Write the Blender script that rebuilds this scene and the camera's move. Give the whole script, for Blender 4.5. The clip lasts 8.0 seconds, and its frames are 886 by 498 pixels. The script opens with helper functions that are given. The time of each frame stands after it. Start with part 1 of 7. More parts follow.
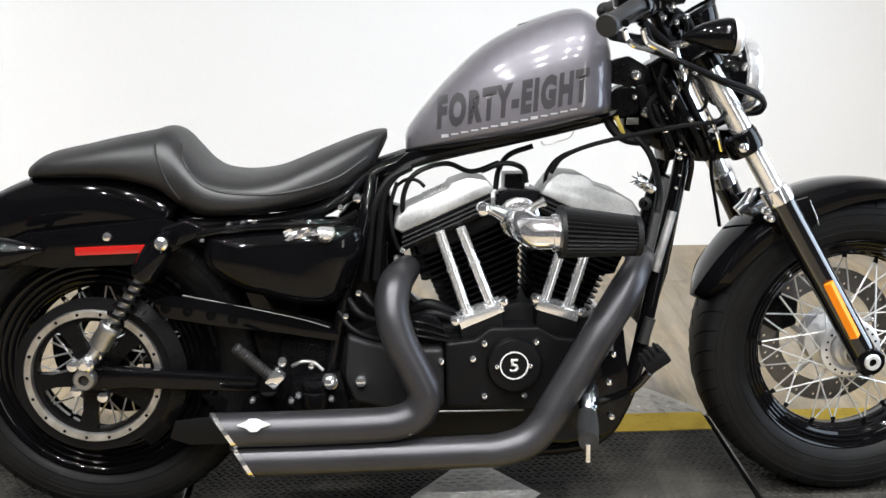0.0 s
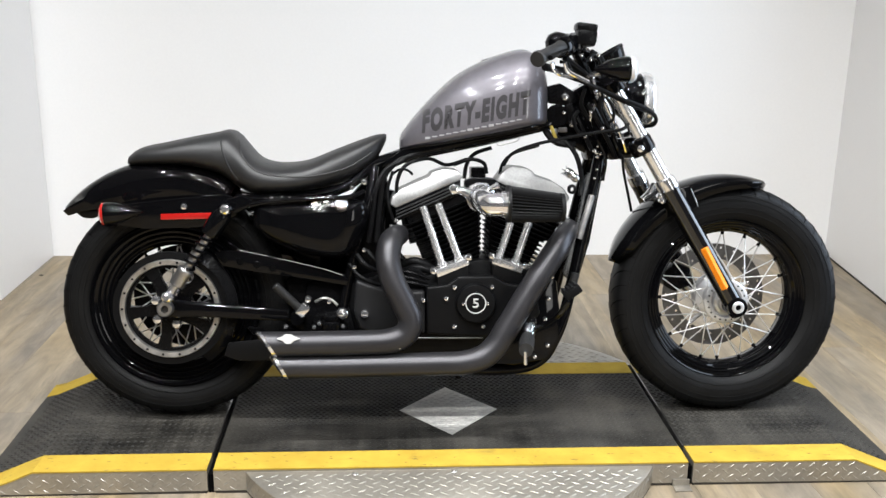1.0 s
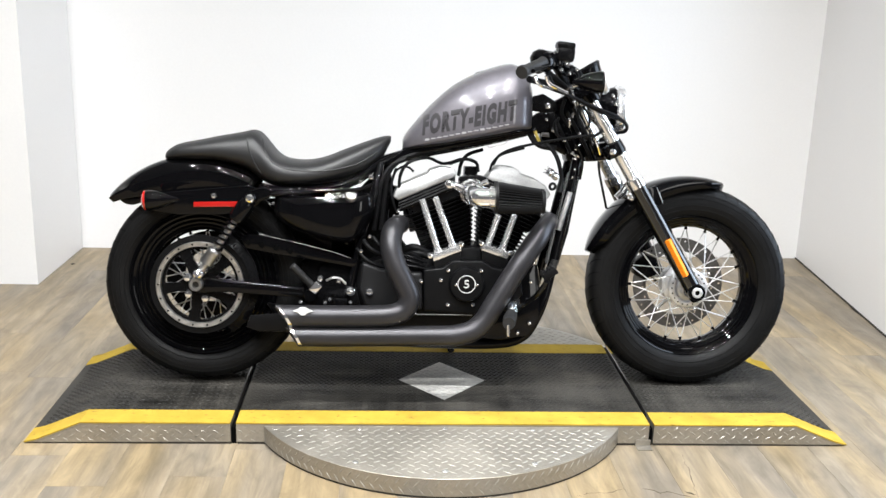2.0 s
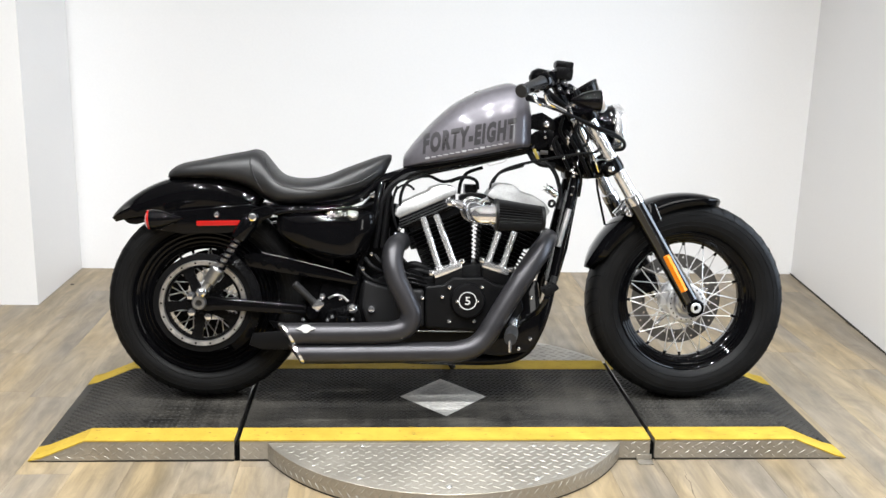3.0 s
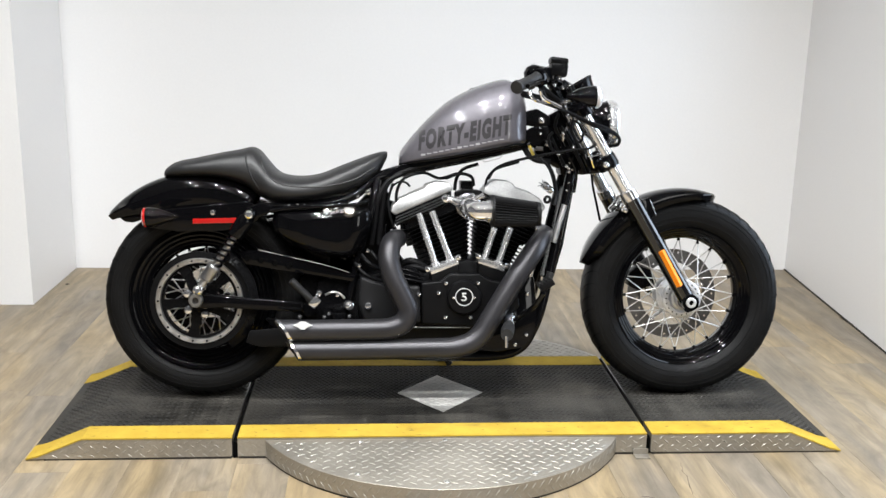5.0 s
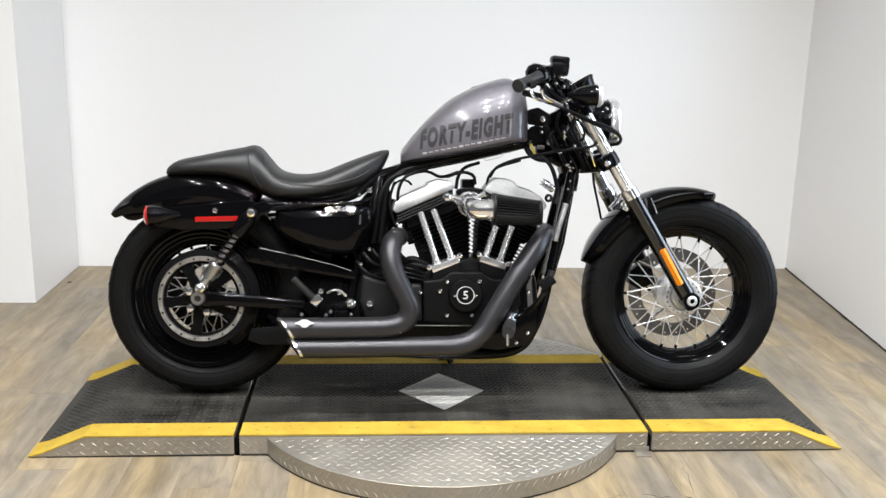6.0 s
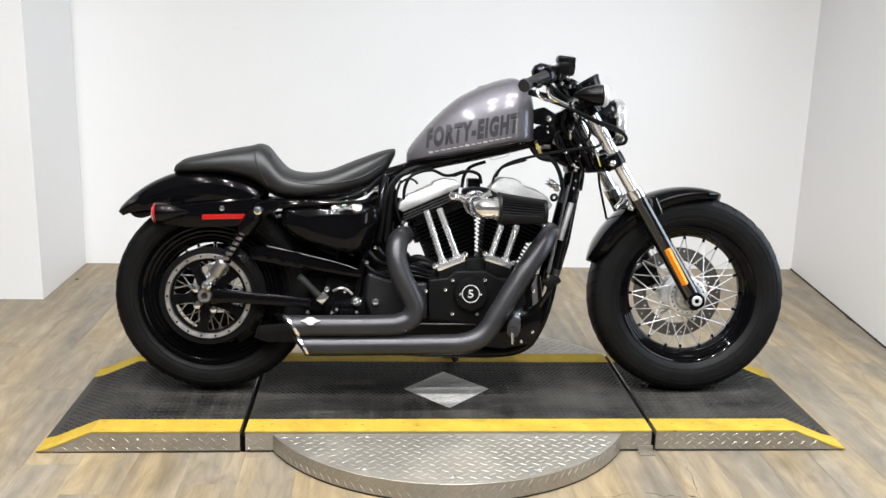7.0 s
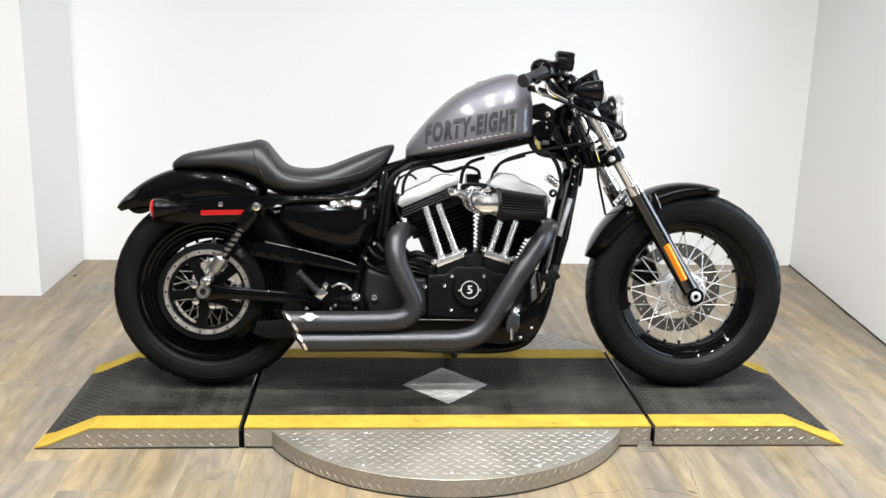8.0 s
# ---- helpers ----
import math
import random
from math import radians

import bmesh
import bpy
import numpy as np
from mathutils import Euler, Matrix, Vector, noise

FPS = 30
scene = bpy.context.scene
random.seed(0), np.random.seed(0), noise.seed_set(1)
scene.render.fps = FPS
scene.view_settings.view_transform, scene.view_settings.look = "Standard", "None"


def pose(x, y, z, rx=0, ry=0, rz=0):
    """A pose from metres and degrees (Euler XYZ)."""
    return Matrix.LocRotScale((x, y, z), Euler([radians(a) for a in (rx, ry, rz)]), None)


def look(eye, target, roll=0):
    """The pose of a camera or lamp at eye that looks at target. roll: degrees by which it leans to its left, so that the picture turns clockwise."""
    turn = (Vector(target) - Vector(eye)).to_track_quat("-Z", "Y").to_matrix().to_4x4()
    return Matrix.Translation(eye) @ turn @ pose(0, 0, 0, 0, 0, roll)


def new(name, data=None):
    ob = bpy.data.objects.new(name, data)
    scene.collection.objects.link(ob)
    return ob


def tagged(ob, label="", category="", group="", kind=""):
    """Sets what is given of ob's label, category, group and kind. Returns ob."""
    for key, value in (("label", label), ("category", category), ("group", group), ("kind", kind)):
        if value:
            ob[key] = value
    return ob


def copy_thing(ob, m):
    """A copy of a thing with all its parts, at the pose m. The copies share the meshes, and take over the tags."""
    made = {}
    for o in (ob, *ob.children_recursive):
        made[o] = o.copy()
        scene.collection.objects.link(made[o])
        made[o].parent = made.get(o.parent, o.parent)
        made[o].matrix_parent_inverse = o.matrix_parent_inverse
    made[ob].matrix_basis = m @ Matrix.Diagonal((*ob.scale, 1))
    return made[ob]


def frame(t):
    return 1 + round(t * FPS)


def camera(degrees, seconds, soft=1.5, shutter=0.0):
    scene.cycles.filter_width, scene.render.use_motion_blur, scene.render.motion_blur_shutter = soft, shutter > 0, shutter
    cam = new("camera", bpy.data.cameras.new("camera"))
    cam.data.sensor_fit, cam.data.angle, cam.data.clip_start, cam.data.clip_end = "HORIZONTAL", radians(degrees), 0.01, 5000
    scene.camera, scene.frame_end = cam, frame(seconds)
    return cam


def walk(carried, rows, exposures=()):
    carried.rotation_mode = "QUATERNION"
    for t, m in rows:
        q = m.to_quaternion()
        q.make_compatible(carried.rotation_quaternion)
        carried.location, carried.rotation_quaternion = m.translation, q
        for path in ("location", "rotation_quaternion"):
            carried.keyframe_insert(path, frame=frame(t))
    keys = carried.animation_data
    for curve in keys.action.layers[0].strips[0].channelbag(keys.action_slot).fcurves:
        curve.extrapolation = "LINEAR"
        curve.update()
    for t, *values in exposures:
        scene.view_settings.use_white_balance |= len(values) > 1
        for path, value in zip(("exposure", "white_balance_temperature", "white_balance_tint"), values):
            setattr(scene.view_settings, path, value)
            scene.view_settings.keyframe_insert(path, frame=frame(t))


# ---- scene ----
# ---- the camera and its walk ----
cam = camera(49.1, 8.0)
PATH = [
    (0, (-0.177, -1.794, 1.223), (-0.07, 0.098, 0.581), 0.1),
    (0.1, (-0.165, -1.867, 1.236), (-0.082, 0.016, 0.565), 1.4),
    (0.2, (-0.146, -1.95, 1.249), (-0.03, -0.075, 0.561), 2.5),
    (0.3, (-0.163, -2.031, 1.247), (-0.04, -0.157, 0.559), 1.7),
    (0.4, (-0.16, -2.107, 1.245), (-0.027, -0.218, 0.603), 1.5),
    (0.5, (-0.136, -2.192, 1.239), (-0.017, -0.293, 0.622), 1.6),
    (0.7, (-0.161, -2.337, 1.231), (0.015, -0.429, 0.657), 1.9),
    (0.8, (-0.18, -2.401, 1.234), (0.001, -0.493, 0.664), 2.2),
    (1, (-0.192, -2.537, 1.243), (-0.067, -0.614, 0.706), 0.9),
    (1.2, (-0.199, -2.645, 1.273), (-0.063, -0.711, 0.783), 1.3),
    (1.4, (-0.141, -2.771, 1.264), (-0.057, -0.836, 0.763), 2.1),
    (1.5, (-0.131, -2.819, 1.254), (-0.067, -0.887, 0.741), 1.8),
    (1.7, (-0.158, -2.88, 1.266), (-0.066, -0.949, 0.753), 2.0),
    (2.8, (-0.215, -2.942, 1.26), (-0.08, -1.004, 0.785), 1.6),
    (3, (-0.218, -2.945, 1.263), (-0.086, -1.005, 0.795), 1.5),
    (3.5, (-0.221, -2.948, 1.257), (-0.074, -1.008, 0.796), 1.2),
    (4, (-0.228, -2.945, 1.257), (-0.079, -1.008, 0.785), 1.2),
    (4.5, (-0.224, -2.947, 1.258), (-0.078, -1.008, 0.789), 1.1),
    (5.8, (-0.233, -2.962, 1.25), (-0.088, -1.023, 0.781), 1.6),
    (6, (-0.228, -2.961, 1.255), (-0.085, -1.022, 0.784), 1.3),
    (6.5, (-0.231, -2.967, 1.254), (-0.102, -1.028, 0.781), 1.4),
    (7, (-0.228, -2.974, 1.255), (-0.097, -1.034, 0.783), 1.5),
    (7.5, (-0.232, -2.97, 1.249), (-0.098, -1.033, 0.77), 1.5),
    (8, (-0.232, -2.972, 1.251), (-0.096, -1.034, 0.773), 1.5),
]
walk(cam, [(t, look(eye, target, roll)) for t, eye, target, roll in PATH],
     [(0, -0.28), (0.8, -0.22), (1.0, -0.38), (1.2, -0.20), (1.5, -0.20), (3.0, -0.28), (4.0, -0.34), (4.5, -0.40), (6.5, -0.42), (8.0, -0.29)])

# ---- world, lamps and exposure ----
world = bpy.data.worlds.new("world")
scene.world = world
world.use_nodes = True
world.node_tree.nodes["Background"].inputs[0].default_value = (0.80, 0.86, 1.0, 1)
world.node_tree.nodes["Background"].inputs[1].default_value = 0.02

DECK = 0.066            # height of the turntable deck
LEAN_DEG = 8.0          # the motorcycle leans on its side stand
CEIL = 4.1
LAMPS = [(x, y) for x in (-1.75, -0.80, 0.15, 1.10) for y in (-4.3, -2.7, -1.1)]
LAMP_POWER = 54.5
LAMP_BEAM = 135.0       # degrees across the beam of a lamp


# ---- materials ----
def material(name, color, rough=0.5, metal=0.0, vary=0.12, scale=8.0, bump=0.0, bump_scale=60.0, coat=0.0,
             rough_vary=0.1, island=0.0, spec=0.5, anis=False, obj_random=0.0, dust=0.0):
    """A surface with colour and gloss varied at a coarse and a fine scale, and fine relief."""
    m = bpy.data.materials.new(name)
    m.use_nodes = True
    t = m.node_tree
    n, l = t.nodes, t.links
    b = n["Principled BSDF"]
    b.inputs["Metallic"].default_value = metal
    b.inputs["Coat Weight"].default_value = coat
    b.inputs["Coat Roughness"].default_value = 0.03
    b.inputs["Specular IOR Level"].default_value = spec
    tc = n.new("ShaderNodeTexCoord")
    coarse = n.new("ShaderNodeTexNoise")
    coarse.inputs["Scale"].default_value = scale
    coarse.inputs["Detail"].default_value = 4
    l.new(tc.outputs["Object"], coarse.inputs["Vector"])
    fine = n.new("ShaderNodeTexNoise")
    fine.inputs["Scale"].default_value = bump_scale
    fine.inputs["Detail"].default_value = 5
    l.new(tc.outputs["Object"], fine.inputs["Vector"])
    mix = n.new("ShaderNodeMath")
    mix.operation = "ADD"
    l.new(coarse.outputs["Fac"], mix.inputs[0])
    l.new(fine.outputs["Fac"], mix.inputs[1])
    last = mix.outputs[0]
    span = (0.6, 1.4)
    if obj_random or island:
        info = n.new("ShaderNodeObjectInfo" if obj_random else "ShaderNodeNewGeometry")
        mul = n.new("ShaderNodeMath")
        mul.operation = "MULTIPLY_ADD"
        l.new(info.outputs["Random" if obj_random else "Random Per Island"], mul.inputs[0])
        mul.inputs[1].default_value = obj_random or island
        l.new(last, mul.inputs[2])
        last = mul.outputs[0]
        span = (0.6, 1.4 + (obj_random or island))
    ramp = n.new("ShaderNodeMapRange")
    ramp.inputs["From Min"].default_value, ramp.inputs["From Max"].default_value = span
    ramp.inputs["To Min"].default_value, ramp.inputs["To Max"].default_value = 1 - vary, 1 + vary
    l.new(last, ramp.inputs["Value"])
    col = n.new("ShaderNodeVectorMath")
    col.operation = "SCALE"
    col.inputs[0].default_value = color
    l.new(ramp.outputs[0], col.inputs["Scale"])
    l.new(col.outputs[0], b.inputs["Base Color"])
    rr = n.new("ShaderNodeMapRange")
    rr.inputs["From Min"].default_value, rr.inputs["From Max"].default_value = 0.3, 0.7
    rr.inputs["To Min"].default_value = max(0.01, rough * (1 - rough_vary))
    rr.inputs["To Max"].default_value = min(1, rough * (1 + rough_vary) + dust)
    l.new(coarse.outputs["Fac"], rr.inputs["Value"])
    l.new(rr.outputs[0], b.inputs["Roughness"])
    if bump:
        bp = n.new("ShaderNodeBump")
        bp.inputs["Strength"].default_value = bump
        bp.inputs["Distance"].default_value = 0.002
        l.new(fine.outputs["Fac"], bp.inputs["Height"])
        l.new(bp.outputs[0], b.inputs["Normal"])
    return m


def glow(name, color, strength):
    m = bpy.data.materials.new(name)
    m.use_nodes = True
    b = m.node_tree.nodes["Principled BSDF"]
    b.inputs["Base Color"].default_value = (*color, 1)
    b.inputs["Emission Color"].default_value = (*color, 1)
    b.inputs["Emission Strength"].default_value = strength
    return m


def node(t, kind, settings=(), **values):
    """A node with some of its settings and input values."""
    n = t.nodes.new(kind)
    for key, value in settings:
        if key == "operation":
            n.operation = value
        elif key == "data_type":
            n.data_type = value
        elif key == "bands_direction":
            n.bands_direction = value
        elif key == "use_clamp":
            n.use_clamp = value
    for key, value in values.items():
        n.inputs[key.replace("_", " ")].default_value = value
    return n


def remap(t, source, lo, hi, to_lo, to_hi):
    n = node(t, "ShaderNodeMapRange", From_Min=lo, From_Max=hi, To_Min=to_lo, To_Max=to_hi)
    t.links.new(source, n.inputs["Value"])
    return n.outputs[0]


def wood_material():
    """Worn greyish oak planks: a tone for each plank, arched grain, pores, knots and scuffs."""
    m = bpy.data.materials.new("oak_plank")
    m.use_nodes = True
    t = m.node_tree
    l = t.links
    b = t.nodes["Principled BSDF"]
    geo = node(t, "ShaderNodeNewGeometry")
    info = node(t, "ShaderNodeObjectInfo")
    comb = node(t, "ShaderNodeCombineXYZ")
    for i in range(3):
        l.new(info.outputs["Random"], comb.inputs[i])
    shift = node(t, "ShaderNodeVectorMath", [("operation", "MULTIPLY_ADD")])
    shift.inputs[1].default_value = (31, 47, 13)
    l.new(comb.outputs[0], shift.inputs[0])
    l.new(geo.outputs["Position"], shift.inputs[2])

    def noise(source, stretch, scale, detail, rough=0.5, distort=0.0):
        mp = node(t, "ShaderNodeMapping", Scale=stretch)
        l.new(source, mp.inputs["Vector"])
        n = node(t, "ShaderNodeTexNoise", Scale=scale, Detail=detail, Roughness=rough, Distortion=distort)
        l.new(mp.outputs[0], n.inputs["Vector"])
        return n.outputs["Fac"]

    def times(a, c):
        n = node(t, "ShaderNodeMath", [("operation", "MULTIPLY")])
        l.new(a, n.inputs[0])
        l.new(c, n.inputs[1])
        return n.outputs[0]

    plank = shift.outputs[0]
    grain = noise(plank, (16, 1.1, 10), 2.2, 7, 0.58, 0.6)
    broad = noise(plank, (6.5, 0.9, 4), 1.0, 3, 0.5, 0.8)
    mp = node(t, "ShaderNodeMapping", Scale=(1.0, 0.16, 1.0))
    l.new(plank, mp.inputs["Vector"])
    arch = node(t, "ShaderNodeTexWave", [("bands_direction", "X")], Scale=4.2, Distortion=7.5, Detail=2.5, Detail_Scale=1.6)
    l.new(mp.outputs[0], arch.inputs["Vector"])
    tone = remap(t, info.outputs["Random"], 0, 1, 0.94, 1.06)
    shade = times(times(remap(t, grain, 0.30, 0.70, 0.86, 1.14), remap(t, broad, 0.30, 0.72, 0.85, 1.13)), times(tone, remap(t, arch.outputs["Fac"], 0, 1, 0.90, 1.07)))
    hue = node(t, "ShaderNodeMix", [("data_type", "RGBA")])
    hue.inputs[6].default_value = (0.189, 0.160, 0.123, 1)
    hue.inputs[7].default_value = (0.252, 0.192, 0.112, 1)
    l.new(remap(t, noise(plank, (5.0, 0.7, 4), 1.1, 3), 0.38, 0.62, 0, 1), hue.inputs[0])
    knot = node(t, "ShaderNodeTexVoronoi", Scale=1.0)
    km = node(t, "ShaderNodeMapping", Scale=(3.4, 1.3, 3))
    l.new(plank, km.inputs["Vector"])
    l.new(km.outputs[0], knot.inputs["Vector"])
    shade = times(shade, remap(t, knot.outputs["Distance"], 0.02, 0.13, 0.55, 1.0))
    shade = times(shade, remap(t, noise(plank, (2.2, 0.62, 1), 7, 7, 0.64, 1.5), 0.30, 0.70, 0.72, 1.25))
    shade = times(shade, remap(t, noise(plank, (30, 1.5, 10), 2.6, 6, 0.62, 0.9), 0.26, 0.40, 0.74, 1.0))
    shade = times(shade, remap(t, noise(plank, (55, 2.4, 10), 3.0, 4, 0.6), 0.30, 0.70, 0.92, 1.08))
    paint = node(t, "ShaderNodeVectorMath", [("operation", "SCALE")])
    l.new(hue.outputs[2], paint.inputs[0])
    l.new(shade, paint.inputs["Scale"])
    l.new(paint.outputs[0], b.inputs["Base Color"])
    l.new(remap(t, noise(geo.outputs["Position"], (1, 1, 1), 3.0, 4), 0.3, 0.7, 0.34, 0.52), b.inputs["Roughness"])
    bp = node(t, "ShaderNodeBump", Strength=0.18, Distance=0.001)
    l.new(grain, bp.inputs["Height"])
    l.new(bp.outputs[0], b.inputs["Normal"])
    return m


def tape_material():
    """Yellow edge paint, scuffed dark in flecks and rubbed streaks."""
    m = bpy.data.materials.new("yellow_edge_tape")
    m.use_nodes = True
    t = m.node_tree
    l = t.links
    b = t.nodes["Principled BSDF"]
    geo = node(t, "ShaderNodeNewGeometry")

    def noise(stretch, scale, detail, rough=0.55):
        mp = node(t, "ShaderNodeMapping", Scale=stretch)
        l.new(geo.outputs["Position"], mp.inputs["Vector"])
        n = node(t, "ShaderNodeTexNoise", Scale=scale, Detail=detail, Roughness=rough)
        l.new(mp.outputs[0], n.inputs["Vector"])
        return n.outputs["Fac"]
    fleck = remap(t, noise((1, 2.2, 1), 42, 4, 0.6), 0.62, 0.70, 0, 0.85)
    rub = remap(t, noise((1, 2.0, 1), 7, 5), 0.56, 0.72, 0, 0.45)
    worst = node(t, "ShaderNodeMath", [("operation", "MAXIMUM")])
    l.new(fleck, worst.inputs[0])
    l.new(rub, worst.inputs[1])
    tone = node(t, "ShaderNodeMix", [("data_type", "RGBA")])
    tone.inputs[6].default_value = (0.360, 0.240, 0.034, 1)
    tone.inputs[7].default_value = (0.435, 0.305, 0.046, 1)
    l.new(remap(t, noise((1, 1, 1), 12, 4), 0.35, 0.65, 0, 1), tone.inputs[0])
    mix = node(t, "ShaderNodeMix", [("data_type", "RGBA")])
    mix.inputs[7].default_value = (0.10, 0.075, 0.03, 1)
    l.new(worst.outputs[0], mix.inputs[0])
    l.new(tone.outputs[2], mix.inputs[6])
    l.new(mix.outputs[2], b.inputs["Base Color"])
    b.inputs["Roughness"].default_value = 0.68
    b.inputs["Specular IOR Level"].default_value = 0.06
    bp = node(t, "ShaderNodeBump", Strength=0.15, Distance=0.001)
    l.new(noise((1, 1, 1), 150, 4), bp.inputs["Height"])
    l.new(bp.outputs[0], b.inputs["Normal"])
    return m


def mat_material():
    """Black rubber with trodden-in grey dust in patches and streaks."""
    m = bpy.data.materials.new("ribbed_rubber_mat")
    m.use_nodes = True
    t = m.node_tree
    l = t.links
    b = t.nodes["Principled BSDF"]
    geo = node(t, "ShaderNodeNewGeometry")

    def noise(stretch, scale, detail, rough=0.55):
        mp = node(t, "ShaderNodeMapping", Scale=stretch)
        l.new(geo.outputs["Position"], mp.inputs["Vector"])
        n = node(t, "ShaderNodeTexNoise", Scale=scale, Detail=detail, Roughness=rough)
        l.new(mp.outputs[0], n.inputs["Vector"])
        return n.outputs["Fac"]
    patch = remap(t, noise((1.6, 4.0, 1), 2.2, 5, 0.62), 0.36, 0.66, 0.10, 0.80)
    streak = remap(t, noise((14, 1.5, 1), 2.0, 4), 0.45, 0.70, 0, 0.35)
    add = node(t, "ShaderNodeMath", [("operation", "ADD"), ("use_clamp", True)])
    l.new(patch, add.inputs[0])
    l.new(streak, add.inputs[1])
    mix = node(t, "ShaderNodeMix", [("data_type", "RGBA")])
    mix.inputs[6].default_value = (0.0042, 0.0040, 0.0037, 1)
    mix.inputs[7].default_value = (0.050, 0.0465, 0.0405, 1)
    l.new(add.outputs[0], mix.inputs[0])
    l.new(mix.outputs[2], b.inputs["Base Color"])
    l.new(remap(t, add.outputs[0], 0, 1, 0.38, 0.62), b.inputs["Roughness"])
    b.inputs["Specular IOR Level"].default_value = 0.11
    bp = node(t, "ShaderNodeBump", Strength=0.12, Distance=0.002)
    l.new(noise((1, 1, 1), 220, 4), bp.inputs["Height"])
    l.new(bp.outputs[0], b.inputs["Normal"])
    return m


WOOD = wood_material()
WALL = material("white_wall_paint", (0.83, 0.825, 0.825), 0.42, vary=0.02, scale=1.2, bump=0.06, bump_scale=90)
CEILING = material("grey_ceiling_paint", (0.45, 0.45, 0.455), 0.85, vary=0.1)
# Near-black, so the unseen hall adds little reflection to the black paint.
HALL = material("dark_hall_paint", (0.05, 0.05, 0.053), 0.8, vary=0.15, scale=2)
HOUSING = material("lamp_housing_white", (0.7, 0.7, 0.7), 0.5)
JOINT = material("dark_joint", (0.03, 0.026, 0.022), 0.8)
FLOOR_JOINT = material("brown_plank_joint", (0.075, 0.056, 0.036), 0.7)
CRACK = material("dark_wood_split", (0.085, 0.068, 0.050), 0.8, vary=0.4, scale=40)
GLOSS = material("gloss_black_paint", (0.0022, 0.0022, 0.0026), 0.05, vary=0.1, spec=0.21, bump=0.004, bump_scale=24)
# Gloss black again with stronger reflection, so the window streak shows on the sliders.
SLIDER_GLOSS = material("black_slider_gloss", (0.0022, 0.0022, 0.0028), 0.06, vary=0.1, spec=0.5, coat=0.6)
SATIN = material("satin_black_metal", (0.0032, 0.0032, 0.0036), 0.26, vary=0.15, bump=0.05, bump_scale=300, spec=0.12)
FIN = material("matt_black_engine_paint", (0.0022, 0.0022, 0.0024), 0.5, vary=0.2, spec=0.05, bump=0.1, bump_scale=300)
GREY_WRINKLE = material("grey_black_paint", (0.011, 0.011, 0.0118), 0.45, vary=0.15, bump=0.2, bump_scale=420, spec=0.18)
WRINKLE = material("wrinkle_black_paint", (0.0036, 0.0036, 0.004), 0.42, vary=0.15, bump=0.25, bump_scale=420, spec=0.13)
CHROME = material("chrome", (0.90, 0.90, 0.92), 0.07, 0.94, vary=0.05, bump=0.01)
ALU = material("satin_aluminium", (0.38, 0.38, 0.385), 0.40, 1.0, vary=0.16, scale=14, bump=0.04, bump_scale=200)
CAST = material("cast_aluminium", (0.36, 0.36, 0.357), 0.46, 0.72, vary=0.22, scale=18, bump=0.03, bump_scale=200, rough_vary=0.3)
SPOKE = material("bright_spoke_wire", (0.60, 0.60, 0.60), 0.32, 0.6, vary=0.05, scale=20)
HUB_METAL = material("polished_hub_aluminium", (0.62, 0.62, 0.63), 0.30, 0.55, vary=0.10, scale=24)
POLISHED = material("polished_fork_steel", (0.90, 0.90, 0.91), 0.20, 0.82, vary=0.05, scale=20)
FILTER = material("grey_black_pleats", (0.0075, 0.0075, 0.008), 0.48, vary=0.2, spec=0.17, bump=0.1, bump_scale=300)
STEEL = material("bare_steel", (0.52, 0.51, 0.50), 0.42, 1.0, vary=0.2, scale=30, bump=0.05)
PIPE = material("grey_ceramic_exhaust", (0.038, 0.037, 0.0405), 0.37, 0.6, vary=0.22, scale=9, bump=0.10, bump_scale=350)
TANK = material("grey_metallic_paint", (0.150, 0.142, 0.160), 0.60, 0.78, vary=0.10, scale=900, coat=1.0, rough_vary=0.05)
TANK.node_tree.nodes["Principled BSDF"].inputs["Coat Roughness"].default_value = 0.09
DECAL = material("charcoal_decal", (0.045, 0.043, 0.047), 0.36, 0.3, vary=0.05, coat=0.6)
DECAL_PALE = material("silver_decal", (0.42, 0.42, 0.44), 0.35, 0.3, vary=0.1, coat=0.6)
LEATHER = material("black_seat_vinyl", (0.0095, 0.0095, 0.0102), 0.45, vary=0.15, spec=0.48, scale=12, bump=0.30, bump_scale=380)
TYRE = material("tyre_rubber", (0.0048, 0.0048, 0.0050), 0.50, vary=0.35, spec=0.14, scale=14, bump=0.18, bump_scale=160, rough_vary=0.15)
RUBBER = material("black_rubber", (0.0034, 0.0034, 0.0038), 0.5, vary=0.15, spec=0.12, bump=0.15, bump_scale=200)
GRIP = material("grey_grip_rubber", (0.009, 0.009, 0.0095), 0.55, vary=0.2, bump=0.3, bump_scale=250)
RED = material("red_lens", (0.34, 0.010, 0.008), 0.18, vary=0.1, coat=0.8)
ORANGE = material("amber_reflector", (0.85, 0.24, 0.01), 0.4, vary=0.06, spec=0.2, bump=0.2, bump_scale=500)
MAT = mat_material()
YELLOW = tape_material()
PLATE = material("aluminium_tread_plate", (0.335, 0.310, 0.268), 0.37, 0.66, vary=0.16, scale=7, bump=0.1, bump_scale=120, rough_vary=0.25)
TREAD = material("bright_tread_bars", (0.37, 0.35, 0.305), 0.40, 0.6, vary=0.2, scale=12, bump=0.1, bump_scale=150)
WORN = material("worn_tread_plate", (0.47, 0.455, 0.43), 0.58, 0.35, vary=0.34, scale=9, bump=0.2, bump_scale=90)
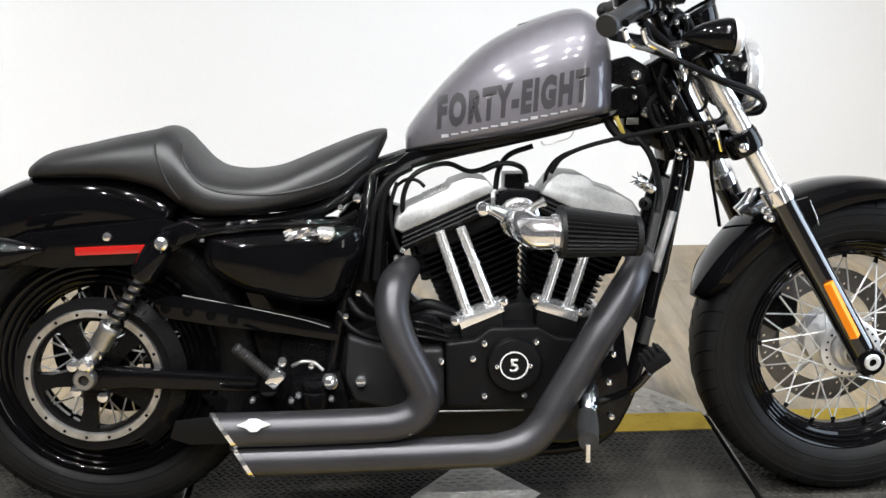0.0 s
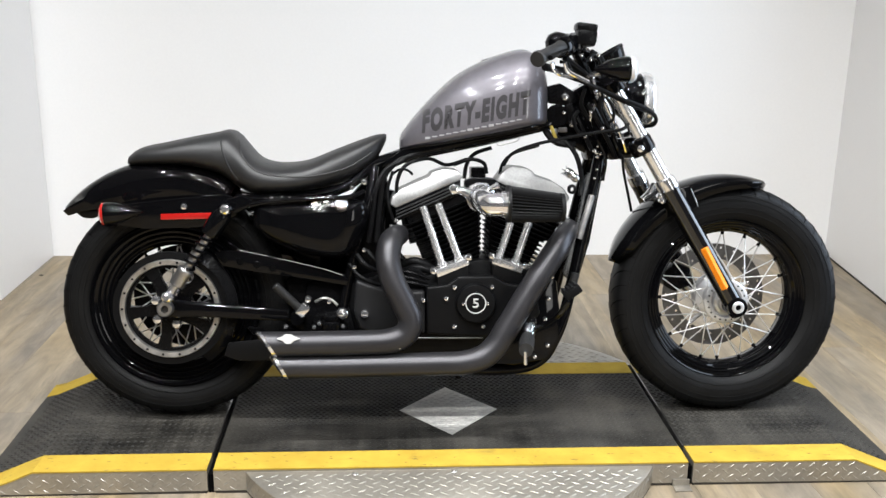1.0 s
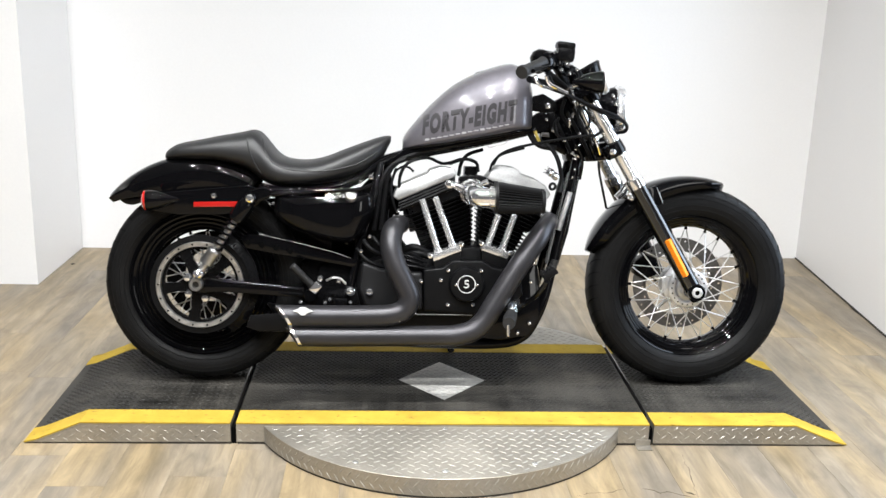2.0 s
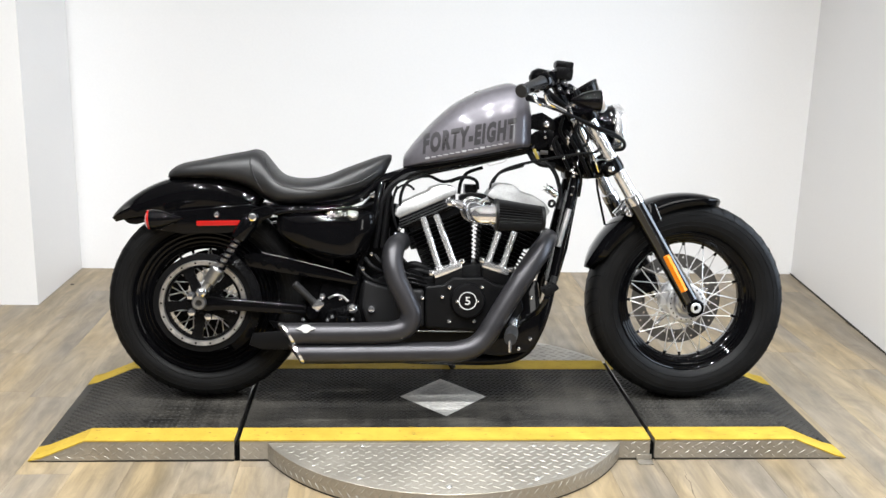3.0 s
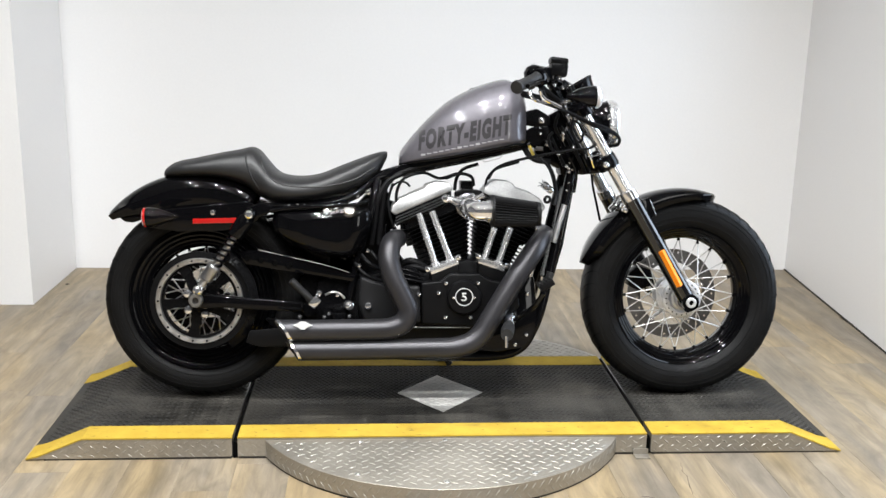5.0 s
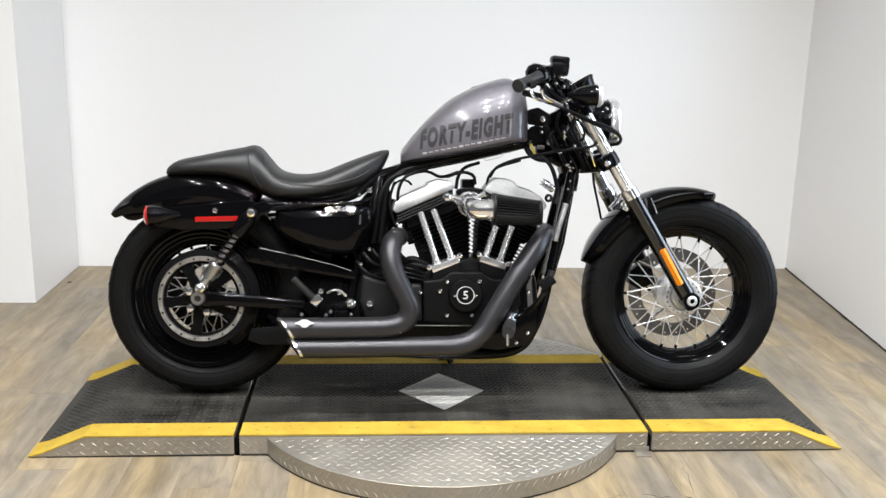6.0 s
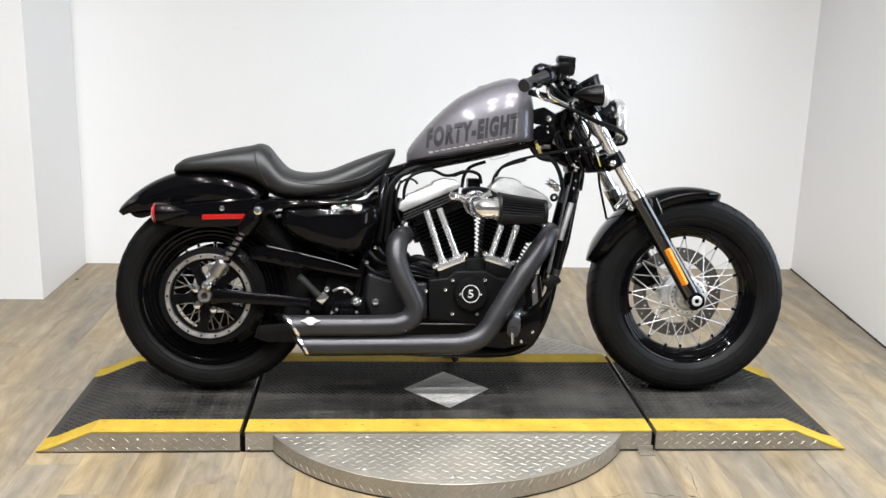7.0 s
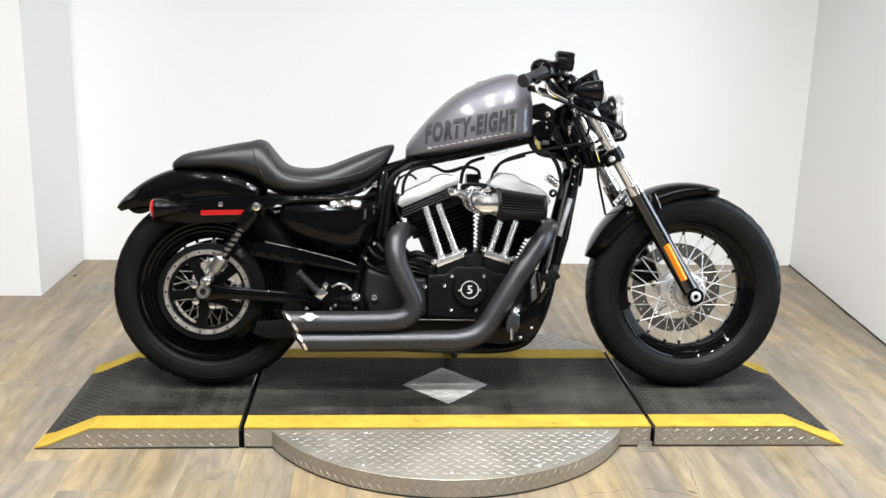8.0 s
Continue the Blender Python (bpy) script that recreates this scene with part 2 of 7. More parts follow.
# Near-black that stands in for the shade inside cuts, holes and seams.
RECESS_SHADE = material("recess_shade", (0.0015, 0.0015, 0.0015), 0.9, spec=0.05)
DISC = material("dark_brake_steel", (0.17, 0.165, 0.16), 0.36, 1.0, vary=0.2, scale=20)
FOIL = material("crinkled_chrome", (0.70, 0.70, 0.71), 0.14, 1.0, vary=0.1, bump=1.0, bump_scale=160)
WHITE = material("white_enamel", (0.58, 0.58, 0.57), 0.4, vary=0.05)
YELLOW_WIRE = material("yellow_wire_sleeve", (0.55, 0.42, 0.08), 0.5)
GLASS = bpy.data.materials.new("window_glass")
GLASS.use_nodes = True
GLASS.node_tree.nodes["Principled BSDF"].inputs["Transmission Weight"].default_value = 1.0
GLASS.node_tree.nodes["Principled BSDF"].inputs["Roughness"].default_value = 0.02
LAMP_LENS = glow("lamp_diffuser", (1.0, 0.98, 0.95), 12.0)


# ---- mesh helpers ----
def part(name, bm, mat, parent=None, label="", smooth=38):
    """Link a bmesh as one mesh object, under a thing or a part."""
    me = bpy.data.meshes.new(name)
    bmesh.ops.recalc_face_normals(bm, faces=bm.faces)
    bm.to_mesh(me)
    bm.free()
    me.materials.append(mat)
    if smooth:
        for p in me.polygons:
            p.use_smooth = True
        me.set_sharp_from_angle(angle=radians(smooth))
    ob = new(name, me)
    ob.parent = parent
    if label:
        ob["label"] = label
    return ob


def box(bm, a, b, bevel=0.0, turn=None):
    """A box between two corners, with bevelled edges."""
    a, b = Vector(a), Vector(b)
    size = Vector([abs(b[i] - a[i]) for i in range(3)])
    m = Matrix.Translation((a + b) / 2) @ (turn or Matrix()) @ Matrix.Diagonal((*size, 1))
    vs = bmesh.ops.create_cube(bm, size=1, matrix=m)["verts"]
    if bevel:
        es = {e for v in vs for e in v.link_edges}
        bmesh.ops.bevel(bm, geom=list(es), offset=bevel, segments=2, affect="EDGES", profile=0.6)
    return bm


def basis(d):
    """Two unit vectors square to d."""
    d = Vector(d).normalized()
    s = Vector((0, 0, 1)) if abs(d.z) < 0.9 else Vector((1, 0, 0))
    u = d.cross(s).normalized()
    return u, d.cross(u).normalized()


def lathe(bm, centre, axis, profile, seg=32, close=False):
    """Turn a profile of (radius, along) about an axis through centre."""
    centre, axis = Vector(centre), Vector(axis).normalized()
    u, v = basis(axis)
    rings = []
    for r, h in profile:
        if r < 1e-6:
            rings.append([bm.verts.new(centre + axis * h)])
        else:
            rings.append([bm.verts.new(centre + axis * h + (u * math.cos(k) + v * math.sin(k)) * r)
                          for k in (2 * math.pi * i / seg for i in range(seg))])
    pairs = list(zip(rings, rings[1:])) + ([(rings[-1], rings[0])] if close else [])
    for p, q in pairs:
        for i in range(seg):
            j = (i + 1) % seg
            if len(p) == 1 and len(q) == 1:
                continue
            if len(p) == 1:
                bm.faces.new((p[0], q[j], q[i]))
            elif len(q) == 1:
                bm.faces.new((p[i], p[j], q[0]))
            else:
                bm.faces.new((p[i], p[j], q[j], q[i]))
    return bm


def rod(bm, a, b, r, r2=None, seg=16, bevel=0.0):
    """A capped rod from a to b, with softened ends."""
    a, b = Vector(a), Vector(b)
    h = (b - a).length
    r2 = r if r2 is None else r2
    e = bevel or min(r, r2, h) * 0.15
    return lathe(bm, a, b - a, [(0, 0), (r - e, 0), (r, e), (r2, h - e), (r2 - e, h), (0, h)], seg)


def spline(points, steps=8):
    """Catmull-Rom through points (tuples of any length)."""
    p = [np.array(q, float) for q in points]
    p = [2 * p[0] - p[1]] + p + [2 * p[-1] - p[-2]]
    out = []
    for i in range(1, len(p) - 2):
        for k in range(steps):
            t = k / steps
            out.append(0.5 * (2 * p[i] + (p[i + 1] - p[i - 1]) * t + (2 * p[i - 1] - 5 * p[i] + 4 * p[i + 1] - p[i + 2]) * t * t
                              + (3 * p[i] - p[i - 1] - 3 * p[i + 1] + p[i + 2]) * t ** 3))
    out.append(p[-2])
    return out


def tube(bm, points, r, seg=10, steps=8, caps=True, smooth=True):
    """A tube along a smooth path; r is a radius, or a list with one for each point."""
    rs = r if isinstance(r, (list, tuple)) else [r] * len(points)
    path = [(*p, q) for p, q in zip(points, rs)]
    path = spline(path, steps) if smooth else [np.array(q, float) for q in path]
    pts = [Vector(q[:3]) for q in path]
    u = None
    rings = []
    for i, p in enumerate(pts):
        d = (pts[min(i + 1, len(pts) - 1)] - pts[max(i - 1, 0)]).normalized()
        if u is None:
            u = basis(d)[0]
        u = (u - d * u.dot(d)).normalized()
        v = d.cross(u)
        rings.append([bm.verts.new(p + (u * math.cos(k) + v * math.sin(k)) * float(path[i][3]))
                      for k in (2 * math.pi * j / seg for j in range(seg))])
    for a, b in zip(rings, rings[1:]):
        for i in range(seg):
            j = (i + 1) % seg
            bm.faces.new((a[i], a[j], b[j], b[i]))
    if caps:
        bm.faces.new(rings[0][::-1])
        bm.faces.new(rings[-1])
    return bm


def slab(bm, outline, y0, y1, bevel=0.004, segments=2):
    """A plate with an outline in x and z, from y0 to y1, with rounded edges."""
    a = [bm.verts.new((x, y0, z)) for x, z in outline]
    f = bm.faces.new(a)
    ext = bmesh.ops.extrude_face_region(bm, geom=[f])
    vs = [v for v in ext["geom"] if isinstance(v, bmesh.types.BMVert)]
    bmesh.ops.translate(bm, verts=vs, vec=(0, y1 - y0, 0))
    if bevel:
        es = {e for v in a + vs for e in v.link_edges}
        bmesh.ops.bevel(bm, geom=list(es), offset=bevel, segments=segments, affect="EDGES", profile=0.6)
    return bm


def bolts(name, spots, r, depth, mat, parent, label="", axis=(0, -1, 0)):
    """Domed bolt heads, each a part of its own."""
    for c in spots:
        part(name, lathe(bmesh.new(), c, axis, [(r, -depth), (r, depth * 0.4), (r * 0.8, depth * 0.85), (r * 0.35, depth), (0, depth)], 12),
             mat, parent, label)


def thing(name, base, label, category, group="", turn=(0, 0, 0)):
    ob = new(name)
    ob.matrix_basis = pose(*base, *turn)
    ob.empty_display_size = 0.1
    return tagged(ob, label, category, group)


# ---- the room ----
def wall(name, a, b, label, mat=WALL):
    w = part(name, box(bmesh.new(), a, b), mat, None, smooth=0)
    return tagged(w, label, "wall", kind="structure")


LEFT, BACK, RIGHT, STEP = -1.687, 1.81, 1.922, 1.18
wall("wall_north", (LEFT, BACK, 0), (RIGHT + 0.15, BACK + 0.12, CEIL), "smooth white painted back wall of the photo booth")
wall("wall_west", (LEFT - 0.12, STEP + 0.12, 0), (LEFT, BACK + 0.12, CEIL), "white painted short side wall of the booth")
wall("wall_west_return", (-4.2, STEP, 0), (LEFT, STEP + 0.12, CEIL), "white painted wall stepping forward beside the booth")
right_wall = wall("wall_east", (0, 0.42, 0), (0.12, BACK + 0.12, CEIL), "white painted side wall with a soft sheen")
right_wall.matrix_basis = pose(RIGHT, 0, 0) @ pose(0, BACK, 0, 0, 0, -5.9) @ pose(0, -BACK, 0)
HALL_X = 1.775
SILL, HEAD = 0.45, 2.10
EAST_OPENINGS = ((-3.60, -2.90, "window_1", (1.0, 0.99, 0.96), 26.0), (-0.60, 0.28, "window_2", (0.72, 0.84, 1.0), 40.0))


def wall_with_openings(name, x0, x1, y0, y1, openings, label):
    """A wall along y, in one mesh, with tall openings through it."""
    bm = bmesh.new()
    edge = y0
    for a, b, *_ in openings:
        box(bm, (x0, edge, 0), (x1, a, CEIL))
        box(bm, (x0, a, 0), (x1, b, SILL))
        box(bm, (x0, a, HEAD), (x1, b, CEIL))
        edge = b
    box(bm, (x0, edge, 0), (x1, y1, CEIL))
    return tagged(part(name, bm, HALL, None, smooth=0), label, "wall", kind="structure")


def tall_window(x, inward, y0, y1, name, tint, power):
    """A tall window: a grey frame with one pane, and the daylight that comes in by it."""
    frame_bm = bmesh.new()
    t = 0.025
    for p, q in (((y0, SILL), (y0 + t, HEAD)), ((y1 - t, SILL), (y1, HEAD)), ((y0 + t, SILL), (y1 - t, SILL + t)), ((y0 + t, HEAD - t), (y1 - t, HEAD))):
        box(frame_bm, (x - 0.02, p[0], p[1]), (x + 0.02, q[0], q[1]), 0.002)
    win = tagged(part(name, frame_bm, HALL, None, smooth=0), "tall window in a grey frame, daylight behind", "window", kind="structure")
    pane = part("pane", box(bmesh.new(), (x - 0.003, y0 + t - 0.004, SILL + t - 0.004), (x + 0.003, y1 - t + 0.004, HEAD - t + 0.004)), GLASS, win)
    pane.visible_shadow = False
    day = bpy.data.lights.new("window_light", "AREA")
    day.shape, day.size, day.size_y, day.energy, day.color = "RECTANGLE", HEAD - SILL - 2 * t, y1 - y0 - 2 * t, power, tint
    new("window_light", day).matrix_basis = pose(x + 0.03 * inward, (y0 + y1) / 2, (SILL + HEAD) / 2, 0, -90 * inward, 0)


# Hall walls out of view, added dark to shape what the motorcycle reflects.
wall_with_openings("wall_far_east", HALL_X, HALL_X + 0.12, -7.1, 0.43, EAST_OPENINGS, "unseen dark hall wall with tall windows, keeps reflections dark")
wall("wall_far_west", (-4.32, -7.0, 0), (-4.2, STEP + 0.12, CEIL), "unseen dark hall wall that keeps reflections dark", HALL)
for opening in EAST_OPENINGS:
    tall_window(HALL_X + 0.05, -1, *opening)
wall("wall_south", (-4.32, -7.12, 0), (2.1, -7.0, CEIL), "unseen dark hall wall that keeps reflections dark", HALL)
tagged(part("ceiling", box(bmesh.new(), (-4.4, -7.2, CEIL), (2.2, BACK + 0.2, CEIL + 0.1)), CEILING, None, smooth=0),
       "grey painted ceiling with recessed round lamps", "ceiling", kind="structure")
floor = tagged(part("floor", box(bmesh.new(), (-4.3, -7.1, -0.12), (2.1, BACK + 0.1, -0.006)), FLOOR_JOINT, None, smooth=0),
               "greyish oak plank floor with worn matt finish", "floor", kind="structure")

joint = part("trim", box(bmesh.new(), (-0.004, -3.0, 0), (-0.0005, BACK, 0.007)), JOINT, None, smooth=0)
joint.matrix_basis = right_wall.matrix_basis
tagged(joint, "thin dark joint along the foot of the wall", "trim", kind="structure")


def ceiling_lamp():
    t = thing("ceiling_lamp", (0, 0, CEIL), "round white recessed ceiling lamp, lit", "lamp", "lamps in the ceiling")
    part("lamp_housing", lathe(bmesh.new(), (0, 0, 0), (0, 0, -1), [(0.075, 0.0), (0.080, 0.012), (0.066, 0.02), (0.055, 0.012), (0.055, 0.001)], 32), HOUSING, t)
    part("diffuser", lathe(bmesh.new(), (0, 0, 0), (0, 0, -1), [(0.055, 0.004), (0.035, 0.010), (0, 0.012)], 32), LAMP_LENS, t)
    return t


first_lamp = ceiling_lamp()
for i, (lx, ly) in enumerate(LAMPS):
    if i == 0:
        first_lamp.matrix_basis = pose(lx, ly, CEIL)
    else:
        copy_thing(first_lamp, pose(lx, ly, CEIL))
    ld = bpy.data.lights.new("lamp_light", "AREA")
    ld.shape, ld.size, ld.energy, ld.color = "DISK", 0.10, LAMP_POWER, (0.985, 1.0, 1.005)
    ld.spread = radians(LAMP_BEAM)
    new("lamp_light", ld).matrix_basis = pose(lx, ly, CEIL - 0.03)


# ---- the turntable and its ramps ----
def lozenges(bm, spots, length, width, height):
    """Raised tread bars: spots of (point, direction, normal)."""
    for p, d, nrm in spots:
        p, d, nrm = Vector(p), Vector(d).normalized(), Vector(nrm).normalized()
        s = nrm.cross(d)
        a, b = bm.verts.new(p - d * length / 2), bm.verts.new(p + d * length / 2)
        c, e = bm.verts.new(p - s * width / 2), bm.verts.new(p + s * width / 2)
        f, g = bm.verts.new(p - d * length * 0.28 + nrm * height), bm.verts.new(p + d * length * 0.28 + nrm * height)
        for q in ((a, c, f), (c, g, f), (c, b, g), (b, e, g), (e, f, g), (e, a, f)):
            bm.faces.new(q)
    return bm


def tread_grid(origin, u, v, nu, nv, pitch_u, pitch_v, keep=None, tilt=38):
    """Alternating slanted bars in rows; keep decides by the two coordinates."""
    u, v = Vector(u), Vector(v)
    n = u.cross(v)
    out = []
    for i in range(nu):
        for j in range(nv):
            a, b = (i + 0.5 * (j % 2)) * pitch_u, j * pitch_v
            if keep and not keep(a, b):
                continue
            k = radians(tilt if j % 2 else -tilt)
            out.append((Vector(origin) + u * a + v * b, u * math.cos(k) + v * math.sin(k), n))
    return out


NEAR, FAR = -0.345, 0.320           # deck edges
SEAM_L, SEAM_R = -0.618, 0.592      # joints between deck and ramps
TAPE = 0.086


def disc_segment(centre, radius, edge, top, name, table, side):
    """A round aluminium plate that juts out past the deck on one side."""
    bm = bmesh.new()
    k0 = math.asin(max(-1, min(1, (edge - centre[1]) / radius)))
    a0, a1 = (math.pi - k0, 2 * math.pi + k0) if side < 0 else (k0, math.pi - k0)
    arc = [(centre[0] + radius * math.cos(a0 + (a1 - a0) * i / 72), centre[1] + radius * math.sin(a0 + (a1 - a0) * i / 72)) for i in range(73)]
    lo = [bm.verts.new((x, y, 0.0065)) for x, y in arc]
    hi = [bm.verts.new((x, y, top)) for x, y in arc]
    inn = [bm.verts.new((centre[0] + (x - centre[0]) * 0.996, centre[1] + (y - centre[1]) * 0.996, top + 0.0015)) for x, y in arc]
    for i in range(72):
        bm.faces.new((lo[i], lo[i + 1], hi[i + 1], hi[i]))
        bm.faces.new((hi[i], hi[i + 1], inn[i + 1], inn[i]))
    bm.faces.new(inn)
    bm.faces.new(lo[::-1])
    plate = part(name, bm, PLATE, table, "bright aluminium tread plate")
    # Dark inset slab paints the shadow line under the round plate.
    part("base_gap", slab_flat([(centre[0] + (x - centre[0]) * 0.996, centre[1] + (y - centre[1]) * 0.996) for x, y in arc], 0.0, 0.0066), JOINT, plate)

    def keep(a, b):
        x, y = -0.62 + a, -0.70 + b
        return math.hypot(x - centre[0], y - centre[1]) < radius - 0.012 and (y < edge - 0.004 if side < 0 else y > edge + 0.004)
    spots = tread_grid((-0.62, -0.70, top + 0.0015), (1, 0, 0), (0, 1, 0), 36, 72, 0.036, 0.0195, keep, 32)
    for i in range(96):
        k = a0 + (a1 - a0) * (i + 0.5) / 96
        nrm = Vector((math.cos(k), math.sin(k), 0))
        tan = Vector((-nrm.y, nrm.x, 0))
        z = 0.017 + 0.024 * (i % 2)
        spots.append((Vector((centre[0], centre[1], z)) + nrm * (radius + 0.0002), tan * (0.8 if i % 2 else -0.8) + Vector((0, 0, 1)), nrm))
    part("tread", lozenges(bmesh.new(), spots, 0.0260, 0.0044, 0.0012), TREAD, plate)["kind"] = "stuff"
    return plate


def slab_flat(outline, z0, z1):
    bm = bmesh.new()
    lo = [bm.verts.new((x, y, z0)) for x, y in outline]
    hi = [bm.verts.new((x, y, z1)) for x, y in outline]
    n = len(lo)
    for i in range(n):
        bm.faces.new((lo[i], lo[(i + 1) % n], hi[(i + 1) % n], hi[i]))
    bm.faces.new(hi)
    bm.faces.new(lo[::-1])
    return bm


def ramp_surface(x):
    """Height of the top at x along the ramps."""
    if x < -1.046:
        return max(0.006, DECK * (x + 1.205) / 0.159)
    if x > 1.025:
        return max(0.006, DECK * (1.185 - x) / 0.160)
    return DECK


def strip(bm, xs, y0, y1, lift, thick):
    """A thin sheet that follows the ramp's top."""
    rows = [[bm.verts.new((x, y, ramp_surface(x) + h)) for x in xs] for y, h in ((y0, lift - thick), (y0, lift), (y1, lift), (y1, lift - thick))]
    for k in range(4):
        a, b = rows[k], rows[(k + 1) % 4]
        for i in range(len(xs) - 1):
            bm.faces.new((a[i], a[i + 1], b[i + 1], b[i]))
    bm.faces.new([r[0] for r in rows])
    bm.faces.new([r[-1] for r in rows][::-1])
    return bm


def deck_section(owner, x0, x1, xs, hole=None):
    """Skirted platform section with a rubber mat between yellow edge tapes."""
    bm = bmesh.new()
    low0, low1 = (0.0045 if ramp_surface(x) < 0.03 else 0.0075 for x in (x0, x1))
    prof = [(x0, low0)] + [(x, max(0.0052, ramp_surface(x) - 0.004)) for x in xs] + [(x1, low1)]
    slab(bm, prof, NEAR, FAR, 0.0)
    body = part("deck_body", bm, PLATE, owner, "aluminium tread plate skirt", smooth=0)
    # The shade below the skirt, put in as a dark inset slab.
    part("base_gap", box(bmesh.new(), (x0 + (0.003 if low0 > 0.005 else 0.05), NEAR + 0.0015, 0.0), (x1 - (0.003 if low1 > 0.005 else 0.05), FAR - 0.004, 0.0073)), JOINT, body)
    mat = part("rubber_mat", strip(bmesh.new(), xs, NEAR + TAPE, FAR - TAPE, 0.0, 0.003), MAT, owner, "black ribbed rubber mat, scuffed grey", smooth=0)
    part("edge_tape", strip(bmesh.new(), xs, NEAR - 0.001, NEAR + TAPE - 0.0005, 0.0012, 0.004), YELLOW, owner, "yellow safety edge, slightly worn", smooth=0)
    part("edge_tape", strip(bmesh.new(), xs, FAR - TAPE + 0.0005, FAR + 0.001, 0.0012, 0.004), YELLOW, owner, "yellow safety edge, slightly worn", smooth=0)
    spots, worn = [], []
    nu, nv = int((x1 - x0) / 0.0175), int((FAR - NEAR - 2 * TAPE) / 0.0125)
    for i in range(nu):
        for j in range(nv):
            x = x0 + 0.010 + 0.0175 * (i + 0.5 * (j % 2))
            y = NEAR + TAPE + 0.008 + 0.0125 * j
            if x > x1 - 0.008 or (hole and hole(x, y)):
                continue
            k = radians(33 if j % 2 else -33)
            sl = (ramp_surface(x + 0.001) - ramp_surface(x - 0.001)) / 0.002
            (worn if hole and y < -0.075 else spots).append(((x, y, ramp_surface(x)), (math.cos(k), math.sin(k), sl * math.cos(k)), (-sl, 0, 1)))
    tread = lozenges(lozenges(bmesh.new(), spots, 0.0165, 0.0066, 0.0021), worn, 0.0155, 0.0062, 0.0011)
    part("tread", tread, MAT, mat)["kind"] = "stuff"
    return body


def skirt_tread(owner, x0, x1):
    """Bars of the tread plate on the near skirt."""
    spots = []
    for row in range(4):
        z, x = 0.013 + 0.0135 * row, x0 + 0.012 + 0.0175 * (row % 2)
        while x < x1 - 0.008:
            if z < ramp_surface(x) - 0.009:
                spots.append(((x, NEAR - 0.0002, z), (1, 0, 0.72 if row % 2 else -0.72), (0, -1, 0)))
            x += 0.035
    part("tread", lozenges(bmesh.new(), spots, 0.0200, 0.0032, 0.0009), TREAD, owner)["kind"] = "stuff"


table = thing("turntable", (0, 0, 0), "motorcycle turntable of aluminium tread plate with a black rubber deck", "turntable")
disc_segment((-0.018, -0.081), 0.5764, NEAR, 0.056, "front_plate", table, -1)
disc_segment((0.100, 0.045), 0.580, FAR, 0.056, "back_plate", table, 1)
LOZ = (-0.006, -0.018, 0.138, 0.156)   # the bare diamond in the mat: centre, half length, half depth
centre_deck = deck_section(table, SEAM_L + 0.008, SEAM_R - 0.006, [SEAM_L + 0.008 + (SEAM_R - SEAM_L - 0.014) * i / 8 for i in range(9)],
                           lambda x, y: abs(x - LOZ[0]) / LOZ[2] + abs(y - LOZ[1]) / LOZ[3] < 1.04)
skirt_tread(centre_deck, SEAM_L + 0.008, -0.54)
skirt_tread(centre_deck, 0.505, SEAM_R - 0.006)
inlay = part("diamond_inlay", slab_flat([(LOZ[0] - LOZ[2], LOZ[1]), (LOZ[0], LOZ[1] - LOZ[3]), (LOZ[0] + LOZ[2], LOZ[1]), (LOZ[0], LOZ[1] + LOZ[3])], DECK - 0.003, DECK + 0.0012),
             WORN, table, "worn bare metal diamond in the mat", smooth=0)
part("tread", lozenges(bmesh.new(), tread_grid((LOZ[0] - 0.15, LOZ[1] - 0.15, DECK + 0.0012), (1, 0, 0), (0, 1, 0), 11, 24, 0.030, 0.0135,
     lambda a, b: abs(a - 0.15) / LOZ[2] + abs(b - 0.15) / LOZ[3] < 0.9, 10), 0.020, 0.005, 0.0013), WORN, inlay)["kind"] = "stuff"

for x0, x1, xs, where in ((-1.205, SEAM_L - 0.008, [-1.205, -1.17, -1.12, -1.07, -1.046, -1.02, -0.9, -0.75, SEAM_L - 0.008], "rear"),
                          (SEAM_R + 0.008, 1.185, [SEAM_R + 0.008, 0.75, 0.9, 1.0, 1.025, 1.05, 1.1, 1.15, 1.185], "front")):
    ramp = thing("ramp", ((x0 + x1) / 2, 0, 0), f"low ramp with rubber mat and yellow edges under the {where} wheel", "ramp", "ramps of the turntable")
    made = deck_section(ramp, x0, x1, xs)
    skirt_tread(made, x0, x1)
    for ch in ramp.children:
        ch.matrix_parent_inverse = Matrix.Translation((-(x0 + x1) / 2, 0, 0))
    edge_x = x1 + 0.0015 if where == "rear" else x0 - 0.0015
    rail = part("edge_strip", box(bmesh.new(), (edge_x - 0.002, NEAR + 0.09, 0.03), (edge_x + 0.002, FAR - 0.02, DECK + 0.001), 0.0006), DISC, ramp, "thin bare metal edge")
    rail.matrix_parent_inverse = Matrix.Translation((-(x0 + x1) / 2, 0, 0))

# Black filler stands in for the shade down the two seams.
for sx in (SEAM_L, SEAM_R + 0.001):
    part("seam_seal", box(bmesh.new(), (sx - 0.0065, NEAR + 0.006, 0.0), (sx + 0.0060, FAR - 0.004, 0.050)), RECESS_SHADE, table, "black filler in place of the shade in the seam")

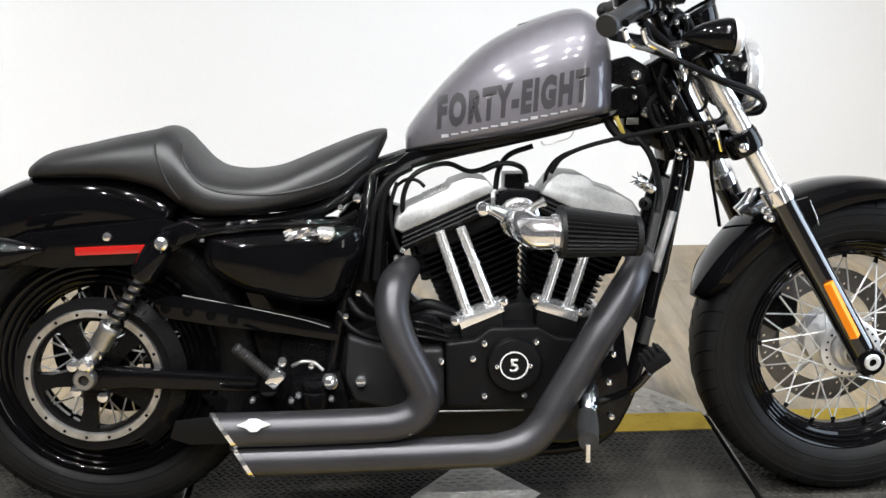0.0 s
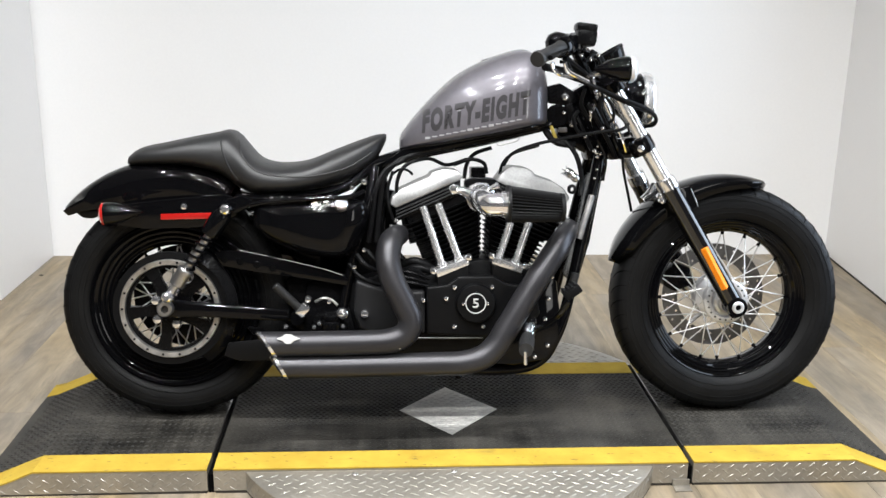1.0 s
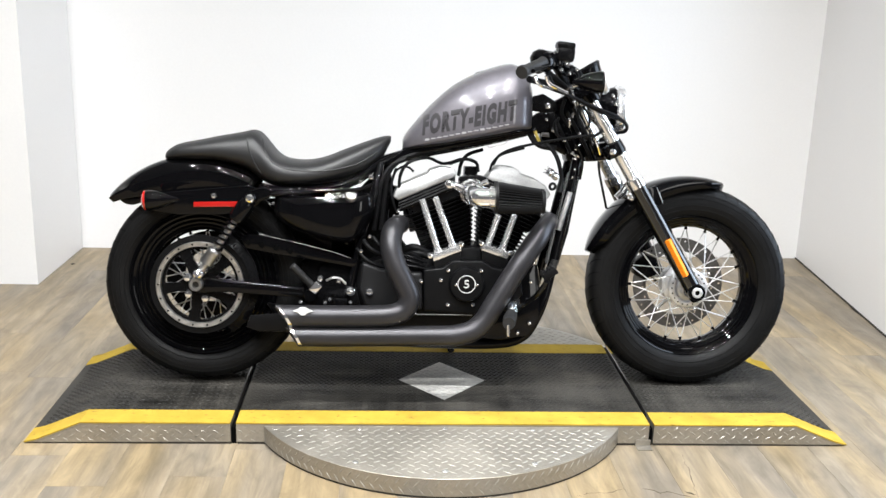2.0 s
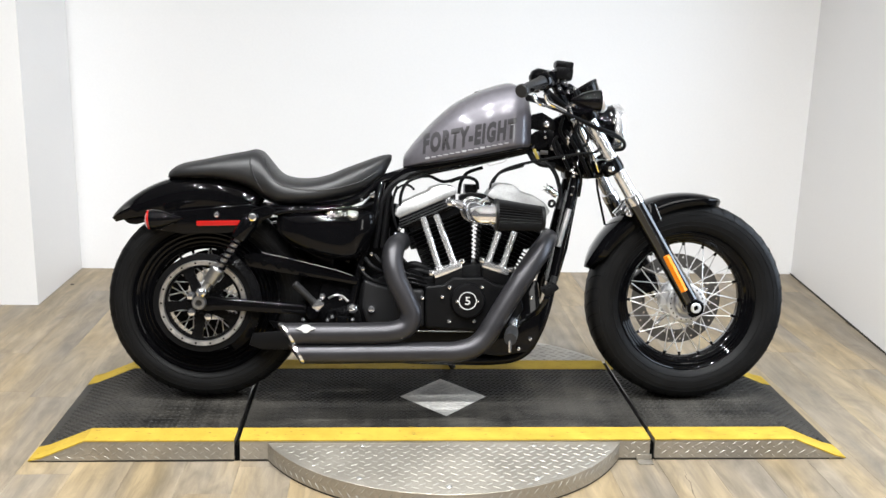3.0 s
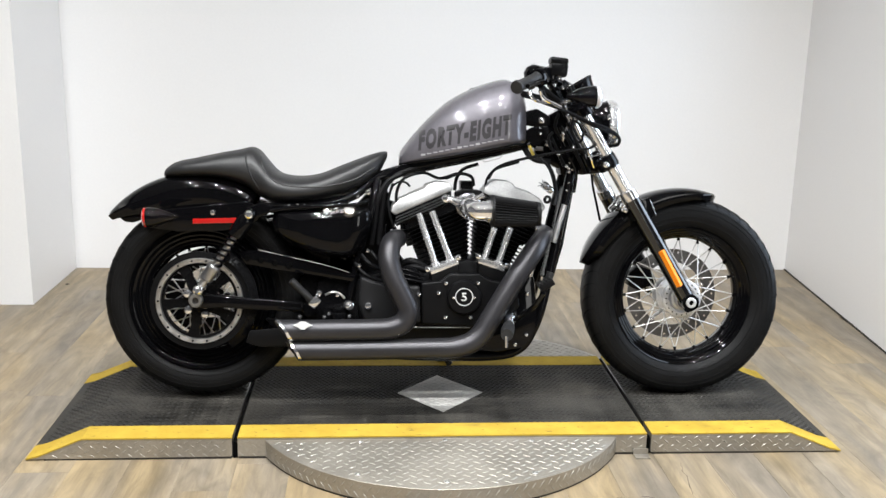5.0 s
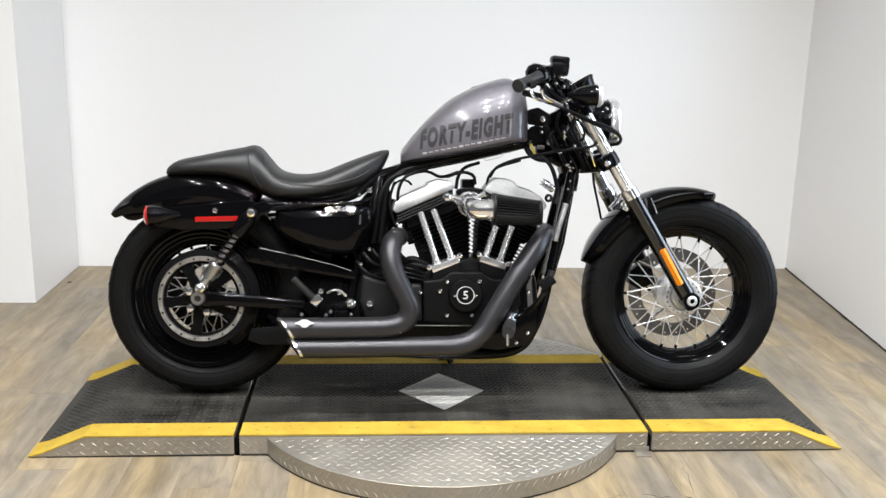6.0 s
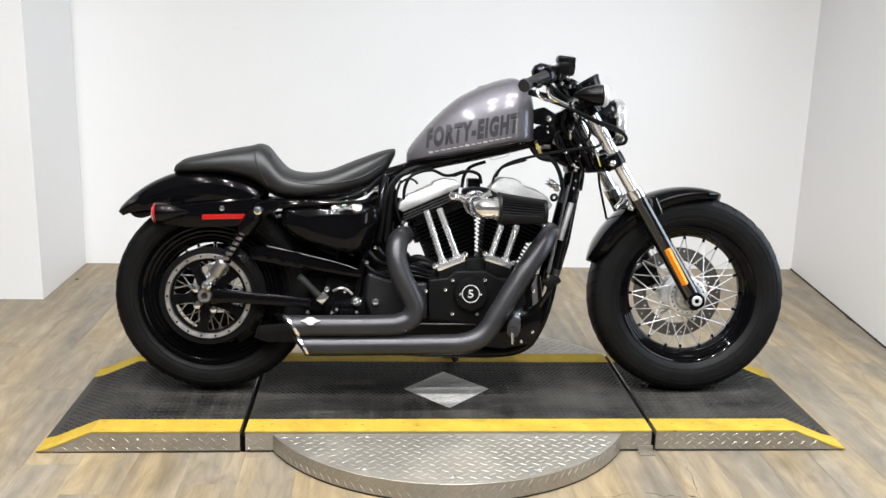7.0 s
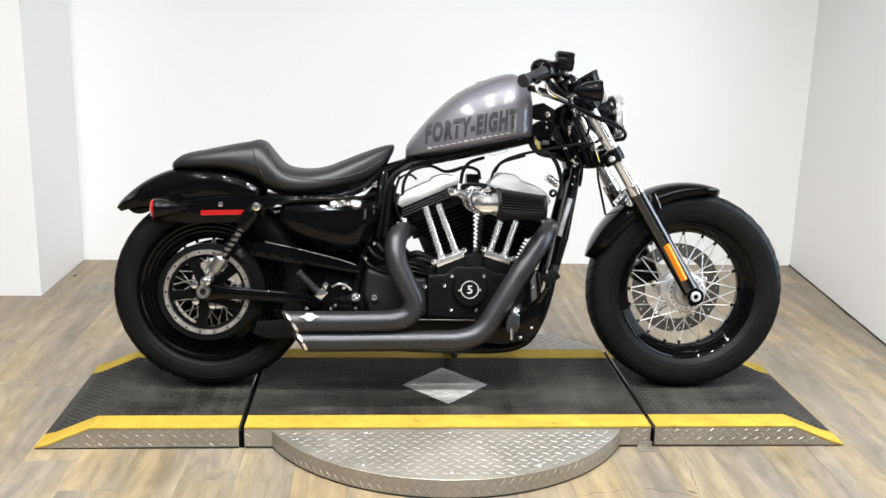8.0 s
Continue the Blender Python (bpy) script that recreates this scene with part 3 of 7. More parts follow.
for sx, sy in ((-0.264, -0.566), (-0.027, -0.616), (0.215, -0.571), (-0.014, -0.357), (-0.259, -0.363), (0.237, -0.366)):
    part("plate_screw", lathe(bmesh.new(), (sx, sy, 0.0573), (0, 0, 1), [(0.0080, -0.002), (0.0080, 0.0010), (0.0068, 0.0022), (0.0030, 0.0022), (0.0026, 0.0008), (0, 0.0008)], 14), STEEL, table)


tab = bmesh.new()
box(tab, (0.548, NEAR - 0.034, 0.0), (0.592, NEAR - 0.003, 0.0035), 0.001)
box(tab, (0.548, NEAR - 0.005, 0.0), (0.592, NEAR - 0.0012, 0.020), 0.001)
part("floor_tab", tab, PLATE, table, "small bent metal tab at the seam")
for sx, sy in ((-1.642, 1.508), (-1.30, 0.95)):
    screw = part("floor_screw", lathe(bmesh.new(), (sx, sy, 0.0), (0, 0, 1), [(0, 0.0), (0.009, 0.0), (0.008, 0.002), (0.003, 0.003), (0, 0.003)], 12), JOINT)
    tagged(screw, "small dark screw head in the plank floor", "screw", "screws in the floor")


# ---- the motorcycle: an upright frame of its own, tipped onto its stand ----
bike = thing("motorcycle", (0, 0, DECK), "black and grey cruiser motorcycle leaning on its side stand", "motorcycle", turn=(-LEAN_DEG, 0, 0))
FRONT, REAR = 0.774, -0.751
AXLE, AXLE_R = 0.319, 0.313
HUB_Z = 0.311           # height of the front axle


# wheels
def tyre_mesh(cx, cz, radius, half, bead, grooves=30):
    prof = [(bead, -half * 0.74), (bead + 0.012, -half * 0.90), (bead + 0.034, -half), (radius - 0.030, -half * 0.98), (radius - 0.0145, -half * 0.87),
            (radius - 0.0065, -half * 0.68), (radius - 0.0020, -half * 0.36), (radius, 0)]
    prof = prof + [(r, -y) for r, y in prof[-2::-1]] + [(bead - 0.004, half * 0.4), (bead - 0.004, -half * 0.4)]
    bm = bmesh.new()
    seg = grooves * 4
    lathe(bm, (cx, 0, cz), (0, 1, 0), prof, seg, close=True)
    bm.verts.ensure_lookup_table()
    n = len(prof)
    for k in range(seg):
        for ring in (4, 5, 9, 10):
            lead = 0 if ring in (4, 10) else 1
            side = 0 if ring < 7 else 2
            if (k + side) % 4 == lead:
                v = bm.verts[ring * seg + k]
                to = Vector((cx, v.co.y, cz)) - v.co
                v.co += to.normalized() * 0.0010
    return bm


def rim_mesh(cx, cz, inner, outer, half):
    prof = [(outer, -half), (outer - 0.006, -half - 0.004), (outer - 0.012, -half + 0.002), (outer - 0.018, -half * 0.90), (inner + 0.013, -half * 0.86),
            (inner + 0.008, -half * 0.74), (inner + 0.0075, -half * 0.56), (inner + 0.003, -half * 0.50), (inner + 0.0025, -half * 0.30), (inner, -half * 0.22)]
    prof = prof + [(r, -y) for r, y in prof[::-1]] + [(outer - 0.004, half * 0.8), (outer - 0.004, -half * 0.8)]
    return lathe(bmesh.new(), (cx, 0, cz), (0, 1, 0), prof, 96, close=True)


def rim_steps(owner, cx, cz, rings):
    """Narrow raised ridges round the near and far side of a rim."""
    for r, y in rings:
        for s in (-1, 1):
            prof = [(r - 0.0034, s * (y - 0.002)), (r - 0.0025, s * (y + 0.0020)), (r, s * (y + 0.0034)), (r + 0.0025, s * (y + 0.0020)), (r + 0.0034, s * (y - 0.002))]
            part("rim_ridge", lathe(bmesh.new(), (cx, 0, cz), (0, 1, 0), prof, 96, close=True), GLOSS, owner)


def spokes(owner, cx, cz, hub_r, hub_y, rim_r, rim_y, count, mat, drop=0.0):
    """Crossed wire spokes, with nipples at the rim."""
    c, low = Vector((cx, 0, cz)), Vector((cx, 0, cz + drop))
    n = count // 4
    for side in (-1, 1):
        for cross in (-1, 1):
            for i in range(n):
                k = radians(360 / n * i + (side > 0) * 180 / n + cross * 4)
                at_hub, at_rim = k - radians(52 * cross), k - radians(4 * cross)
                p = low + Vector((hub_r * math.cos(at_hub), side * hub_y, hub_r * math.sin(at_hub)))
                q = c + Vector((rim_r * math.cos(at_rim), side * rim_y, rim_r * math.sin(at_rim)))
                part("spoke", rod(bmesh.new(), p, q, 0.0018, seg=8), mat, owner)
                part("nipple", rod(bmesh.new(), p + (q - p) * 0.925, q + (q - p) * 0.01, 0.0031, seg=8), SATIN, owner)


def perforated(bm, centre, r0, r1, y, thick, sectors, rows, hole=0.30):
    """A flat brake disc with real holes."""
    c = Vector(centre)

    def at(rad, ang, yy):
        return bm.verts.new(c + Vector((rad * math.cos(ang), yy, rad * math.sin(ang))))
    for k in range(sectors):
        for j in range(rows):
            shift = 0.5 * (j % 2)
            ra, rb = r0 + (r1 - r0) * j / rows, r0 + (r1 - r0) * (j + 1) / rows
            ka, kb = 2 * math.pi * (k + shift) / sectors, 2 * math.pi * (k + 1 + shift) / sectors
            rm, km = (ra + rb) / 2, (ka + kb) / 2
            edge = [(ra, ka), (ra, km), (ra, kb), (rm, kb), (rb, kb), (rb, km), (rb, ka), (rm, ka)]
            size = min((rb - ra), rm * (kb - ka)) * hole
            inner = []
            for i in range(8):
                w = radians(225 + 45 * i)
                inner.append((rm + size * math.sin(w), km + size * math.cos(w) / rm))
            for yy, flip in ((y - thick / 2, 1), (y + thick / 2, -1)):
                e = [at(*q, yy) for q in edge]
                n = [at(*q, yy) for q in inner]
                for i in range(8):
                    f = (e[i], e[(i + 1) % 8], n[(i + 1) % 8], n[i])
                    bm.faces.new(f[::flip])
    lathe(bm, (centre[0], 0, centre[2]), (0, 1, 0), [(r0, y - thick / 2), (r0, y + thick / 2)], 64)
    lathe(bm, (centre[0], 0, centre[2]), (0, 1, 0), [(r1, y - thick / 2), (r1, y + thick / 2)], 64)
    bmesh.ops.remove_doubles(bm, verts=bm.verts, dist=0.00005)
    return bm


def sidewall_rings(owner, cx, cz, radius, half, bead):
    """Fine raised lines round both sidewalls."""
    bm = bmesh.new()
    for r, y in ((bead + 0.020, half * 0.945), (bead + 0.034, half), (radius - 0.042, half * 0.992), (radius - 0.030, half * 0.98)):
        for s in (-1, 1):
            lathe(bm, (cx, 0, cz), (0, 1, 0), [(r - 0.0016, s * (y - 0.001)), (r - 0.0008, s * (y + 0.0005)), (r + 0.0008, s * (y + 0.0005)), (r + 0.0016, s * (y - 0.001))], 96, close=True)
    part("sidewall_line", bm, TYRE, owner)["kind"] = "stuff"


def sipes(owner, cx, cz, radius, half, count):
    """Short slanted cuts in the shoulder of a tyre, their shade laid on as black beads."""
    bm = bmesh.new()
    for i in range(count):
        for side in (-1, 1):
            pts = []
            for dr, fy, turn in ((0.0270, 0.965, -0.4), (0.0145, 0.87, 0.0), (0.0065, 0.68, 1.0), (0.0020, 0.36, 3.0), (0.0003, 0.12, 5.5)):
                k = radians(360 / count * (i + 0.5 * (side > 0)) + turn)
                pts.append((cx + (radius - dr - 0.0003) * math.cos(k), side * half * fy, cz + (radius - dr - 0.0003) * math.sin(k)))
            tube(bm, pts, [0.0005, 0.0011, 0.0012, 0.0011, 0.0008], 6, 3)
    part("tread_groove", bm, RECESS_SHADE, owner)["kind"] = "stuff"


front_wheel = part("front_wheel", rim_mesh(FRONT, AXLE, 0.186, 0.229, 0.046), GLOSS, bike, "gloss black laced rim")
part("tyre", tyre_mesh(FRONT, AXLE, 0.321, 0.067, 0.226), TYRE, front_wheel, "thick black tyre with grooved shoulders")
part("hub", lathe(bmesh.new(), (FRONT, 0, HUB_Z), (0, 1, 0), [(0, -0.050), (0.022, -0.050), (0.025, -0.036), (0.043, -0.036), (0.046, -0.047), (0.059, -0.047), (0.063, -0.044), (0.063, -0.038), (0.038, -0.033), (0.034, -0.015), (0.036, 0.015),
     (0.044, 0.032), (0.062, 0.038), (0.064, 0.046), (0.050, 0.060), (0, 0.060)], 40), HUB_METAL, front_wheel, "polished aluminium hub")
rim_steps(front_wheel, FRONT, AXLE, ((0.194, 0.030), (0.2015, 0.0385), (0.2095, 0.0415), (0.2175, 0.0440)))
sipes(front_wheel, FRONT, AXLE, 0.321, 0.067, 46)
sidewall_rings(front_wheel, FRONT, AXLE, 0.321, 0.067, 0.226)
spokes(front_wheel, FRONT, AXLE, 0.056, 0.042, 0.188, 0.010, 40, SPOKE, HUB_Z - AXLE)
part("brake_disc", perforated(bmesh.new(), (FRONT, 0, HUB_Z), 0.106, 0.150, 0.072, 0.005, 22, 2, 0.17), DISC, front_wheel, "drilled steel brake disc")
bm = lathe(bmesh.new(), (FRONT, 0, HUB_Z), (0, 1, 0), [(0.040, 0.060), (0.062, 0.066), (0.064, 0.074), (0.040, 0.074)], 40, close=True)
for i in range(5):
    k = 2 * math.pi * i / 5 + 0.3
    d, s = Vector((math.cos(k), 0, math.sin(k))), Vector((-math.sin(k), 0, math.cos(k)))
    c = Vector((FRONT, 0.072, HUB_Z))
    tube(bm, [c + d * 0.058 + s * 0.012, c + d * 0.085 + s * 0.004, c + d * 0.110], 0.006, 8, 4)
part("disc_carrier", bm, HUB_METAL, front_wheel)
bolts("carrier_bolt", [(FRONT + 0.108 * math.cos(2 * math.pi * i / 5 + 0.3), 0.069, HUB_Z + 0.108 * math.sin(2 * math.pi * i / 5 + 0.3)) for i in range(5)], 0.007, 0.004, CHROME, front_wheel)
bolts("hub_hole", [(FRONT + 0.053 * math.cos(2 * math.pi * i / 20), -0.0472, HUB_Z + 0.053 * math.sin(2 * math.pi * i / 20)) for i in range(20)], 0.0026, 0.0006, RECESS_SHADE, front_wheel)
part("hub_boss", lathe(bmesh.new(), (FRONT, 0, HUB_Z), (0, -1, 0), [(0.040, 0.034), (0.037, 0.052), (0.030, 0.056), (0.026, 0.070), (0.018, 0.074)], 36), HUB_METAL, front_wheel, "polished hub boss")
part("axle", rod(bmesh.new(), (FRONT, -0.120, HUB_Z), (FRONT, 0.120, HUB_Z), 0.010, seg=20), STEEL, front_wheel)

rear_wheel = part("rear_wheel", rim_mesh(REAR, AXLE_R, 0.157, 0.229, 0.058), GLOSS, bike, "gloss black laced rim")
part("tyre", tyre_mesh(REAR + 0.004, AXLE_R, 0.3085, 0.072, 0.224), TYRE, rear_wheel, "wide black tyre with grooved shoulders")
part("hub", lathe(bmesh.new(), (REAR, 0, AXLE_R), (0, 1, 0), [(0, -0.06), (0.045, -0.06), (0.05, -0.045), (0.034, -0.03), (0.034, 0.03), (0.05, 0.045), (0.045, 0.06), (0, 0.06)], 32), SATIN, rear_wheel)
rim_steps(rear_wheel, REAR, AXLE_R, ((0.166, 0.0480), (0.177, 0.0520), (0.189, 0.0530), (0.202, 0.0545)))
sipes(rear_wheel, REAR + 0.004, AXLE_R, 0.3085, 0.072, 44)
sidewall_rings(rear_wheel, REAR + 0.004, AXLE_R, 0.3085, 0.072, 0.224)
spokes(rear_wheel, REAR, AXLE_R, 0.046, 0.046, 0.159, 0.012, 40, SPOKE)
bm = lathe(bmesh.new(), (REAR, 0, AXLE_R), (0, 1, 0), [(0.130, -0.122), (0.132, -0.119), (0.132, -0.088), (0.130, -0.084), (0.116, -0.088), (0.116, -0.117), (0.118, -0.121)], 80, close=True)
part("drive_pulley", bm, STEEL, rear_wheel, "bright steel toothed rim of the belt pulley")
bm = lathe(bmesh.new(), (REAR, 0, AXLE_R), (0, 1, 0), [(0.1158, -0.112), (0.1158, -0.094), (0.108, -0.094), (0.108, -0.112)], 64, close=True)
part("pulley_ring", bm, SATIN, rear_wheel)
bm = bmesh.new()
lathe(bm, (REAR, 0, AXLE_R), (0, 1, 0), [(0, -0.118), (0.030, -0.118), (0.036, -0.112), (0.036, -0.06), (0, -0.06)], 32)
part("pulley_hub", bm, SATIN, rear_wheel)
for i in range(5):
    k = 2 * math.pi * i / 5 + radians(43)
    d, s = Vector((math.cos(k), 0, math.sin(k))), Vector((-math.sin(k), 0, math.cos(k)))
    c = Vector((REAR, 0, AXLE_R))
    bm = bmesh.new()
    vs = []
    for yy in (-0.113, -0.095):
        vs.append([bm.verts.new(c + d * a + s * b + Vector((0, yy, 0))) for a, b in ((0.028, -0.018), (0.075, -0.013), (0.112, -0.019), (0.112, 0.019), (0.075, 0.013), (0.028, 0.018))])
    bm.faces.new(vs[0])
    bm.faces.new(vs[1][::-1])
    for j in range(6):
        bm.faces.new((vs[0][j], vs[1][j], vs[1][(j + 1) % 6], vs[0][(j + 1) % 6]))
    part("pulley_arm", bm, SATIN, rear_wheel)
bolts("pulley_bolt", [(REAR + 0.043 * math.cos(2 * math.pi * i / 5 + 1.33), -0.119, AXLE_R + 0.043 * math.sin(2 * math.pi * i / 5 + 1.33)) for i in range(5)], 0.0125, 0.010, CHROME, rear_wheel)
bolts("ring_bolt", [(REAR + 0.1245 * math.cos(2 * math.pi * i / 18), -0.1215, AXLE_R + 0.1245 * math.sin(2 * math.pi * i / 18)) for i in range(18)], 0.0032, 0.002, SATIN, rear_wheel)
part("axle_nut", lathe(bmesh.new(), (REAR - 0.004, -0.146, AXLE_R + 0.008), (0, -1, 0), [(0.021, 0), (0.021, 0.018), (0.018, 0.022), (0.010, 0.022), (0.010, 0.006)], 24), ALU, rear_wheel, "steel axle nut")
# Dark disc in place of the shade down the bore.
part("axle_bore", lathe(bmesh.new(), (REAR - 0.004, -0.156, AXLE_R + 0.008), (0, -1, 0), [(0.0099, 0), (0, 0.0)], 20), JOINT, rear_wheel)
bm = bmesh.new()
lathe(bm, (REAR, 0, AXLE_R), (0, 1, 0), [(0.1322, -0.116), (0.150, -0.116), (0.150, -0.090), (0.1322, -0.090)], 80, close=True)
part("drive_belt", bm, RUBBER, bike, "black toothed drive belt")
part("rear_brake_disc", lathe(bmesh.new(), (REAR, 0, AXLE_R), (0, 1, 0), [(0.085, 0.085), (0.145, 0.085), (0.145, 0.091), (0.085, 0.091)], 64, close=True), SATIN, rear_wheel, "dark rear brake disc")
# lower run of the belt and its guard
part("belt_run", slab(bmesh.new(), [(-0.6067, 0.1806), (-0.4185, 0.1849), (-0.2434, 0.2393), (-0.2435, 0.2535), (-0.4186, 0.2027), (-0.6066, 0.1966)], -0.112, -0.092, 0.001, 1), RUBBER, bike)
part("belt_guard_lower", slab(bmesh.new(), [(-0.5989, 0.2233), (-0.5213, 0.2307), (-0.4174, 0.2312), (-0.3478, 0.2156), (-0.3824, 0.1747), (-0.5731, 0.1740), (-0.6110, 0.1880)], -0.132, -0.126, 0.002), WRINKLE, bike, "matt dark plastic belt guard")


# fenders
def fender(name, cx, cz, th0, th1, radius, half, skirt, mat, label, n=40, taper=0.55):
    """A mudguard swept about the axle; radius and skirt are functions of the way along, 0 to 1."""
    bm = bmesh.new()
    layers = []
    for inset in (0.0, 0.003):
        rows = []
        for i in range(n + 1):
            f = i / n
            k = radians(th0 + (th1 - th0) * f)
            rr, sk = radius(f) - inset, skirt(f)
            tip = min(1.0, taper + 3.2 * min(f, 1 - f) ** 0.7)
            hw = half * tip - inset
            sec = [(-hw, rr - sk), (-hw * 1.0, rr - sk * 0.45), (-hw * 0.94, rr - 0.026), (-hw * 0.80, rr - 0.012), (-hw * 0.52, rr - 0.003), (0, rr)]
            sec += [(-y, r) for y, r in sec[-2::-1]]
            rows.append([bm.verts.new((cx + r * math.cos(k), y, cz + r * math.sin(k))) for y, r in sec])
        layers.append(rows)
    m = len(layers[0][0])
    for rows in layers:
        for a, b in zip(rows, rows[1:]):
            for i in range(m - 1):
                bm.faces.new((a[i], a[i + 1], b[i + 1], b[i]))
    o, q = layers
    for i in range(n):
        for e in (0, m - 1):
            bm.faces.new((o[i][e], o[i + 1][e], q[i + 1][e], q[i][e]))
    for e in (0, n):
        for i in range(m - 1):
            bm.faces.new((o[e][i], o[e][i + 1], q[e][i + 1], q[e][i]))
    return part(name, bm, mat, bike, label, smooth=60)


fender("front_fender", FRONT, AXLE, 72, 162.5, lambda f: 0.346 + 0.004 * math.sin(3.1 * f), 0.086,
       lambda f: 0.012 + 0.038 * math.sin(math.pi * min(1, 0.04 + f * 0.86)), GLOSS, "short gloss black front mudguard", taper=0.30)
fender("rear_fender", REAR, AXLE_R, 62, 137, lambda f: 0.382 + 0.012 * math.sin(2.6 * f), 0.0985,
       lambda f: 0.118 - 0.03 * abs(f - 0.5) - 0.075 * max(0, f - 0.68) / 0.32, GLOSS, "gloss black bobbed rear mudguard", taper=0.92)
part("fender_tail", slab(bmesh.new(), [(-0.9970, 0.5720), (-0.9895, 0.5600), (-0.9761, 0.5505), (-0.9524, 0.5485), (-0.9250, 0.5600), (-0.8842, 0.5624), (-0.8835, 0.6150), (-0.9308, 0.6260), (-0.9684, 0.6000)], -0.090, 0.090, 0.007, 3), GLOSS, bike, "gloss black rolled tail of the mudguard")
strut = part("fender_strut", slab(bmesh.new(), [(-0.9261, 0.5635), (-0.8617, 0.5918), (-0.7264, 0.6055), (-0.6074, 0.6174), (-0.5648, 0.6025), (-0.5734, 0.5610), (-0.6248, 0.5292), (-0.8118, 0.5236), (-0.9046, 0.5363)], -0.110, -0.100, 0.004, 2), GLOSS, bike, "gloss black fender strut")
part("side_reflector", slab(bmesh.new(), [(-0.7690, 0.5644), (-0.6386, 0.5677), (-0.6387, 0.5522), (-0.7691, 0.5489)], -0.117, -0.109, 0.0015), RED, strut, "narrow red side reflector")
bolts("strut_bolt", [(-0.7092, -0.1120, 0.5830)], 0.0085, 0.006, CHROME, strut)

signal = part("rear_turn_signal", lathe(bmesh.new(), (-0.8827, -0.2150, 0.5733), (1, 0, 0.06), [(0, 0.0), (0.029, 0.0), (0.0305, 0.006), (0.028, 0.026), (0.020, 0.052), (0.010, 0.072), (0.004, 0.090), (0, 0.092)], 32), GLOSS, bike, "black bullet turn signal with a red lens")
part("lens", lathe(bmesh.new(), (-0.8827, -0.2150, 0.5733), (-1, 0, -0.06), [(0.029, -0.001), (0.0285, 0.006), (0.020, 0.012), (0.0, 0.015)], 32), RED, signal, "red lens")
part("signal_stem", tube(bmesh.new(), [(-0.8369, -0.2000, 0.5763), (-0.8390, -0.1500, 0.5665), (-0.8337, -0.1100, 0.5606)], 0.007, 10), GLOSS, bike)
signal = part("rear_turn_signal", lathe(bmesh.new(), (-0.9741, 0.1900, 0.5472), (1, 0, 0.06), [(0, 0.0), (0.029, 0.0), (0.0305, 0.006), (0.028, 0.026), (0.020, 0.052), (0.010, 0.072), (0.004, 0.090), (0, 0.092)], 32), GLOSS, bike, "black bullet turn signal with a red lens")
part("lens", lathe(bmesh.new(), (-0.9741, 0.1900, 0.5472), (-1, 0, -0.06), [(0.029, -0.001), (0.0285, 0.006), (0.020, 0.012), (0.0, 0.015)], 32), RED, signal, "red lens")
part("signal_stem", tube(bmesh.new(), [(-0.9203, 0.2000, 0.5511), (-0.9008, 0.1500, 0.5469), (-0.8760, 0.1000, 0.5466)], 0.007, 10), GLOSS, bike)
part("fender_bolt", rod(bmesh.new(), (-0.8582, -0.0500, 0.6808), (-0.8876, -0.0500, 0.6664), 0.010, 0.006), CHROME, bike, "chrome knurled seat screw")


# seat and tank
from mathutils.bvhtree import BVHTree


def shell(stations, seg=36, up=2.3, low=5.0, steps=6):
    """A body along x with a rounded upper and a squarer lower half."""
    bm = bmesh.new()
    rings = []
    for x, lo, hi, w, split in spline(stations, steps):
        mid = lo + (hi - lo) * split
        ring = []
        for i in range(seg):
            k = 2 * math.pi * i / seg
            c, s = math.cos(k), math.sin(k)
            p = up if s >= 0 else low
            yy = math.copysign(abs(c) ** (2 / p), c) * max(w, 0.002)
            zz = mid + (abs(s) ** (2 / p) * (hi - mid) if s >= 0 else -abs(s) ** (2 / p) * (mid - lo))
            ring.append(bm.verts.new((x, yy, zz)))
        rings.append(ring)
    for a, b in zip(rings, rings[1:]):
        for i in range(seg):
            j = (i + 1) % seg
            bm.faces.new((a[i], a[j], b[j], b[i]))
    for ring, inward in ((rings[0], 1), (rings[-1], -1)):
        bm.faces.new(ring[::inward])
    return bm


seat = part("seat", shell([(-0.8665, 0.6887, 0.7043, 0.045, 0.40), (-0.8558, 0.6871, 0.7186, 0.075, 0.40), (-0.8242, 0.6876, 0.7368, 0.100, 0.40), (-0.7628, 0.6885, 0.7502, 0.115, 0.40), (-0.6925, 0.6843, 0.7655, 0.122, 0.40), (-0.6308, 0.6679, 0.7771, 0.126, 0.40),
     (-0.6026, 0.6527, 0.7835, 0.128, 0.40), (-0.5797, 0.6340, 0.7745, 0.132, 0.40), (-0.5568, 0.6203, 0.7470, 0.138, 0.45), (-0.5338, 0.6137, 0.7195, 0.144, 0.45), (-0.5054, 0.6123, 0.7015, 0.148, 0.45), (-0.4538, 0.6165, 0.6945, 0.148, 0.40), (-0.3915, 0.6225, 0.7027, 0.142, 0.40),
     (-0.3202, 0.6357, 0.7306, 0.126, 0.45), (-0.2577, 0.6607, 0.7549, 0.102, 0.50), (-0.2130, 0.6959, 0.7699, 0.074, 0.50), (-0.1897, 0.7366, 0.7739, 0.048, 0.50), (-0.1807, 0.7562, 0.7723, 0.028, 0.50)], up=2.6, low=2.8), LEATHER, bike, "black stitched vinyl solo seat with a raised tail hump", smooth=60)
seat_probe = bmesh.new()
seat_probe.from_mesh(seat.data)
seat_tree = BVHTree.FromBMesh(seat_probe)


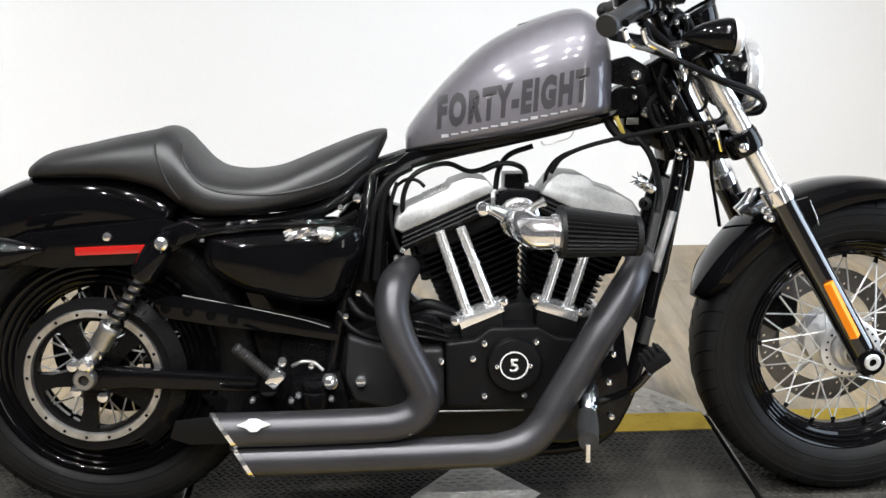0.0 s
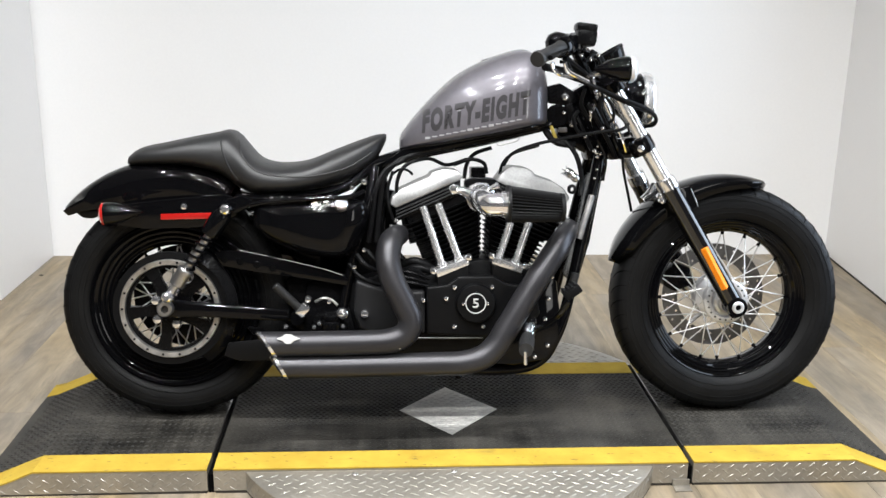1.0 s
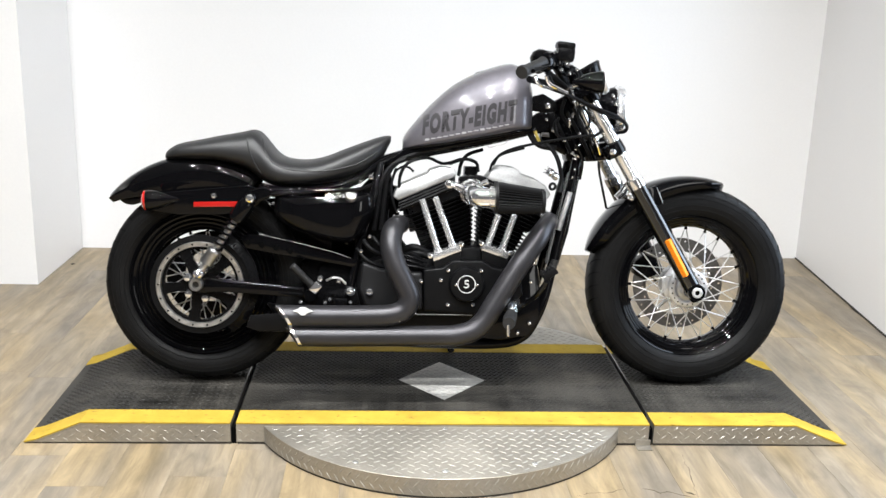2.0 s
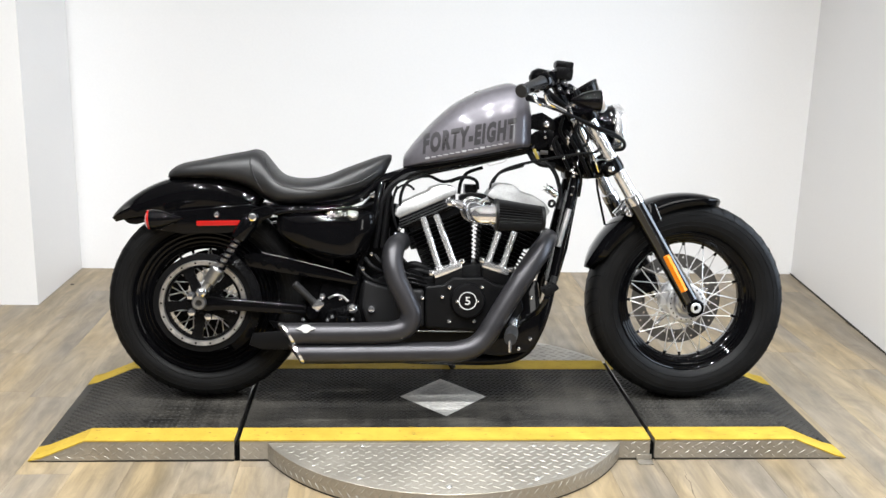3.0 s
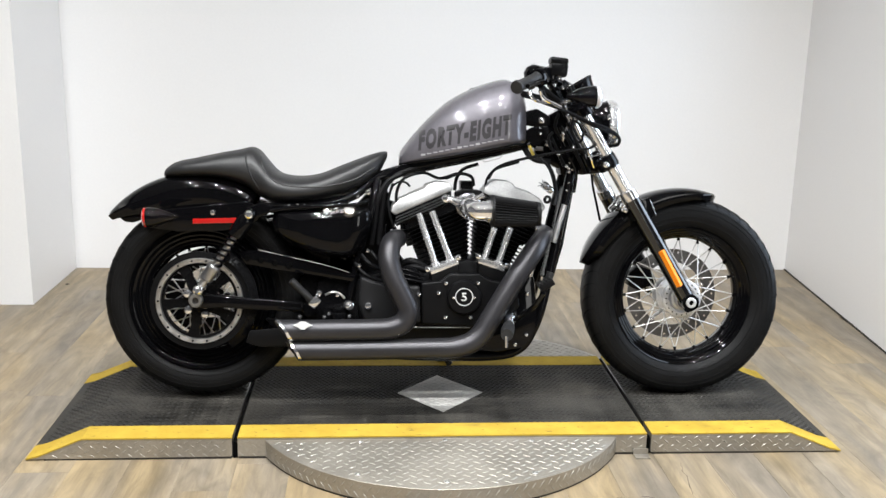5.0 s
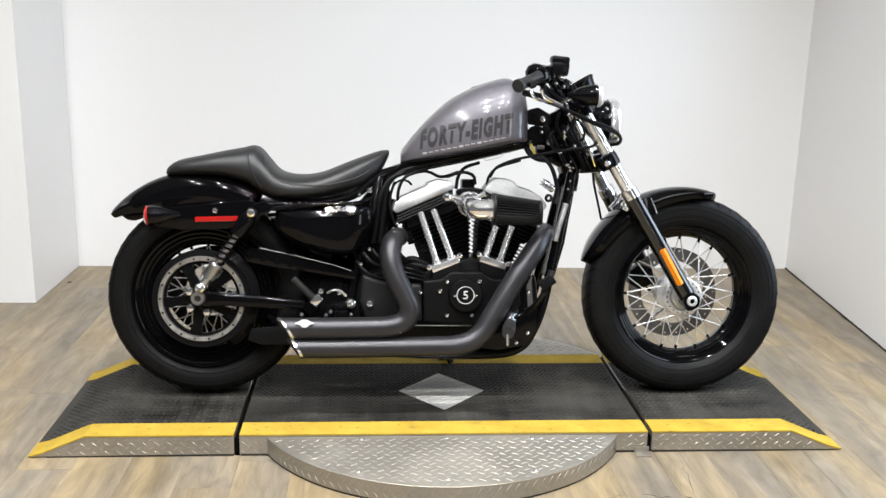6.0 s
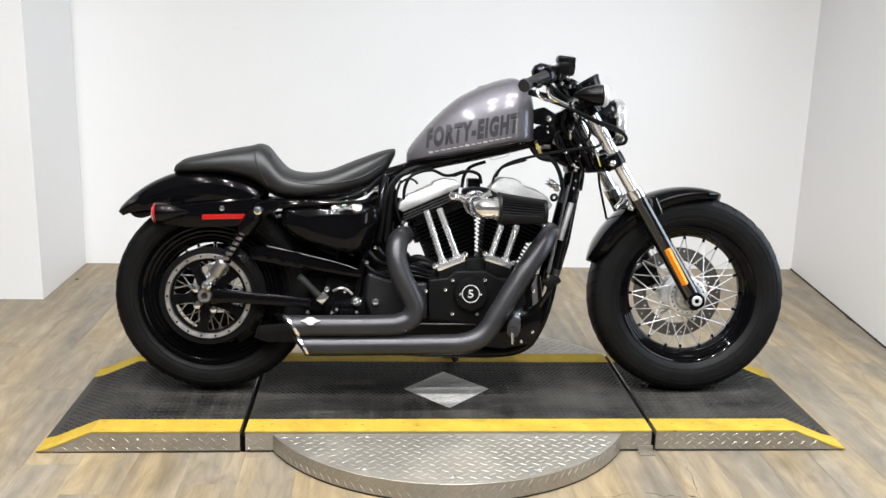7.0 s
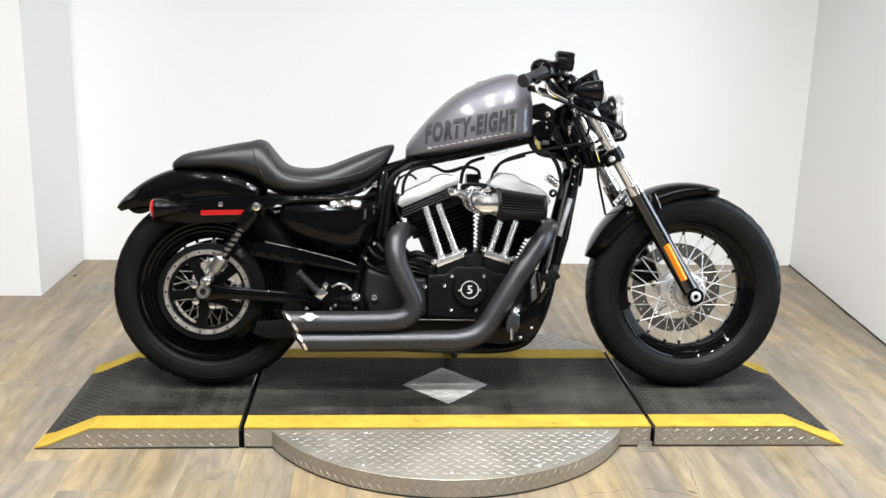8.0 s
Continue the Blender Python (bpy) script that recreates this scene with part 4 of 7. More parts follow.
def seat_seam(points):
    """A stitched welt laid on the near side of the seat."""
    path = []
    for x, z in spline(points, 6):
        hit = seat_tree.ray_cast(Vector((x, -0.6, z)), Vector((0, 1, 0)))[0]
        if hit:
            path.append(hit)
    part("seat_seam", tube(bmesh.new(), path, 0.0026, 8, 1, smooth=False), LEATHER, seat)


seat_seam([(-0.5679, 0.7534), (-0.5544, 0.7194), (-0.5323, 0.6889), (-0.5007, 0.6725), (-0.4512, 0.6647), (-0.3708, 0.6658), (-0.2854, 0.6858), (-0.2200, 0.7242)])
seat_seam([(-0.6103, 0.7561), (-0.6020, 0.7221), (-0.5868, 0.6847), (-0.5664, 0.6541)])
tank = part("fuel_tank", shell([(-0.1447, 0.7357, 0.7639, 0.035, 0.30), (-0.1359, 0.7359, 0.7820, 0.058, 0.30), (-0.1023, 0.7418, 0.8254, 0.083, 0.30), (-0.0527, 0.7496, 0.8798, 0.104, 0.34), (0.0094, 0.7593, 0.9344, 0.121, 0.38), (0.0808, 0.7708, 0.9732, 0.132, 0.40),
     (0.1436, 0.7839, 0.9958, 0.137, 0.42), (0.1832, 0.7932, 1.0038, 0.136, 0.42), (0.2069, 0.7972, 0.9989, 0.130, 0.42), (0.2254, 0.7993, 0.9869, 0.119, 0.42), (0.2385, 0.8014, 0.9711, 0.104, 0.42), (0.2481, 0.8036, 0.9517, 0.083, 0.42), (0.2540, 0.8058, 0.9322, 0.058, 0.42), (0.2572, 0.8080, 0.9144, 0.030, 0.42)], seg=64, up=2.2, low=9, steps=10), TANK, bike, "grey metallic peanut fuel tank", smooth=70)
part("tank_seam", tube(bmesh.new(), [(-0.1439, -0.0500, 0.7339), (-0.1045, -0.0830, 0.7401), (0.0031, -0.1210, 0.7576), (0.1318, -0.1360, 0.7821), (0.1919, -0.1280, 0.7953), (0.2318, -0.0950, 0.8015)], 0.0035, 8), GLOSS, tank, "dark lower seam")
part("fuel_cap", lathe(bmesh.new(), (0.1043, 0.0000, 0.9755), (-0.25, 0, 1), [(0.0, 0.006), (0.026, 0.005), (0.032, -0.001), (0.034, -0.03)], 32), GLOSS, tank, "black fuel cap")

# lettering on the tank's flank
probe = bmesh.new()
probe.from_mesh(tank.data)
flank = BVHTree.FromBMesh(probe)


def on_flank(bm, lift=0.0008):
    """Lay a flat mesh in x and z onto the near side of the tank."""
    for v in bm.verts:
        hit = flank.ray_cast(Vector((v.co.x, -0.6, v.co.z)), Vector((0, 1, 0)))[0]
        if hit:
            v.co.y = hit.y - lift
    return bm


def lettering(words, a, b, height, shear, bold):
    """Words from a to b (x, z), as a mesh in the x-z plane."""
    cu = bpy.data.curves.new("words", "FONT")
    cu.body, cu.offset, cu.resolution_u, cu.space_character = words, bold, 3, 1.22
    ob = bpy.data.objects.new("words", cu)
    me = bpy.data.meshes.new_from_object(ob)
    bpy.data.objects.remove(ob)
    bm = bmesh.new()
    bm.from_mesh(me)
    bpy.data.meshes.remove(me)
    xs, ys = [v.co.x for v in bm.verts], [v.co.y for v in bm.verts]
    x0, x1, y0, y1 = min(xs), max(xs), min(ys), max(ys)
    slope = (b[1] - a[1]) / (b[0] - a[0])
    for v in bm.verts:
        f, g = (v.co.x - x0) / (x1 - x0), (v.co.y - y0) / (y1 - y0)
        v.co = Vector((a[0] + f * (b[0] - a[0]) + g * height * shear, 0, a[1] + f * (b[0] - a[0]) * slope + g * height))
    bmesh.ops.triangulate(bm, faces=bm.faces)
    for _ in range(3):
        long = [e for e in bm.edges if e.calc_length() > 0.008]
        bmesh.ops.subdivide_edges(bm, edges=long, cuts=1)
        bmesh.ops.triangulate(bm, faces=bm.faces)
    return bm


part("tank_lettering", on_flank(lettering("FORTY-EIGHT", (-0.0872, 0.7752), (0.1912, 0.8281), 0.064, 0.06, 0.064)), DECAL, tank, "charcoal block lettering", smooth=0)
for i in range(14):
    f = i / 14
    bm = bmesh.new()
    ax, az = (-0.0783, 0.7648)
    bx, bz = (0.1775, 0.8180)
    w, h = (bx - ax) / 14 * 0.72, 0.0030 + 0.0030 * (i in (0, 6, 9))
    xa, za = ax + (bx - ax) * f, az + (bz - az) * f
    bmesh.ops.create_grid(bm, x_segments=3, y_segments=1, size=0.5, matrix=Matrix(((w, 0, 0, xa + w / 2), (0, 0, 1, 0), (0.09 * w, h, 0, za), (0, 0, 0, 1))))
    part("script_bar", on_flank(bm), DECAL_PALE, tank, "thin silver script line", smooth=0)


# ---- engine ----
CRANK = (0.0848, 0.2639)
V_ANGLE = 22.5


def along(side, up, across, y):
    """A point of a cylinder: up its axis from the crank and across it."""
    a = radians(V_ANGLE) * side
    return Vector((CRANK[0] + up * math.sin(a) + across * math.cos(a), y, CRANK[1] + up * math.cos(a) - across * math.sin(a)))


def tilted_plate(bm, side, up0, up1, half, y0, y1, corner=0.02, shift=0.0):
    """A plate square to a cylinder's axis with clipped corners."""
    ym = (y0 + y1) / 2
    hy = (y1 - y0) / 2
    sec = [(-half + corner, -hy), (half - corner, -hy), (half - corner * 0.3, -hy + corner * 0.3), (half, -hy + corner), (half, hy - corner), (half - corner, hy), (-half + corner, hy), (-half, hy - corner), (-half, -hy + corner), (-half + corner * 0.3, -hy + corner * 0.3)]
    lo = [bm.verts.new(along(side, up0, a + shift, ym + b)) for a, b in sec]
    hi = [bm.verts.new(along(side, up1, a + shift, ym + b)) for a, b in sec]
    n = len(sec)
    for i in range(n):
        bm.faces.new((lo[i], lo[(i + 1) % n], hi[(i + 1) % n], hi[i]))
    bm.faces.new(hi)
    bm.faces.new(lo[::-1])
    return bm


def sloped(bm, a, b):
    """Lean the near face of a cover back above its lower edge from a to b."""
    d = (Vector((b[0], b[1])) - Vector((a[0], a[1]))).normalized()
    for v in bm.verts:
        if v.co.y < -0.04:
            h = abs((v.co.x - a[0]) * d.y - (v.co.z - a[1]) * d.x)
            v.co.y += max(0.0, h - 0.014) * 0.30
    return bm


engine = part("crankcase", slab(bmesh.new(), [(-0.2802, 0.3774), (-0.1744, 0.4104), (-0.0676, 0.3971), (0.0032, 0.4299), (0.0709, 0.4413), (0.1464, 0.4312), (0.2372, 0.3997), (0.2748, 0.3457), (0.2922, 0.2368), (0.2519, 0.1781), (0.1524, 0.1631), (-0.2608, 0.1689), (-0.2882, 0.2698)], -0.105, 0.11, 0.012, 2), WRINKLE, bike, "wrinkle black V-twin crankcase")
for side in (-1, 1):
    who = "rear" if side < 0 else "front"
    outline = [(0.10, 0.030), (0.15, 0.048), (0.24, 0.084), (0.345, 0.112), (0.345, -0.084), (0.275, -0.082), (0.262, -0.056), (0.10, -0.046)]
    bm = bmesh.new()
    ends = [[bm.verts.new(along(side, up, -side * across, y)) for up, across in outline] for y in (-0.070, 0.070)]
    bm.faces.new(ends[0])
    bm.faces.new(ends[1][::-1])
    for i in range(8):
        j = (i + 1) % 8
        bm.faces.new((ends[0][i], ends[0][j], ends[1][j], ends[1][i]))
    cyl = part("cylinder", bm, FIN, bike, f"black finned {who} cylinder")
    for i in range(15):
        up = 0.150 + 0.0125 * i
        inner, outer = min(0.126, (up * 0.383 - 0.0068) / 0.924), (0.089 if side < 0 else 0.070) + 0.016 * (i > 9)
        part("fin", tilted_plate(bmesh.new(), side, up, up + 0.0034, (inner + outer) / 2, -0.088, 0.088, 0.030, -side * (inner - outer) / 2), FIN, cyl, smooth=0)
    # head and rocker cover
    part("cylinder_head", tilted_plate(bmesh.new(), side, 0.322, 0.352, 0.096, -0.084, 0.084, 0.03), SATIN, cyl)
    if side < 0:
        outline = [(-0.1552, 0.5770), (0.0170, 0.6527), (0.0234, 0.6637), (0.0087, 0.6796), (-0.0274, 0.6845), (-0.0614, 0.6732), (-0.0666, 0.6624), (-0.1131, 0.6420), (-0.1452, 0.6290), (-0.1665, 0.6089), (-0.1716, 0.5873)]
        ribs = [(-0.0671, 0.6627), (-0.1134, 0.6424)]
    else:
        outline = [(0.2878, 0.5683), (0.1121, 0.6506), (0.1229, 0.6651), (0.1352, 0.6814), (0.1568, 0.6908), (0.1931, 0.6877), (0.2134, 0.6772), (0.2191, 0.6664), (0.2669, 0.6508), (0.2984, 0.6314), (0.3156, 0.6044)]
        ribs = [(0.2177, 0.6668), (0.2653, 0.6512)]
    part("rocker_cover", sloped(slab(bmesh.new(), outline, -0.092, 0.015, 0.0058, 3), outline[0], outline[1]), CAST, cyl, "satin aluminium rocker cover")
    part("cover_gasket", slab(bmesh.new(), [(x, z - 0.036) for x, z in (outline[0], outline[1])] + [(x, z + 0.002) for x, z in (outline[1], outline[0])], -0.092, 0.06, 0.002), SATIN, cyl)
    for drop in (0.008, 0.017, 0.026):
        a, b = (Vector((q[0], -0.0935, q[1] - drop)) for q in outline[:2])
        part("head_fin", rod(bmesh.new(), a, b, 0.0022, seg=8), GREY_WRINKLE, cyl)
    for i in range(9):
        f = (i + 0.5) / 9
        x, z = ribs[0][0] * (1 - f) + ribs[1][0] * f, ribs[0][1] * (1 - f) + ribs[1][1] * f
        part("cover_rib", rod(bmesh.new(), (x, -0.066, z + 0.0004), (x, 0.010, z + 0.0004), 0.0018, seg=8), CAST, cyl)
# lifter blocks and pushrod tubes
for block, rods in (([(-0.0524, 0.4179), (0.0315, 0.4505), (0.0389, 0.4329), (-0.0451, 0.3985)], (((-0.0299, -0.1250, 0.4204), (-0.0840, -0.1050, 0.5835)), ((0.0155, -0.1250, 0.4367), (-0.0437, -0.1050, 0.5910)))),
                    ([(0.1021, 0.4547), (0.1842, 0.4289), (0.1775, 0.4093), (0.0972, 0.4352)], (((0.1160, -0.1250, 0.4394), (0.1516, -0.1050, 0.5405)), ((0.1622, -0.1250, 0.4310), (0.2013, -0.1050, 0.5411))))):
    part("lifter_block", slab(bmesh.new(), block, -0.148, -0.085, 0.003), POLISHED, engine, "polished lifter block")
    part("lifter_base", slab(bmesh.new(), [(x * 0.97 + CRANK[0] * 0.03, z - dz) for (x, z), dz in zip(block, (0.008, 0.008, 0.055, 0.055))], -0.146, -0.085, 0.004), WRINKLE, engine)
    for a, b in rods:
        a, b = Vector(a), Vector(b)
        bm = rod(bmesh.new(), a, b, 0.0102, seg=18)
        rod(bm, a, a.lerp(b, 0.09), 0.0135, seg=18)
        rod(bm, a.lerp(b, 0.52), a.lerp(b, 0.57), 0.0116, seg=18)
        part("pushrod_tube", bm, POLISHED, engine, "chrome pushrod tube")
    ends = [Vector((block[0][0], -0.146, block[0][1])), Vector((block[1][0], -0.146, block[1][1]))]
    bolts("lifter_bolt", [ends[0].lerp(ends[1], -0.06), ends[0].lerp(ends[1], 1.06)], 0.009, 0.009, CHROME, engine)
bolts("head_bolt", [(-0.1550, -0.0900, 0.5447), (-0.1671, -0.0900, 0.5287), (0.2860, -0.1000, 0.5400)], 0.006, 0.008, CHROME, engine)

# covers on the right side
gear = part("gear_cover", slab(bmesh.new(), [(-0.0766, 0.3752), (-0.0194, 0.3809), (0.0081, 0.4038), (0.1023, 0.4046), (0.1377, 0.3839), (0.2169, 0.3740), (0.2275, 0.3035), (0.1847, 0.2501), (0.0706, 0.2389), (-0.0747, 0.2488)], -0.160, -0.095, 0.007, 3), WRINKLE, bike, "wrinkle black gear cover")
sprocket = part("sprocket_cover", slab(bmesh.new(), [(-0.2617, 0.3946), (-0.2237, 0.3810), (-0.1614, 0.3640), (-0.0799, 0.3647), (-0.0782, 0.2505), (-0.1912, 0.2464), (-0.2520, 0.2619), (-0.2679, 0.3091)], -0.158, -0.095, 0.010, 3), GREY_WRINKLE, bike, "grey-black sprocket cover")
part("timer_cover", lathe(bmesh.new(), (0.0542, -0.1660, 0.3332), (0, -1, 0), [(0.054, -0.02), (0.053, 0.006), (0.049, 0.011), (0.042, 0.012), (0.0, 0.013)], 48), WRINKLE, gear, "round black timing cover")
part("emblem_ring", lathe(bmesh.new(), (0.0528, -0.1800, 0.3352), (0, -1, 0), [(0.0275, 0), (0.0275, 0.0014), (0.0250, 0.0014), (0.0250, 0)], 48, close=True), WHITE, gear, "white painted ring")


def flat_word(words, centre, height, bold):
    """A word in a plane of constant y about a centre."""
    cu = bpy.data.curves.new("words", "FONT")
    cu.body, cu.offset, cu.resolution_u = words, bold, 4
    ob = bpy.data.objects.new("words", cu)
    me = bpy.data.meshes.new_from_object(ob)
    bpy.data.objects.remove(ob)
    bm = bmesh.new()
    bm.from_mesh(me)
    bpy.data.meshes.remove(me)
    xs, ys = [v.co.x for v in bm.verts], [v.co.y for v in bm.verts]
    k = height / (max(ys) - min(ys))
    mx, my = (max(xs) + min(xs)) / 2, (max(ys) + min(ys)) / 2
    for v in bm.verts:
        v.co = Vector((centre[0] + (v.co.x - mx) * k * 1.1, centre[1], centre[2] + (v.co.y - my) * k))
    ext = bmesh.ops.extrude_face_region(bm, geom=list(bm.faces))
    bmesh.ops.translate(bm, verts=[v for v in ext["geom"] if isinstance(v, bmesh.types.BMVert)], vec=(0, -0.0014, 0))
    return bm


part("emblem_figure", flat_word("5", (0.0529, -0.1795, 0.3351), 0.0255, 0.014), WHITE, gear, "white painted figure", smooth=0)
bolts("cover_bolt", [(-0.0020, -0.1620, 0.3743), (0.0974, -0.1620, 0.3750), (-0.0241, -0.1620, 0.3443), (-0.0849, -0.1620, 0.3404), (-0.0019, -0.1620, 0.2689), (0.0751, -0.1620, 0.2693)], 0.0062, 0.006, CHROME, gear)
bolts("emblem_screw", [(0.0198, -0.1810, 0.3334), (0.0841, -0.1810, 0.3338)], 0.0045, 0.004, CHROME, gear)
bolts("sprocket_bolt", [(-0.2385, -0.1620, 0.3044)], 0.011, 0.009, CHROME, sprocket)
part("case_rail", rod(bmesh.new(), (-0.1125, -0.1500, 0.2363), (0.0752, -0.1500, 0.2354), 0.0022), DISC, engine)
part("front_case", slab(bmesh.new(), [(0.1878, 0.3506), (0.2399, 0.4045), (0.2761, 0.3870), (0.2874, 0.2976), (0.2842, 0.2166), (0.2460, 0.1677), (0.1656, 0.1530), (0.0940, 0.1600), (0.1283, 0.2249)], -0.128, 0.11, 0.008, 2), GLOSS, engine, "gloss black front engine plate")
bolts("plate_bolt", [(0.2614, -0.1320, 0.3973), (0.2540, -0.1320, 0.3385), (0.2538, -0.1320, 0.2097), (0.2188, -0.1320, 0.1790), (0.2141, -0.1320, 0.2990), (0.1255, -0.1320, 0.2092), (0.2466, -0.1320, 0.2814)], 0.0062, 0.006, CHROME, engine)
part("sump", slab(bmesh.new(), [(-0.2518, 0.1836), (0.1856, 0.1817), (0.2492, 0.1637), (0.1955, 0.1435), (-0.1717, 0.1443), (-0.2516, 0.1548)], -0.10, 0.10, 0.008), SATIN, engine)

# intake and air cleaner
part("intake_elbow", tube(bmesh.new(), [(0.0656, -0.1000, 0.6097), (0.0650, -0.1900, 0.6074), (0.0765, -0.2350, 0.6015), (0.0960, -0.2450, 0.6007), (0.1293, -0.2450, 0.6012)], [0.026, 0.030, 0.0305, 0.0295, 0.0285], 32, 10), CHROME, bike, "chrome intake elbow")
part("intake_plate", lathe(bmesh.new(), (0.0660, -0.1350, 0.6110), (0, -1, 0), [(0.0, -0.03), (0.036, -0.03), (0.040, 0.0), (0.038, 0.008), (0.034, 0.011), (0.031, 0.008), (0.0, 0.010)], 40), FOIL, bike, "polished intake backing plate")
part("intake_arm", tube(bmesh.new(), [(-0.0048, -0.1400, 0.6317), (0.0153, -0.1500, 0.6289), (0.0388, -0.1600, 0.6194)], [0.012, 0.011, 0.016], 12), CHROME, bike, "polished breather arm")
bolts("breather_bolt", [(-0.0045, -0.1580, 0.6325)], 0.013, 0.012, CHROME, bike)
part("breather_arm", tube(bmesh.new(), [(0.1122, -0.1500, 0.6441), (0.0905, -0.1500, 0.6338), (0.0760, -0.1500, 0.6169)], [0.010, 0.007, 0.010], 12), CHROME, bike, "polished breather arm")
part("hose_clamp", lathe(bmesh.new(), (0.1090, -0.2450, 0.6010), (1, 0, 0), [(0.0285, 0), (0.0335, 0.002), (0.0335, 0.014), (0.0285, 0.016)], 40, close=True), CHROME, bike, "chrome hose clamp")
bm = bmesh.new()
F0, F1 = Vector((0.1225, -0.2450, 0.6028)), Vector((0.2685, -0.2450, 0.5929))
N_PLEAT = 34
rings = []
for i, (f, r, pl) in enumerate(((0.0, 0.036, 0), (0.0, 0.0475, 0), (0.05, 0.048, 0), (0.06, 0.0465, 0.0055), (0.92, 0.0365, 0.0045), (0.93, 0.037, 0), (1.0, 0.036, 0), (1.0, 0.026, 0))):
    c = F0.lerp(F1, f)
    ring = []
    for k in range(N_PLEAT * 2):
        a = math.pi * k / N_PLEAT
        rr = r - (pl if k % 2 else 0)
        ring.append(bm.verts.new(c + Vector((0, math.cos(a) * rr * 1.05, math.sin(a) * rr))))
    rings.append(ring)
for a, b in zip(rings, rings[1:]):
    for i in range(N_PLEAT * 2):
        j = (i + 1) % (N_PLEAT * 2)
        bm.faces.new((a[i], a[j], b[j], b[i]))
bm.faces.new(rings[0])
bm.faces.new(rings[-1][::-1])
part("air_filter", bm, FILTER, bike, "black pleated cone air filter", smooth=20)

part("intake_manifold", slab(bmesh.new(), [(0.0305, 0.6497), (0.0551, 0.6607), (0.1015, 0.6578), (0.1482, 0.6442), (0.1487, 0.6229), (0.0310, 0.6213)], -0.075, -0.02, 0.006), SATIN, bike, "black intake manifold")
# carburettor body and coil between the cylinders
part("throttle_body", rod(bmesh.new(), (0.0636, -0.1200, 0.6142), (0.0833, 0.0800, 0.6045), 0.030, seg=24), SATIN, bike)
part("coil_block", box(bmesh.new(), (0.0503, -0.0300, 0.6347), (0.0915, 0.0300, 0.6840), 0.004), SATIN, bike, "black ignition connector")
part("coil_bolt", rod(bmesh.new(), (0.0706, -0.0600, 0.6452), (0.0726, -0.0400, 0.6444), 0.008), CHROME, bike)

# ---- exhaust ----
def pipe(name, points, radii, label):
    return part(name, tube(bmesh.new(), points, radii, 28, 10, caps=False), PIPE, bike, label, smooth=60)


R1 = 0.0318
rear_pipe = pipe("rear_exhaust_pipe", [(-0.1460, -0.0400, 0.4981), (-0.1515, -0.1100, 0.5076), (-0.1701, -0.1750, 0.4956), (-0.1771, -0.2100, 0.4545), (-0.1632, -0.2250, 0.4000), (-0.1356, -0.2320, 0.3432), (-0.1200, -0.2360, 0.3029), (-0.1332, -0.2380, 0.2672), (-0.1719, -0.2400, 0.2502), (-0.2258, -0.2400, 0.2465), (-0.3435, -0.2400, 0.2443), (-0.4105, -0.2400, 0.2440), (-0.4355, -0.2400, 0.2438)],
                 [0.027, 0.028, R1, R1, R1, R1, R1, R1, R1, R1, R1, R1, R1], "dark grey ceramic coated exhaust pipe")
front_pipe = pipe("front_exhaust_pipe", [(0.3133, -0.0900, 0.5235), (0.2924, -0.1400, 0.5097), (0.2645, -0.1750, 0.4776), (0.2220, -0.2000, 0.4209), (0.1749, -0.2150, 0.3498), (0.1288, -0.2250, 0.2750), (0.1016, -0.2300, 0.2324), (0.0674, -0.2350, 0.2038), (0.0158, -0.2400, 0.1908), (-0.0387, -0.2400, 0.1889), (-0.1745, -0.2400, 0.1867), (-0.3432, -0.2400, 0.1844), (-0.4103, -0.2400, 0.1842)],
                  [0.027, 0.028, R1, R1, R1, R1, R1, R1, 0.031, 0.0305, 0.030, 0.030, 0.030], "dark grey ceramic coated exhaust pipe")


def slash_end(name, a, b, r, top, owner):
    """The slanted end of a pipe with a bright cut edge."""
    a, b = Vector(a), Vector(b)
    bm, edge = bmesh.new(), bmesh.new()
    seg = 36
    rows = [[], [], []]
    lip = [[], []]
    for i in range(seg):
        k = 2 * math.pi * i / seg
        off = Vector((0, math.cos(k), math.sin(k)))
        cut = top * (math.sin(k) + 1) / 2 + 0.010 * math.cos(k)
        end = b + Vector((-cut, 0, 0))
        rows[0].append(bm.verts.new(a + off * r))
        rows[1].append(bm.verts.new(end + off * r))
        rows[2].append(bm.verts.new(a + off * (r - 0.004)))
        lip[0].append(edge.verts.new(end + off * (r + 0.0006)))
        lip[1].append(edge.verts.new(end + off * (r - 0.005) + Vector((-0.0012, 0, 0))))
    inner = [bm.verts.new(v.co.copy()) for v in lip[1]]
    for i in range(seg):
        j = (i + 1) % seg
        bm.faces.new((rows[0][i], rows[0][j], rows[1][j], rows[1][i]))
        bm.faces.new((inner[i], inner[j], rows[2][j], rows[2][i]))
        edge.faces.new((lip[0][i], lip[0][j], lip[1][j], lip[1][i]))
    r2 = [edge.verts.new(v.co + Vector((0.009, 0, 0))) for v in lip[0]]
    for i in range(seg):
        edge.faces.new((lip[0][i], r2[i], r2[(i + 1) % seg], lip[0][(i + 1) % seg]))
    part(name, bm, PIPE, owner, smooth=60)
    part("cut_edge", edge, CHROME, owner, "bright slash-cut edge", smooth=60)
    inside = bmesh.new()
    lathe(inside, a, (1, 0, 0), [(0, 0.0), (r - 0.003, 0.0)], 24)
    part("baffle", inside, JOINT, owner)


